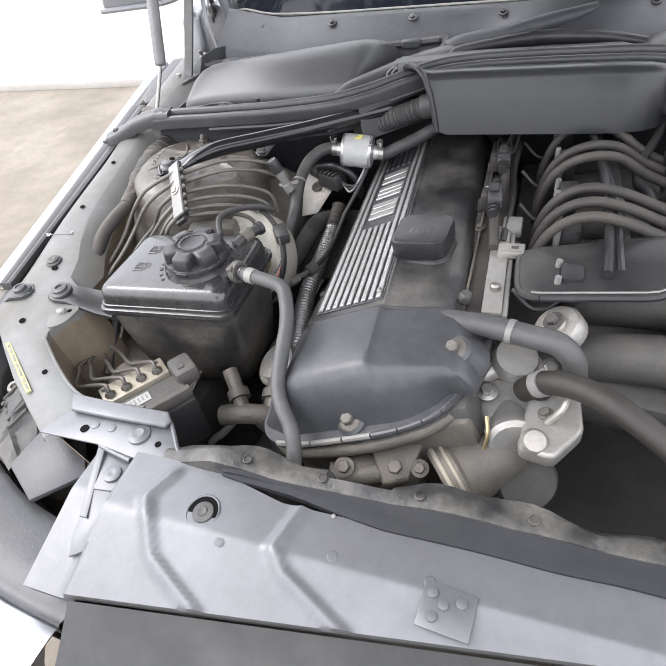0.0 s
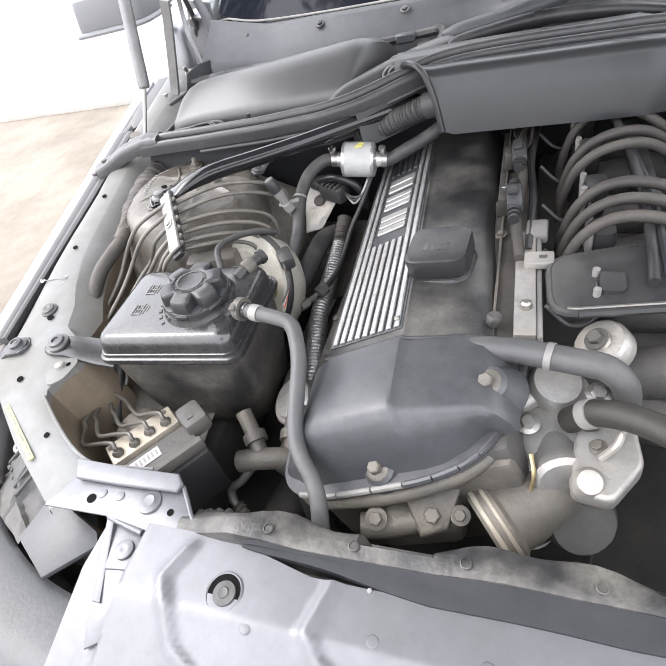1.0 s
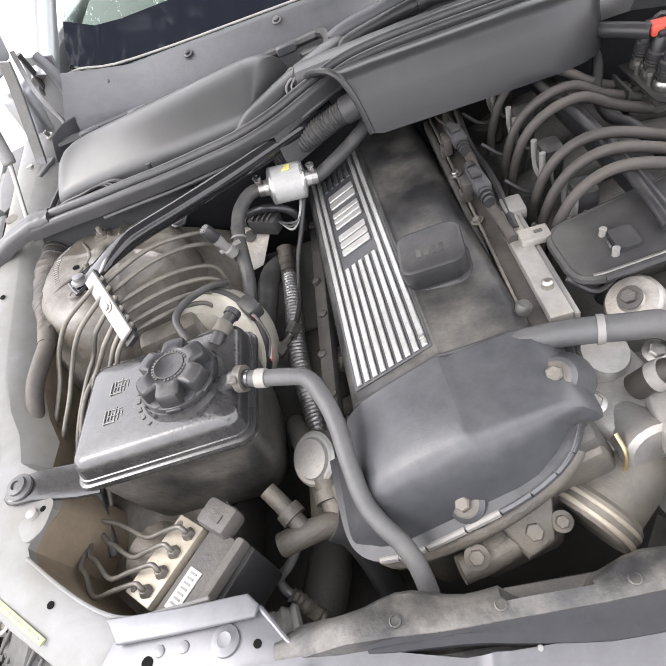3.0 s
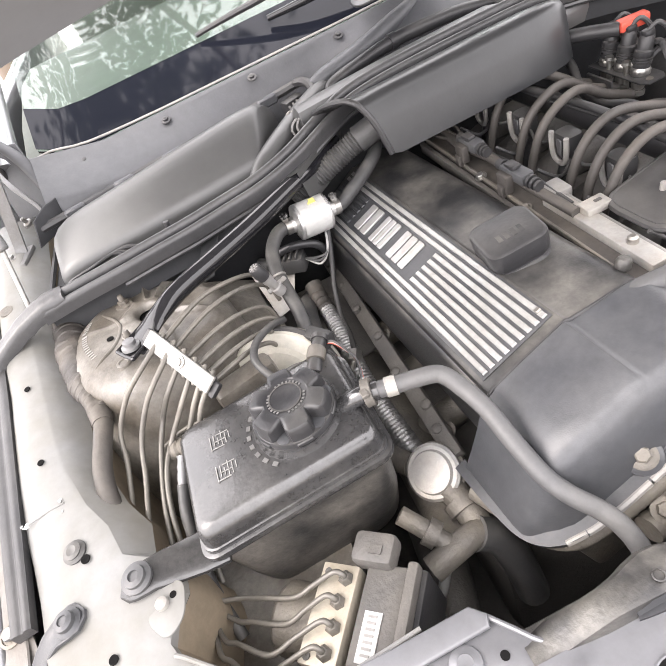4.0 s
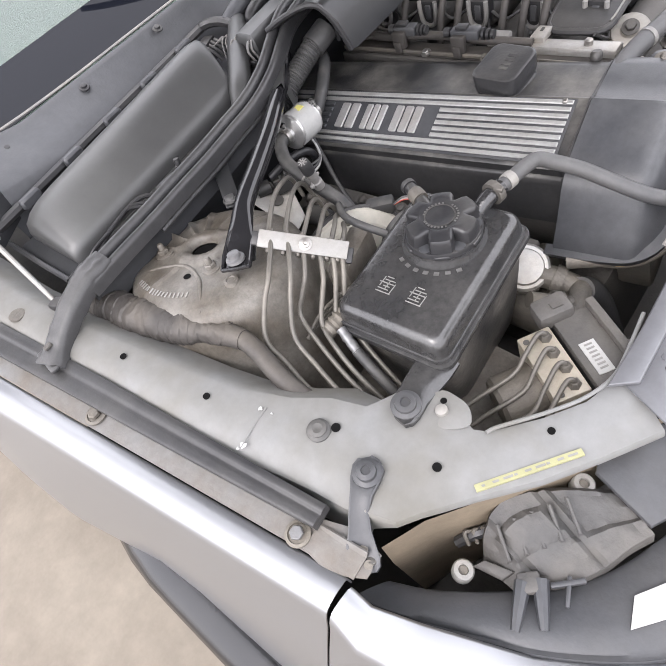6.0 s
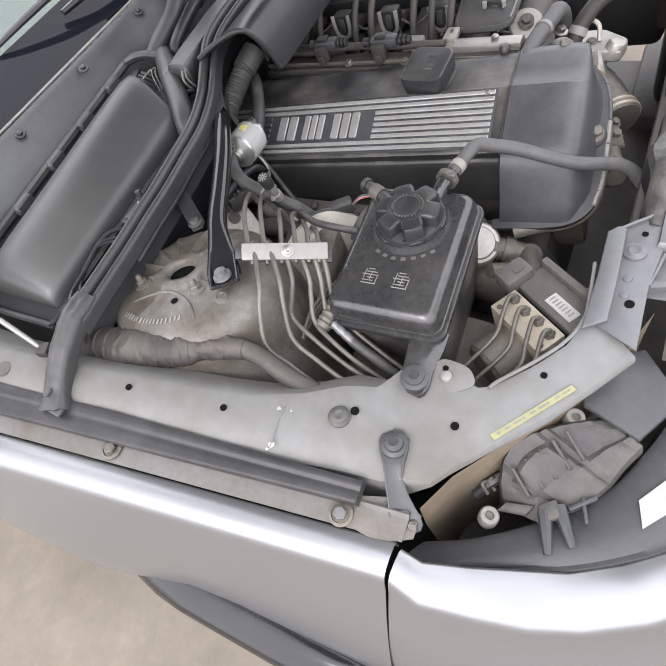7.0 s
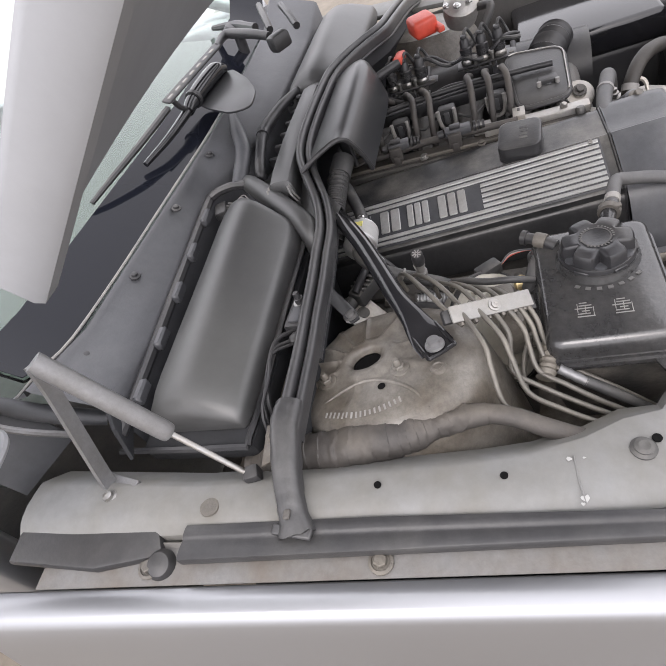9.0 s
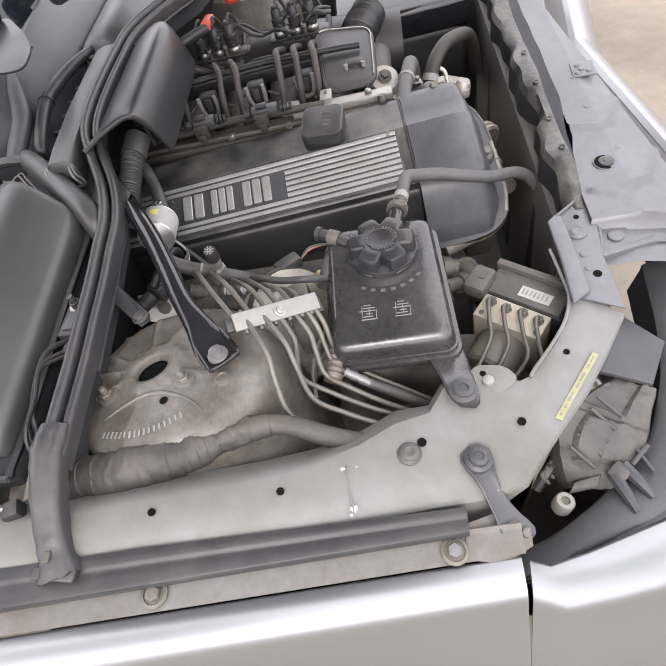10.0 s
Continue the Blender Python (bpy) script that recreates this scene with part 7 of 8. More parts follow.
    bolt((0.094, 0.546, 0.719), (-0.3, 0, 1), 0.005, "grime", g)
    y = thing("idler_pulley", "pale metal pulley with a dark centre bolt", "pulley", (0.095, 0.640, 0.75))
    part("wheel", lathe([(0, -0.02), (0.026, -0.02), (0.026, -0.004), (0.023, 0.0), (0.012, 0.001), (0.010, 0.004), (0, 0.004)], (0.095, 0.640, 0.752), (-0.5, -0.2, 0.85), 28), "alu", y)
    bolt((0.093, 0.639, 0.757), (-0.5, -0.2, 0.85), 0.007, "dark", y)
    d = thing("water_pump_pulley", "beige-edged grimy pump pulley behind the radiator", "pulley", (0.0, 0.49, 0.65))
    ax = V(-0.75, -0.55, -0.2).normalized()
    o = V(0.006, 0.492, 0.648)
    part("disc", lathe([(0.030, -0.080), (0.033, -0.05), (0.034, -0.02), (0.038, -0.016), (0.038, 0.0), (0.035, 0.004), (0, 0.004)], o, ax, 32), "grime", d)
    part("rim", lathe([(0.0382, -0.004), (0.0392, -0.003), (0.0392, 0.0), (0.0382, 0.001)], o, ax, 32), "abs", d, "worn beige rim")
    part("rim", lathe([(0.0382, -0.013), (0.0390, -0.012), (0.0390, -0.010), (0.0382, -0.009)], o, ax, 32), "abs", d, "worn beige rim")
    s = thing("oil_sensor", "round sensor with a metal clip and thin wires", "sensor", (0.035, 0.508, 0.67))
    part("sensor_body", lathe([(0.026, -0.05), (0.026, 0.0), (0.021, 0.006), (0.012, 0.012), (0, 0.012)], (0.038, 0.510, 0.670), (0.1, -0.4, 1), 22), "grime", s)
    for k in range(3):
        part("clip_ring", lathe([(0.0275, 0.0), (0.0275, 0.003), (0.0255, 0.003), (0.0255, 0.0)], V(0.038, 0.510, 0.640 + 0.012 * k), (0.1, -0.4, 1), 22), "connector", s)
    part("wire", tube([(0.04, 0.512, 0.685), (0.043, 0.52, 0.705), (0.040, 0.535, 0.715)], 0.002, n=6), "brass", s)
    c = thing("water_pump", "grimy cast pump body with bolts below the engine cover", "pump", (-0.07, 0.48, 0.64))
    part("pump_body", box((-0.060, 0.493, 0.640), (0.085, 0.035, 0.05), yaw(14), 0.012, 3), "grime", c)
    part("pump_arm", tube([(-0.115, 0.470, 0.655), (-0.085, 0.478, 0.652), (-0.05, 0.49, 0.655)], 0.013, n=12), "grime", c)
    bolt((-0.045, 0.486, 0.668), (0, -0.5, 1), 0.008, "grime", c)
    bolt((-0.098, 0.474, 0.668), (0, -0.5, 1), 0.007, "grime", c)
    bolt((-0.020, 0.490, 0.668), (0, -0.5, 1), 0.006, "grime", c)
    part("pump_ear", prism([V(-0.075, 0.498, 0.668), V(-0.02, 0.515, 0.672), V(-0.03, 0.478, 0.655), V(-0.055, 0.468, 0.650)], (0, 0, 0.010), 0.003), "grime", c)
    part("large_roller", lathe([(0.03, -0.03), (0.032, 0.0), (0.028, 0.006), (0, 0.006)], (0.085, 0.507, 0.655), (0.3, -0.7, 0.6), 26), "rubber", c, "dark round roller")


build_front_castings()


# ---------------------------------------------------------------- expansion tank
def build_tank():
    t = thing("expansion_tank", "dark translucent coolant expansion tank with a large screw cap", "coolant tank", (-0.375, 0.665, 0.65))
    cx, cy = -0.374, 0.664

    def ring(w, h, r, z, dx=0.0, dy=0.0):
        return [V(cx + dx + a - 0.02 * b, cy + dy + b + 0.05 * a, z + 0.02 * a) for a, b in rounded(w, h, r, 6)]
    part("tank_body", loft([ring(0.10, 0.085, 0.03, 0.585, 0.01, 0.01), ring(0.145, 0.110, 0.035, 0.595, 0.005, 0.006), ring(0.168, 0.122, 0.034, 0.62), ring(0.180, 0.130, 0.03, 0.66), ring(0.184, 0.132, 0.022, 0.70), ring(0.186, 0.134, 0.017, 0.738)], closed=True), "tank_side", t, "lower tank half, dusty", 45)
    part("tank_seam", loft([ring(0.186, 0.134, 0.016, 0.737), ring(0.199, 0.146, 0.016, 0.738), ring(0.202, 0.149, 0.017, 0.7425), ring(0.200, 0.147, 0.016, 0.7465), ring(0.194, 0.141, 0.015, 0.7475)], closed=True), "tank", t, "welded seam flange", 35)
    part("tank_lid", loft([ring(0.194, 0.141, 0.015, 0.747), ring(0.193, 0.140, 0.015, 0.752), ring(0.190, 0.137, 0.015, 0.7525), ring(0.187, 0.134, 0.015, 0.764), ring(0.183, 0.130, 0.014, 0.770), ring(0.176, 0.123, 0.013, 0.7742), ring(0.166, 0.113, 0.012, 0.7758), ring(0.10, 0.07, 0.02, 0.7766), ring(0.02, 0.02, 0.009, 0.777)], closed=True), "tank", t, "smooth upper lid", 50)
    c = V(-0.342, 0.662, 0.776)
    up = V(0.02, -0.02, 1)
    part("cap_neck", lathe([(0.046, -0.012), (0.046, 0.002), (0.043, 0.006), (0.043, 0.010), (0, 0.010)], c, up, 40), "tank", t, "raised filler neck")
    # screw cap with six scalloped grips
    n = 72
    rows = []
    for r, h in ((0.0412, 0.006), (0.0415, 0.014), (0.0405, 0.0162), (0.0395, 0.0165), (0.0385, 0.0285), (0.0365, 0.0315), (0.030, 0.0330), (0.022, 0.0335), (0.0205, 0.0325), (0.0, 0.0325)):
        row = []
        for k in range(n):
            a = 2 * math.pi * k / n
            g = max(0.0, math.cos(6 * a)) ** 2
            rr = r - (0.0125 * g if h > 0.0163 and r > 0.034 else (0.0068 * g if 0.025 < r < 0.034 and h > 0.02 else 0))
            row.append(c + frame_of(up, (0, 1, 0)) @ V(max(rr, 0.0003) * math.cos(a), max(rr, 0.0003) * math.sin(a), h))
        rows.append(row)
    cap = part("screw_cap", loft(rows, closed=True), "cap", t, "black scalloped screw cap", 40)
    for k in range(6):
        a = 2 * math.pi * (k + 0.5) / 6
        p = c + V(0.0405 * math.cos(a), 0.0405 * math.sin(a), 0.012)
        part("cap_lug", box(p, (0.004, 0.016, 0.005), yaw(math.degrees(a)), 0.001, 1), "cap", cap)
    part("cap_ring", lathe([(0.0165, 0.0), (0.0165, 0.0008), (0.0150, 0.0008), (0.0150, 0.0)], c + V(0, 0, 0.0325), up, 30), "cover", cap, "faded round marking")
    # discs in the six grip recesses, paler than the cap
    for k in range(6):
        a = 2 * math.pi * k / 6
        q = frame_of(up, (0, 1, 0)) @ V(0.0335 * math.cos(a), 0.0335 * math.sin(a), 0.0166)
        part("grip_recess", lathe([(0.0072, -0.003), (0.0070, 0.0006), (0.0055, 0.0010), (0, 0.0010)], c + q, up, 18), "lamp_top", cap, "paler grip recess")
    for k in range(30):
        a = 2 * math.pi * k / 30
        if k % 10 > 1:
            part("cap_print", box(c + frame_of(up, (0, 1, 0)) @ V(0.0178 * math.cos(a), 0.0178 * math.sin(a), 0.0331), (0.0022, 0.0018, 0.0006), yaw(math.degrees(a)), 0), "faint_print", cap)
    # faded print on the lid and a warning decal
    for ox, oy in ((-0.432, 0.645), (-0.432, 0.683)):
        for k in range(6):
            part("print_bar", box((ox + 0.004 * k, oy + 0.002 * (k % 2), 0.7768 - 0.0006), (0.0009, 0.018 - 0.005 * (k % 3), 0.0009), None, 0), "print", t)
        for k in range(3):
            part("print_bar", box((ox + 0.007 + 0.003 * k, oy - 0.008 + 0.008 * k, 0.7768 - 0.0006), (0.013, 0.0007, 0.0009), None, 0), "print", t)
    for k in range(7):
        a = radians(150 + 13 * k)
        part("neck_print", box(c + V(0.0515 * math.cos(a), 0.0515 * math.sin(a), 0.0012), (0.0042, 0.0055, 0.0010), yaw(math.degrees(a)), 0), "faint_print", t, "faint worn warning print")
    # bracket ears
    line = [(-0.448, 0.607, 0.730, 0.022), (-0.470, 0.604, 0.736, 0.0215), (-0.492, 0.600, 0.745, 0.019), (-0.510, 0.597, 0.7535, 0.017), (-0.527, 0.594, 0.7565, 0.0165), (-0.537, 0.592, 0.757, 0.013), (-0.543, 0.591, 0.757, 0.007)]
    ear = loft([[V(x, y, z) + V(0.2, 0.98, 0) * w * q + V(0, 0, h) for q, h in ((-1, 0), (-1, 0.004), (-0.85, 0.006), (0, 0.0065), (0.85, 0.006), (1, 0.004), (1, 0))] for x, y, z, w in line], closed=True)
    e = part("mounting_ear", ear, "tank", t, "black mounting ear")
    part("ear_bolt", lathe([(0.0145, 0), (0.0145, 0.003), (0.0105, 0.0045), (0.010, 0.0075), (0.005, 0.0085), (0.0045, 0.0065), (0, 0.0065)], (-0.527, 0.594, 0.7628), (0, -0.1, 1), 24), "lamp_top", e, "grey domed screw")
    part("side_spigot", tube([(-0.445, 0.725, 0.748), (-0.470, 0.728, 0.745), (-0.486, 0.732, 0.742)], 0.011, n=12, ribs=0.002, pitch=0.007), "grime", t, "dusty side spigot")
    # nipples
    part("hose_nipple", tube([(-0.298, 0.648, 0.775), (-0.282, 0.643, 0.784), (-0.262, 0.637, 0.786)], 0.0095, n=14), "tank", t)
    part("spring_clamp", tube([(-0.276, 0.641, 0.7855), (-0.268, 0.639, 0.786)], 0.0135, n=16, sub=1), "grime", t, "dull spring clamp")
    part("clamp_ear", box((-0.276, 0.632, 0.796), (0.007, 0.010, 0.005), None, 0.001, 1), "grime", t)
    part("rear_nipple", tube([(-0.310, 0.705, 0.776), (-0.300, 0.722, 0.781), (-0.290, 0.740, 0.781)], [0.0085, 0.007, 0.0075], n=12), "cap", t, "black rear nipple")
    part("nipple_clamp", tube([(-0.303, 0.716, 0.780), (-0.300, 0.722, 0.781), (-0.297, 0.728, 0.781)], 0.0098, n=14, sub=2), "grime", t, "thin hose clamp")
    part("nipple_end", tube([(-0.291, 0.738, 0.781), (-0.288, 0.744, 0.781)], 0.0094, n=14, sub=1), "cap", t)
    h = thing("overflow_hose", "grey rubber coolant hose curving to the radiator", "hose", (-0.2, 0.55, 0.74))
    part("hose", tube([(-0.272, 0.640, 0.786), (-0.252, 0.634, 0.786), (-0.228, 0.629, 0.785), (-0.207, 0.623, 0.7815), (-0.196, 0.605, 0.772), (-0.188, 0.58, 0.762), (-0.184, 0.55, 0.750), (-0.178, 0.517, 0.736), (-0.168, 0.497, 0.726), (-0.155, 0.482, 0.716), (-0.146, 0.466, 0.707), (-0.142, 0.450, 0.694), (-0.141, 0.436, 0.672)], 0.0084, n=16, sub=8), "hose_grey", h)
    part("band", tube([(-0.256, 0.6352, 0.786), (-0.246, 0.6328, 0.7858)], 0.0096, n=18, sub=1), "white", h, "white marking band")


build_tank()


# ---------------------------------------------------------------- brake lines, holder, hydraulic unit
def build_brake_lines():
    hd = thing("pipe_holder", "off-white plastic holder clamping six brake pipes", "clamp", (-0.43, 0.777, 0.80))
    a, b = V(-0.456, 0.820, 0.830), V(-0.411, 0.738, 0.796)
    d = (b - a).normalized()
    nrm = (V(-0.55, -0.15, 1) - d * V(-0.55, -0.15, 1).dot(d)).normalized()
    side = d.cross(nrm).normalized()
    rot = Matrix((d, side, nrm)).transposed()
    mid = a.lerp(b, 0.5)
    part("holder_plate", box(mid, ((b - a).length, 0.0195, 0.004), rot, 0.001), "white", hd)
    part("holder_base", box(mid - nrm * 0.008, ((b - a).length * 0.92, 0.014, 0.011), rot, 0.002), "black", hd, "black lower half")
    part("holder_screw", lathe([(0.0072, 0), (0.0072, 0.0015), (0.0048, 0.002), (0.0045, 0.004), (0.002, 0.0045), (0, 0.0035)], mid + d * 0.003 + nrm * 0.002, nrm, 18), "steel", hd, "steel screw")
    part("end_clip", box(a - nrm * 0.006 - d * 0.001, (0.014, 0.016, 0.008), rot, 0.002), "black", hd)
    part("end_clip", box(b - nrm * 0.008 + side * 0.004, (0.012, 0.018, 0.008), rot, 0.002), "black", hd)
    # six pipes: from the rear pump area over the tower, through the holder, then down and forwards under the tank
    ends = [
        [(-0.484, 0.788, 0.812), (-0.508, 0.782, 0.795), (-0.534, 0.773, 0.765), (-0.540, 0.748, 0.745), (-0.548, 0.714, 0.727), (-0.556, 0.66, 0.710), (-0.55, 0.60, 0.690)],
        [(-0.468, 0.772, 0.806), (-0.490, 0.762, 0.788), (-0.514, 0.750, 0.758), (-0.524, 0.72, 0.738), (-0.536, 0.672, 0.717), (-0.54, 0.62, 0.695)],
        [(-0.456, 0.765, 0.796), (-0.472, 0.764, 0.778), (-0.487, 0.763, 0.758), (-0.500, 0.735, 0.744), (-0.514, 0.69, 0.722), (-0.525, 0.63, 0.69)],
        [(-0.446, 0.750, 0.788), (-0.462, 0.745, 0.772), (-0.482, 0.738, 0.752), (-0.497, 0.711, 0.742), (-0.508, 0.675, 0.72), (-0.515, 0.62, 0.68)],
        [(-0.436, 0.742, 0.784), (-0.452, 0.736, 0.765), (-0.468, 0.728, 0.748), (-0.482, 0.704, 0.738), (-0.495, 0.66, 0.714), (-0.50, 0.61, 0.67)],
        [(-0.430, 0.735, 0.782), (-0.444, 0.730, 0.762), (-0.456, 0.722, 0.744), (-0.470, 0.70, 0.732), (-0.484, 0.655, 0.706), (-0.49, 0.61, 0.665)],
    ]
    starts = [
        [(-0.318, 0.905, 0.745), (-0.322, 0.908, 0.775), (-0.345, 0.890, 0.800), (-0.395, 0.858, 0.818)],
        [(-0.312, 0.890, 0.740), (-0.318, 0.892, 0.768), (-0.345, 0.872, 0.795), (-0.390, 0.838, 0.812)],
        [(-0.325, 0.862, 0.730), (-0.330, 0.862, 0.760), (-0.352, 0.845, 0.782), (-0.388, 0.815, 0.800)],
        [(-0.320, 0.842, 0.725), (-0.328, 0.842, 0.755), (-0.350, 0.828, 0.775), (-0.385, 0.80, 0.792)],
        [(-0.330, 0.822, 0.720), (-0.335, 0.824, 0.750), (-0.352, 0.812, 0.768), (-0.380, 0.786, 0.785)],
        [(-0.335, 0.808, 0.715), (-0.340, 0.810, 0.745), (-0.355, 0.80, 0.762), (-0.378, 0.774, 0.780)],
    ]
    for k, f in enumerate((0.12, 0.29, 0.46, 0.63, 0.78, 0.90)):
        p = a.lerp(b, f) - nrm * 0.006
        g = thing("brake_pipe", "thin dusty olive-grey steel brake pipe", "pipe", tuple(p), group="brake pipes through the holder")
        part("pipe", tube(starts[k] + [tuple(p + side * 0.012), tuple(p - side * 0.012)] + ends[k], 0.0030, n=10, sub=6), "pipe", g)
        if k == 4:
            q = V(*ends[k][3])
            e = (V(*ends[k][4]) - V(*ends[k][2])).normalized()
            part("union_sleeve", tube([q - e * 0.016, q, q + e * 0.016], 0.0062, n=12, sub=2, ribs=0.0012, pitch=0.011), "zinc", g, "silver union sleeve")
            part("flexible_hose", tube([q + e * 0.014, V(*ends[k][4]), V(*ends[k][5]), V(*ends[k][5]) + V(0.01, -0.05, -0.03)], 0.0062, n=10), "rubber", g, "black flexible hose")
    # extra pipes on the tower side
    for k in range(3):
        g = thing("brake_pipe", "thin dusty olive-grey steel brake pipe", "pipe", (-0.45, 0.78, 0.77), group="brake pipes through the holder")
        part("pipe", tube([(-0.395 - 0.012 * k, 0.735, 0.735 - 0.01 * k), (-0.430, 0.748, 0.742 - 0.008 * k), (-0.468, 0.755, 0.742 - 0.006 * k), (-0.500, 0.752, 0.735)], 0.0024, n=8), "pipe", g)

    u = thing("abs_unit", "dusty pale alloy hydraulic unit with a dark control box", "brake unit", (-0.38, 0.52, 0.66))
    A, B, C, D = V(-0.353, 0.540, 0.694), V(-0.402, 0.475, 0.695), V(-0.380, 0.563, 0.692), V(-0.429, 0.498, 0.697)
    l = (A - B).normalized()
    w = ((A - C) - l * (A - C).dot(l)).normalized()
    n = l.cross(w)
    n = n if n.z > 0 else -n
    rot = Matrix((l, w, n)).transposed()
    ctr = (A + B + C + D) / 4
    part("valve_block", box(ctr - n * 0.040, (0.085, 0.036, 0.08), rot, 0.0015), "abs", u, "pale dusty alloy block")
    for k in range(4):
        p = ctr + l * (0.030 - 0.0205 * k) + w * (0.006 if k % 2 else 0.008)
        part("pipe_nut", lathe([(0.0068, -0.002), (0.0068, 0.004), (0.0045, 0.007), (0, 0.007)], p, n, 6), "pipe", u)
    for q in (ctr + l * 0.034 - w * 0.011, ctr - l * 0.036 - w * 0.010):
        part("block_hole", lathe([(0.0034, 0), (0.0034, 0.0008), (0, 0.0008)], q, n, 12), "dark", u)
    ecu = part("control_box", box(ctr + w * 0.050 - n * 0.045, (0.105, 0.055, 0.07), rot, 0.004), "black", u, "dark control box")
    part("control_lid", box(ctr + w * 0.044 - n * 0.008, (0.098, 0.040, 0.012), rot, 0.003), "lamp_body", ecu, "grey dusty lid")
    part("lid_ridge", box(ctr + w * 0.068 - n * 0.002, (0.105, 0.010, 0.016), rot, 0.003), "lamp_body", ecu)
    part("barcode_label", box(ctr + w * 0.040 - n * 0.0013 - l * 0.012, (0.040, 0.016, 0.0012), rot, 0), "label", ecu, "white label with printed bars")
    for k in range(7):
        part("print_bar", box(ctr + w * 0.040 - n * 0.0004 - l * (-0.004 + 0.005 * k), (0.002, 0.008, 0.0008), rot, 0), "print", ecu)
    plug = part("cable_plug", box(ctr + l * 0.058 + w * 0.030 + n * 0.0, (0.030, 0.040, 0.024), rot, 0.006), "lamp_body", u, "grey cable plug")
    part("plug_slot", box(ctr + l * 0.055 + w * 0.034 + n * 0.0125, (0.008, 0.012, 0.002), rot, 0), "dark", plug)
    part("motor", lathe([(0.034, -0.02), (0.034, 0.04), (0.030, 0.045), (0, 0.045)], ctr - w * 0.02 - n * 0.045, -w, 24), "grime", u, "round pump motor")
    # pipes from the block round the tank
    for k in range(4):
        p = ctr + l * (0.030 - 0.0205 * k) + w * (0.006 if k % 2 else 0.008)
        g = thing("brake_pipe", "bent dusty brake pipe joining the hydraulic unit", "pipe", tuple(p), group="brake pipes at the hydraulic unit")
        top = p + n * 0.012 - w * 0.008
        knee = [(-0.418, 0.548, 0.690), (-0.432, 0.530, 0.690), (-0.452, 0.512, 0.692), (-0.468, 0.498, 0.690)][k]
        far = [(-0.470, 0.580, 0.672), (-0.484, 0.566, 0.668), (-0.496, 0.552, 0.676), (-0.500, 0.540, 0.680)][k]
        part("pipe", tube([p + n * 0.002, p + n * 0.009, top, V(*knee).lerp(top, 0.5), knee, V(*far).lerp(V(*knee), 0.35), far, (-0.51, 0.60, 0.672 - 0.006 * k), (-0.508, 0.645, 0.675 - 0.006 * k)], 0.0026, n=10, sub=5), "pipe", g)
    f = thing("bay_floor", "dusty beige sheet at the bottom of the front corner", "body panel", (-0.42, 0.52, 0.6))
    part("sheet", loft([[V(x, 0.40, 0.56), V(x, 0.50, 0.61), V(x, 0.62, 0.63), V(x, 0.75, 0.60)] for x in (-0.53, -0.46, -0.40, -0.36)]), "tower", f)


build_brake_lines()


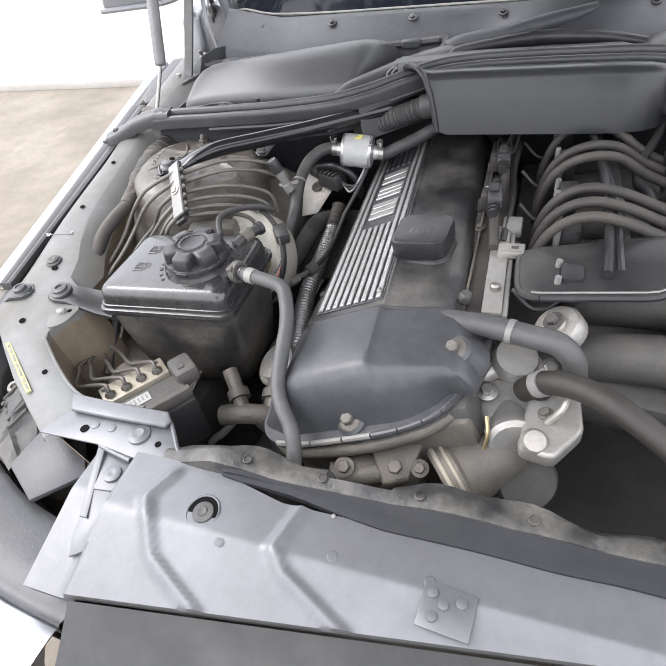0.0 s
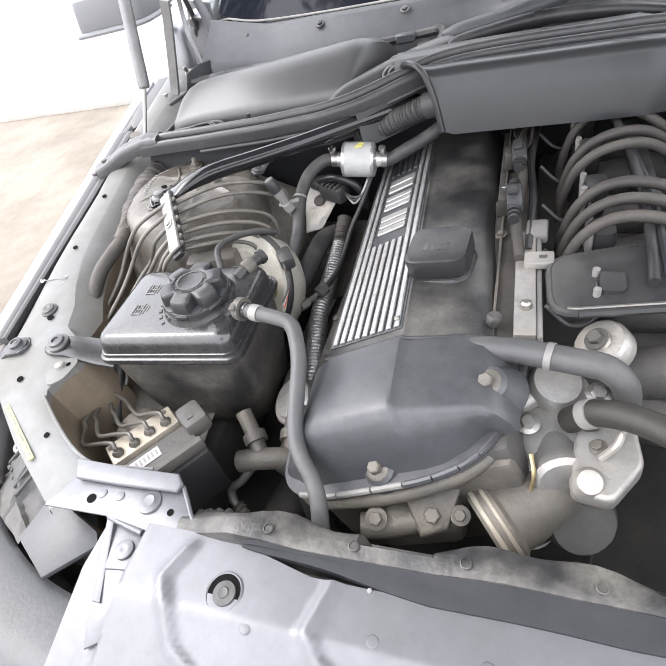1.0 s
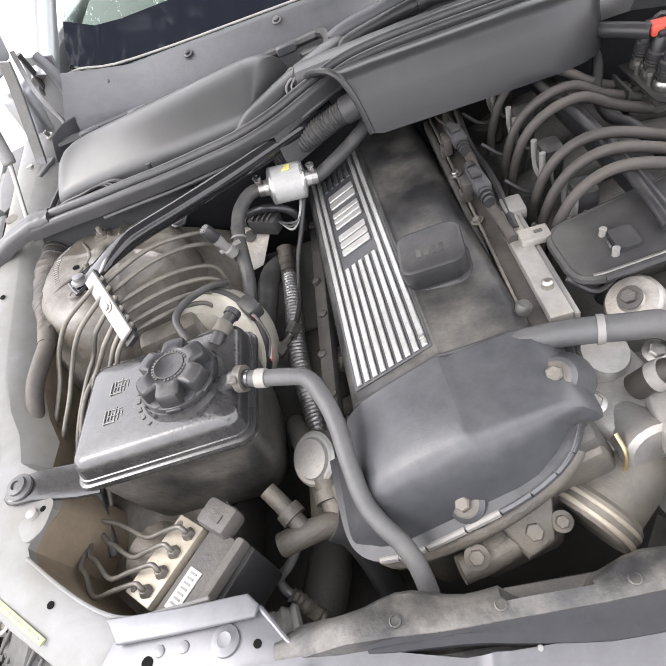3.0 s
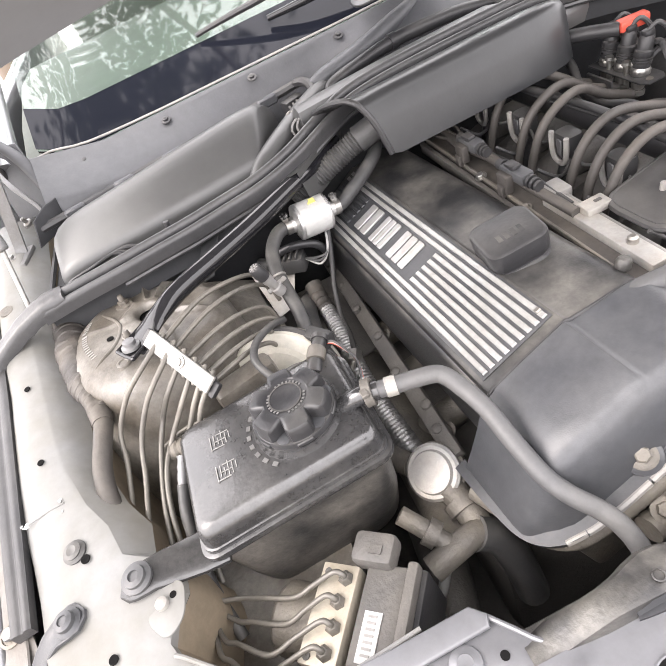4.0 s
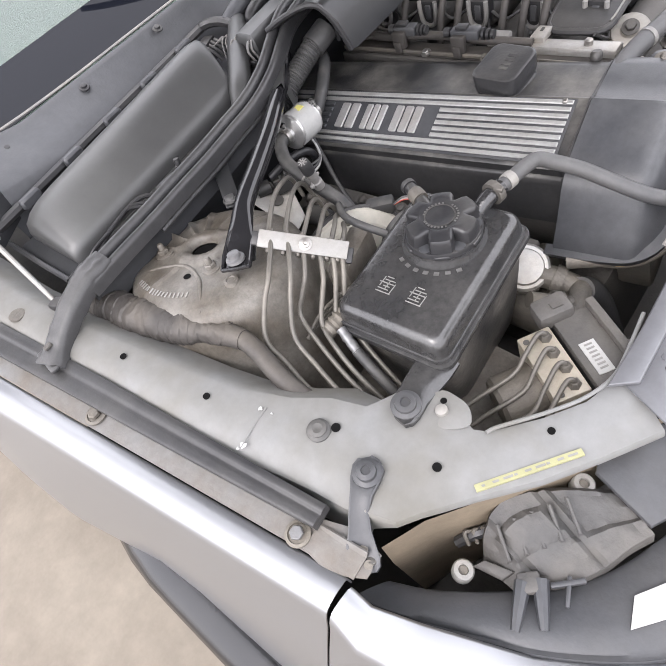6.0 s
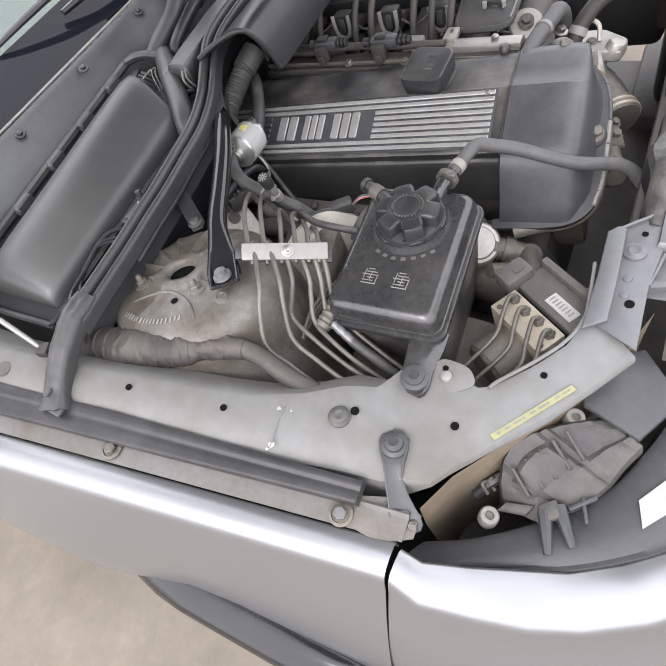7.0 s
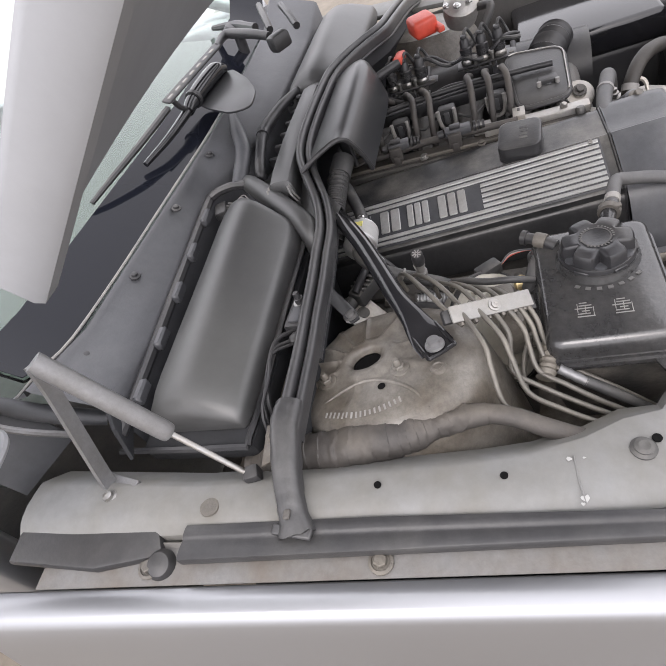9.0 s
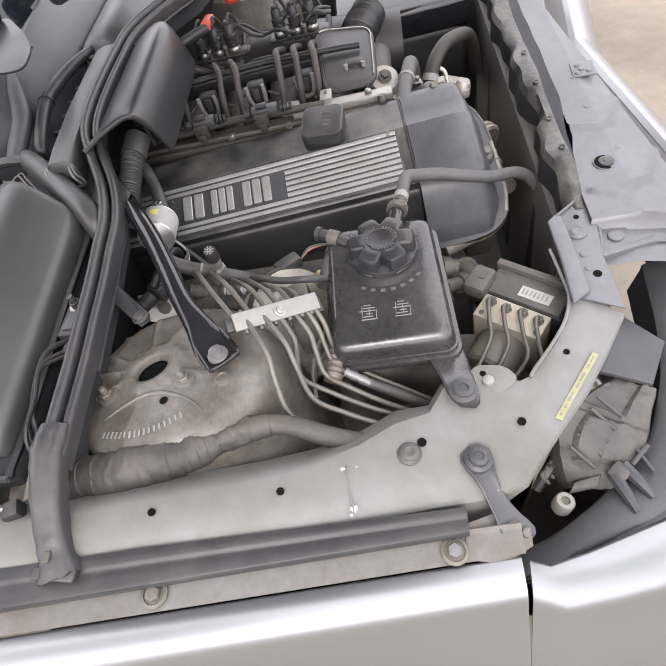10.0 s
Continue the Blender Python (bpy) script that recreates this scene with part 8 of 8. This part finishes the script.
# ---------------------------------------------------------------- fuel filter, hoses and vacuum parts
def build_filter():
    f = thing("inline_gas_filter", "shiny metal inline filter canister with a white label", "filter", (-0.22, 0.972, 0.78))
    a, b = V(-0.245, 0.9765, 0.7790), V(-0.197, 0.9820, 0.7715)
    ax = (b - a).normalized()
    L = (b - a).length
    part("canister", lathe([(0.010, -0.012), (0.0115, -0.003), (0.020, -0.001), (0.0245, 0.0005), (0.0258, 0.003), (0.0252, 0.006), (0.0252, L - 0.006), (0.0258, L - 0.003), (0.0245, L - 0.0005), (0.020, L + 0.001), (0.0115, L + 0.003), (0.010, L + 0.012), (0, L + 0.012)], a, ax, 36), "foil_can", f, "bare metal canister")
    part("paper_label", lathe([(0.0254, 0.005), (0.0256, 0.005), (0.0256, L - 0.005), (0.0254, L - 0.005)], a, ax, 36), "label", f, "white printed label")
    part("yellow_patch", box(a + ax * (L - 0.018) + V(0.0, -0.004, 0.0256), (0.011, 0.012, 0.0012), None, 0), "yellow", f, "small yellow label patch")
    for c, nm in ((a - ax * 0.012, 0), (b + ax * 0.014, 1)):
        k = part("hose_clamp", lathe([(0.0108, -0.0042), (0.0113, -0.0042), (0.0113, 0.0042), (0.0108, 0.0042)], c, ax, 24), "steel", f, "steel worm-drive hose clamp")
        part("clamp_housing", box(c + V(0.0, -0.002, 0.0140), (0.008, 0.010, 0.008), None, 0.002), "steel", k)
        part("clamp_screw", lathe([(0.0058, 0), (0.0058, 0.004), (0.003, 0.005), (0, 0.004)], c + V(0, -0.002, 0.0175), (0, -0.2, 1), 12), "chrome", k)
    h = thing("gas_hose", "thick dark rubber hose between filter and engine", "hose", (-0.29, 0.93, 0.76))
    part("lower_hose", tube([a - ax * 0.002, a - ax * 0.018, (-0.277, 0.966, 0.782), (-0.293, 0.945, 0.774), (-0.299, 0.914, 0.760), (-0.298, 0.885, 0.744), (-0.297, 0.855, 0.726), (-0.305, 0.822, 0.702), (-0.322, 0.80, 0.676)], 0.0094, n=16, sub=8), "rubber", h)
    part("upper_hose", tube([b - ax * 0.002, b + ax * 0.02, (-0.152, 0.992, 0.777), (-0.124, 1.005, 0.786), (-0.098, 1.020, 0.798), (-0.085, 1.045, 0.81)], 0.0098, n=16, sub=8), "rubber", h)
    part("cable_tie", tube([(-0.2995, 0.911, 0.760), (-0.2995, 0.9085, 0.7585)], 0.0102, n=16, sub=1), "white", h, "white cable tie")
    w = thing("corrugated_conduit", "grey corrugated cable conduit running into the duct", "conduit", (-0.17, 1.02, 0.81))
    part("conduit", tube([(-0.095, 1.010, 0.835), (-0.122, 1.014, 0.828), (-0.165, 1.018, 0.812), (-0.205, 1.020, 0.796), (-0.228, 1.021, 0.785)], 0.0165, n=18, ribs=0.0022, pitch=0.0046), "rubber", w)
    part("tape_end", tube([(-0.085, 1.008, 0.839), (-0.105, 1.0115, 0.833), (-0.118, 1.0135, 0.8295)], 0.0182, n=18), "rubber", w, "taped conduit end")
    part("branch", tube([(-0.17, 1.035, 0.80), (-0.15, 1.05, 0.825), (-0.13, 1.06, 0.845)], 0.006, n=10), "black", w)
    p = thing("vacuum_pipe", "thin grey metal pipe running down beside the engine cover", "pipe", (-0.23, 0.93, 0.7))
    part("pipe", tube([(-0.196, 1.0, 0.772), (-0.205, 0.985, 0.752), (-0.220, 0.955, 0.720), (-0.238, 0.922, 0.690), (-0.248, 0.89, 0.664), (-0.250, 0.855, 0.660), (-0.256, 0.825, 0.660), (-0.266, 0.80, 0.658)], 0.0038, n=12), "black", p)
    part("union_nut", tube([(-0.257, 0.818, 0.662), (-0.264, 0.803, 0.661)], 0.0098, n=6, sub=1), "steel", p, "steel union nut")
    part("union_nut", tube([(-0.276, 0.789, 0.660), (-0.284, 0.777, 0.660)], 0.0085, n=6, sub=1), "steel", p)
    part("union_stem", tube([(-0.262, 0.807, 0.661), (-0.270, 0.797, 0.660), (-0.282, 0.780, 0.660)], 0.004, n=8), "steel", p)
    s = thing("heat_sleeve", "silver foil heat sleeve over a hose", "hose", (-0.25, 0.72, 0.6))
    part("sleeve", tube([(-0.262, 0.935, 0.668), (-0.260, 0.885, 0.660), (-0.262, 0.835, 0.648), (-0.264, 0.790, 0.636), (-0.260, 0.745, 0.620), (-0.252, 0.69, 0.600), (-0.244, 0.64, 0.575), (-0.236, 0.58, 0.54)], [0.0115, 0.0125, 0.0135, 0.0145, 0.0145, 0.0145, 0.0145, 0.0145], n=16, ribs=0.0010, pitch=0.005), "foil", s)
    part("upper_wrap", tube([(-0.262, 0.965, 0.680), (-0.262, 0.94, 0.670), (-0.261, 0.915, 0.665)], 0.0132, n=14, ribs=0.002, pitch=0.012), "loom", s)
    # lower hoses under the filter
    g = thing("heater_hose", "thick dark heater hose behind the expansion tank", "hose", (-0.31, 0.86, 0.68))
    part("hose", tube([(-0.272, 0.985, 0.640), (-0.282, 0.950, 0.662), (-0.290, 0.915, 0.672), (-0.296, 0.875, 0.666), (-0.306, 0.835, 0.652), (-0.325, 0.80, 0.636), (-0.35, 0.775, 0.62)], 0.0150, n=16), "rubber", g)
    # added sheet, set high to catch light where the gap went black
    part("gap_fill_sheet", prism([V(-0.345, 1.02, 0.640), V(-0.205, 1.02, 0.640), V(-0.215, 0.86, 0.610), V(-0.33, 0.86, 0.600)], (0, 0, -0.006), 0.002), "dark", g, "dark sheet added to lift the black gap below the hoses")
    # connector, bracket and bleed valve
    c = thing("cable_connector", "black multi-pin cable connector on a pale bracket", "connector", (-0.28, 1.0, 0.70))
    part("bracket", prism([V(-0.338, 1.006, 0.715), V(-0.300, 1.020, 0.722), V(-0.278, 0.985, 0.700), V(-0.300, 0.950, 0.672), V(-0.328, 0.945, 0.668)], (0.003, 0.002, 0.004), 0.001, 1), "alu", c, "pale painted bracket")
    part("bracket_hole", lathe([(0.010, 0), (0.010, 0.001), (0, 0.001)], (-0.308, 0.988, 0.7035), (-0.1, -0.45, 0.9), 16), "dark", c)
    part("plug", box((-0.276, 0.985, 0.720), (0.048, 0.026, 0.026), yaw(-28), 0.004), "rubber", c)
    part("plug_neck", tube([(-0.300, 1.0, 0.722), (-0.318, 1.012, 0.722)], 0.011, n=12, sub=1), "rubber", c)
    for k in range(4):
        part("plug_fin", box((-0.262 - 0.008 * k, 0.978 + 0.004 * k, 0.735), (0.003, 0.026, 0.006), yaw(-28), 0.0008, 1), "rubber", c)
    for k in range(3):
        part("wire", tube([(-0.254, 0.974, 0.722), (-0.238, 0.960, 0.712 + 0.006 * k), (-0.222, 0.958, 0.728), (-0.212, 0.98, 0.748), (-0.222, 1.0, 0.755)], 0.0018, n=6), "hose_grey" if k else "label", c)
    part("ring_cable", tube([(-0.300, 0.99, 0.74), (-0.265, 0.975, 0.750), (-0.235, 0.968, 0.742), (-0.222, 0.972, 0.715), (-0.228, 0.985, 0.69)], 0.006, n=10), "black", c)
    v = thing("bleed_valve", "black star-shaped valve knob on a pale stem", "valve", (-0.329, 0.876, 0.77))
    ax = V(-0.30, -0.12, 1).normalized()
    o = V(-0.316, 0.876, 0.796)
    part("stem", lathe([(0.0078, -0.040), (0.0078, -0.028), (0.0062, -0.026), (0.0062, -0.016), (0.0074, -0.012), (0.0074, -0.004), (0, -0.004)], o, ax, 16), "connector", v, "pale translucent stem")
    k = part("knob", lathe([(0.0084, -0.004), (0.0086, 0.004), (0.0080, 0.014), (0.0068, 0.0165), (0, 0.0165)], o, ax, 18), "black", v, "black ribbed knob")
    fr = frame_of(ax)
    for q in range(8):
        d = fr @ V(math.cos(q * math.pi / 4), math.sin(q * math.pi / 4), 0)
        part("knob_rib", tube([o + ax * 0.0168 + d * 0.0012, o + ax * 0.0166 + d * 0.0062], 0.0008, n=5, sub=1), "connector", k)
    part("clip", box((-0.306, 0.884, 0.768), (0.030, 0.006, 0.004), yaw(25), 0.001), "white", v, "white clip arm")


M["foil_can"] = material("satin_metal_can", (0.58, 0.58, 0.575), 0.28, metal=0.75, var=0.05, dust=(0.5, 0.48, 0.44), dust_amount=0.3, dust_scale=20, bump=0.03)
build_filter()


M["booster"] = material("dusty_cream_paint", (0.48, 0.46, 0.40), 0.45, dust=(0.30, 0.275, 0.225), dust_amount=0.55, dust_scale=14)


def build_booster():
    b = thing("brake_booster", "pale round brake booster behind the tank", "booster", (-0.30, 0.80, 0.70))
    ax = V(-0.35, -0.75, 0.55)
    part("shell", lathe([(0.055, -0.06), (0.072, -0.042), (0.079, -0.014), (0.079, -0.005), (0.074, 0.002), (0.058, 0.005), (0.053, 0.011), (0.022, 0.014), (0, 0.014)], (-0.358, 0.785, 0.690), ax, 48), "booster", b, "cream painted round shell")
    part("rolled_edge", lathe([(0.0795, -0.012), (0.0815, -0.009), (0.0815, -0.005), (0.0795, -0.002)], (-0.358, 0.785, 0.690), ax, 48), "black", b, "dark rolled edge")
    part("grommet", lathe([(0.0125, 0), (0.0125, 0.004), (0.009, 0.007), (0.006, 0.012), (0, 0.012)], (-0.304, 0.755, 0.713), ax, 18), "brass", b, "brown rubber grommet")
    part("hose_elbow", tube([(-0.345, 0.742, 0.742), (-0.338, 0.736, 0.756), (-0.322, 0.730, 0.762), (-0.30, 0.722, 0.758)], 0.010, n=14), "rubber", b)
    part("plug", box((-0.290, 0.795, 0.735), (0.020, 0.036, 0.018), yaw(35), 0.004), "rubber", b, "small black plug")
    for k in range(3):
        part("wire", tube([(-0.286, 0.778, 0.738), (-0.276, 0.762, 0.744 + 0.002 * k), (-0.264, 0.735, 0.736), (-0.268, 0.715, 0.718 + 0.004 * k)], 0.0014, n=6), ("red", "label", "hose_grey")[k], b)
    part("thin_hose", tube([(-0.352, 0.735, 0.765), (-0.362, 0.758, 0.780), (-0.355, 0.79, 0.776), (-0.335, 0.82, 0.764), (-0.318, 0.84, 0.748)], 0.0046, n=10), "rubber", b, "thin black hose")
    part("reservoir_face", box((-0.385, 0.768, 0.735), (0.075, 0.03, 0.06), yaw(12), 0.008), "tower", b, "dusty bracket behind the pipes")


build_booster()


def build_secondary_valve():
    v = thing("secondary_air_valve", "round metal air valve with a pale domed lid", "valve", (-0.246, 0.623, 0.64))
    ax = V(-0.45, -0.35, 0.85).normalized()
    c = V(-0.246, 0.623, 0.640)
    part("lid", lathe([(0.030, -0.004), (0.031, 0.0), (0.031, 0.005), (0.028, 0.0075), (0.024, 0.007), (0.022, 0.011), (0, 0.012)], c, ax, 36), "alu", v, "pale pressed metal lid")
    part("flange", lathe([(0.022, -0.03), (0.030, -0.022), (0.033, -0.012), (0.033, -0.006), (0.030, -0.004), (0, -0.004)], c, ax, 32), "grime", v)
    part("outlet", tube([(-0.240, 0.606, 0.628), (-0.235, 0.585, 0.622), (-0.232, 0.560, 0.612)], 0.016, n=16), "grime", v, "grimy outlet pipe")
    part("elbow_collar", tube([(-0.2365, 0.590, 0.6235), (-0.235, 0.578, 0.620)], 0.020, n=18, sub=1), "grime", v)
    part("inlet", tube([(-0.262, 0.650, 0.625), (-0.275, 0.68, 0.61), (-0.285, 0.71, 0.59)], 0.014, n=14), "grime", v)
    t = thing("pipe_tee", "dusty brown plastic coolant tee below the tank", "pipe joint", (-0.265, 0.547, 0.62))
    part("cross_pipe", tube([(-0.296, 0.540, 0.622), (-0.268, 0.545, 0.626), (-0.240, 0.553, 0.620), (-0.225, 0.560, 0.605)], 0.0135, n=16), "grime", t)
    part("upper_pipe", tube([(-0.300, 0.590, 0.655), (-0.285, 0.572, 0.642), (-0.270, 0.552, 0.630)], 0.0100, n=14), "grime", t)
    part("clamp", tube([(-0.283, 0.570, 0.640), (-0.276, 0.561, 0.635)], 0.0145, n=18, sub=1), "grime", t)
    part("elbow", tube([(-0.240, 0.553, 0.620), (-0.222, 0.548, 0.600), (-0.212, 0.535, 0.56), (-0.208, 0.52, 0.50)], 0.018, n=16), "rubber", t, "dark hose elbow")
    part("thin_pipe", tube([(-0.272, 0.552, 0.622), (-0.281, 0.541, 0.614), (-0.296, 0.527, 0.600), (-0.311, 0.519, 0.590), (-0.310, 0.510, 0.580), (-0.302, 0.503, 0.574)], 0.0055, n=12), "zinc", t, "bent pale metal pipe")
    part("pipe_nut", tube([(-0.304, 0.505, 0.576), (-0.296, 0.499, 0.570), (-0.286, 0.490, 0.562), (-0.276, 0.482, 0.550)], 0.0092, n=14, ribs=0.0022, pitch=0.007), "grime", t, "ribbed connector sleeve")
    part("ribbed_boot", tube([(-0.318, 0.461, 0.610), (-0.300, 0.465, 0.612), (-0.282, 0.469, 0.608)], 0.0165, n=16, ribs=0.004, pitch=0.011), "connector", t, "pale ribbed rubber boot")
    s = thing("coolant_sensor", "brass-bolted sensor beside the engine cover", "sensor", (-0.225, 0.545, 0.68))
    part("sensor_bolt", lathe([(0.014, 0), (0.014, 0.004), (0.010, 0.006), (0.008, 0.011), (0, 0.011)], (-0.196, 0.526, 0.652), (-0.7, -0.2, 0.7), 18), "brass", s, "dull brass bolt head")
    part("sensor_pipe", tube([(-0.22, 0.58, 0.645), (-0.21, 0.555, 0.648), (-0.198, 0.53, 0.648)], 0.011, n=12), "grime", s)
    # dark sheet added for the shade below the engine, hiding bright ground
    f = thing("bay_bottom", "dark sheet added for the shade at the bottom of the engine bay", "tray", (-0.2, 0.8, 0.3))
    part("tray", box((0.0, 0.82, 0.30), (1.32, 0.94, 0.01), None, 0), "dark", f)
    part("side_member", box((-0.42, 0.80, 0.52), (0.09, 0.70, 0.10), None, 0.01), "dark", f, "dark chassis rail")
    part("subframe", tube([(-0.33, 0.46, 0.45), (-0.28, 0.62, 0.46), (-0.27, 0.85, 0.44)], 0.03, n=12), "dark", f)


build_secondary_valve()


# ---------------------------------------------------------------- trees whose crowns mirror in the windscreen
def build_tree(x, y, h, seed, reach=0.0):
    rnd = random.Random(seed)
    t = thing("tree", "leafy broad tree standing near the car", "tree", (x, y, 0), group="trees")
    part("trunk", tube([(x, y, -0.1), (x + 0.1, y, h * 0.3), (x - 0.1, y + 0.1, h * 0.6), (x, y, h * 0.85)], [0.22, 0.17, 0.11, 0.03], n=10), "bark", t)
    for k in range(7):
        a = k * 0.9 + seed
        z = h * (0.4 + 0.06 * k)
        part("limb", tube([(x, y, z), (x + 0.9 * math.cos(a), y + 0.5 * reach + 0.9 * math.sin(a), z + 0.5), (x + 1.8 * math.cos(a), y + reach + 1.8 * math.sin(a), z + 1.2)], [0.07, 0.045, 0.015], n=6), "bark", t)
    verts, faces = [], []
    for k in range(5200):
        a, b = rnd.uniform(0, 6.283), rnd.gauss(0, 0.5)
        clump = rnd.randrange(26)
        cr = random.Random(seed * 100 + clump)
        ca, cz, cd = cr.uniform(0, 6.283), cr.uniform(0.62, 1.05), cr.uniform(0.3, 2.0)
        c = V(x + cd * math.cos(ca), y + reach + cd * math.sin(ca), h * cz)
        p = c + V(rnd.gauss(0, 0.38), rnd.gauss(0, 0.38), rnd.gauss(0, 0.28))
        u = V(rnd.uniform(-1, 1), rnd.uniform(-1, 1), rnd.uniform(-0.6, 0.6)).normalized()
        v = u.cross(V(rnd.uniform(-1, 1), rnd.uniform(-1, 1), rnd.uniform(-1, 1))).normalized()
        s = rnd.uniform(0.05, 0.10)
        i = len(verts)
        verts += [p - u * s, p + v * s * 0.45 + u * s * 0.1, p + u * s, p - v * s * 0.45 + u * s * 0.1]
        faces.append((i, i + 1, i + 2, i + 3))
    me = bpy.data.meshes.new("crown")
    me.from_pydata(verts, [], faces)
    me.materials.append(M["leaf"])
    ob = new("crown", me)
    ob.parent = t
    ob.matrix_parent_inverse = Matrix.Translation((-x, -y, 0))


build_tree(-1.3, 5.2, 8.5, 3, -3.0)
build_tree(2.2, -6.5, 7.0, 5)
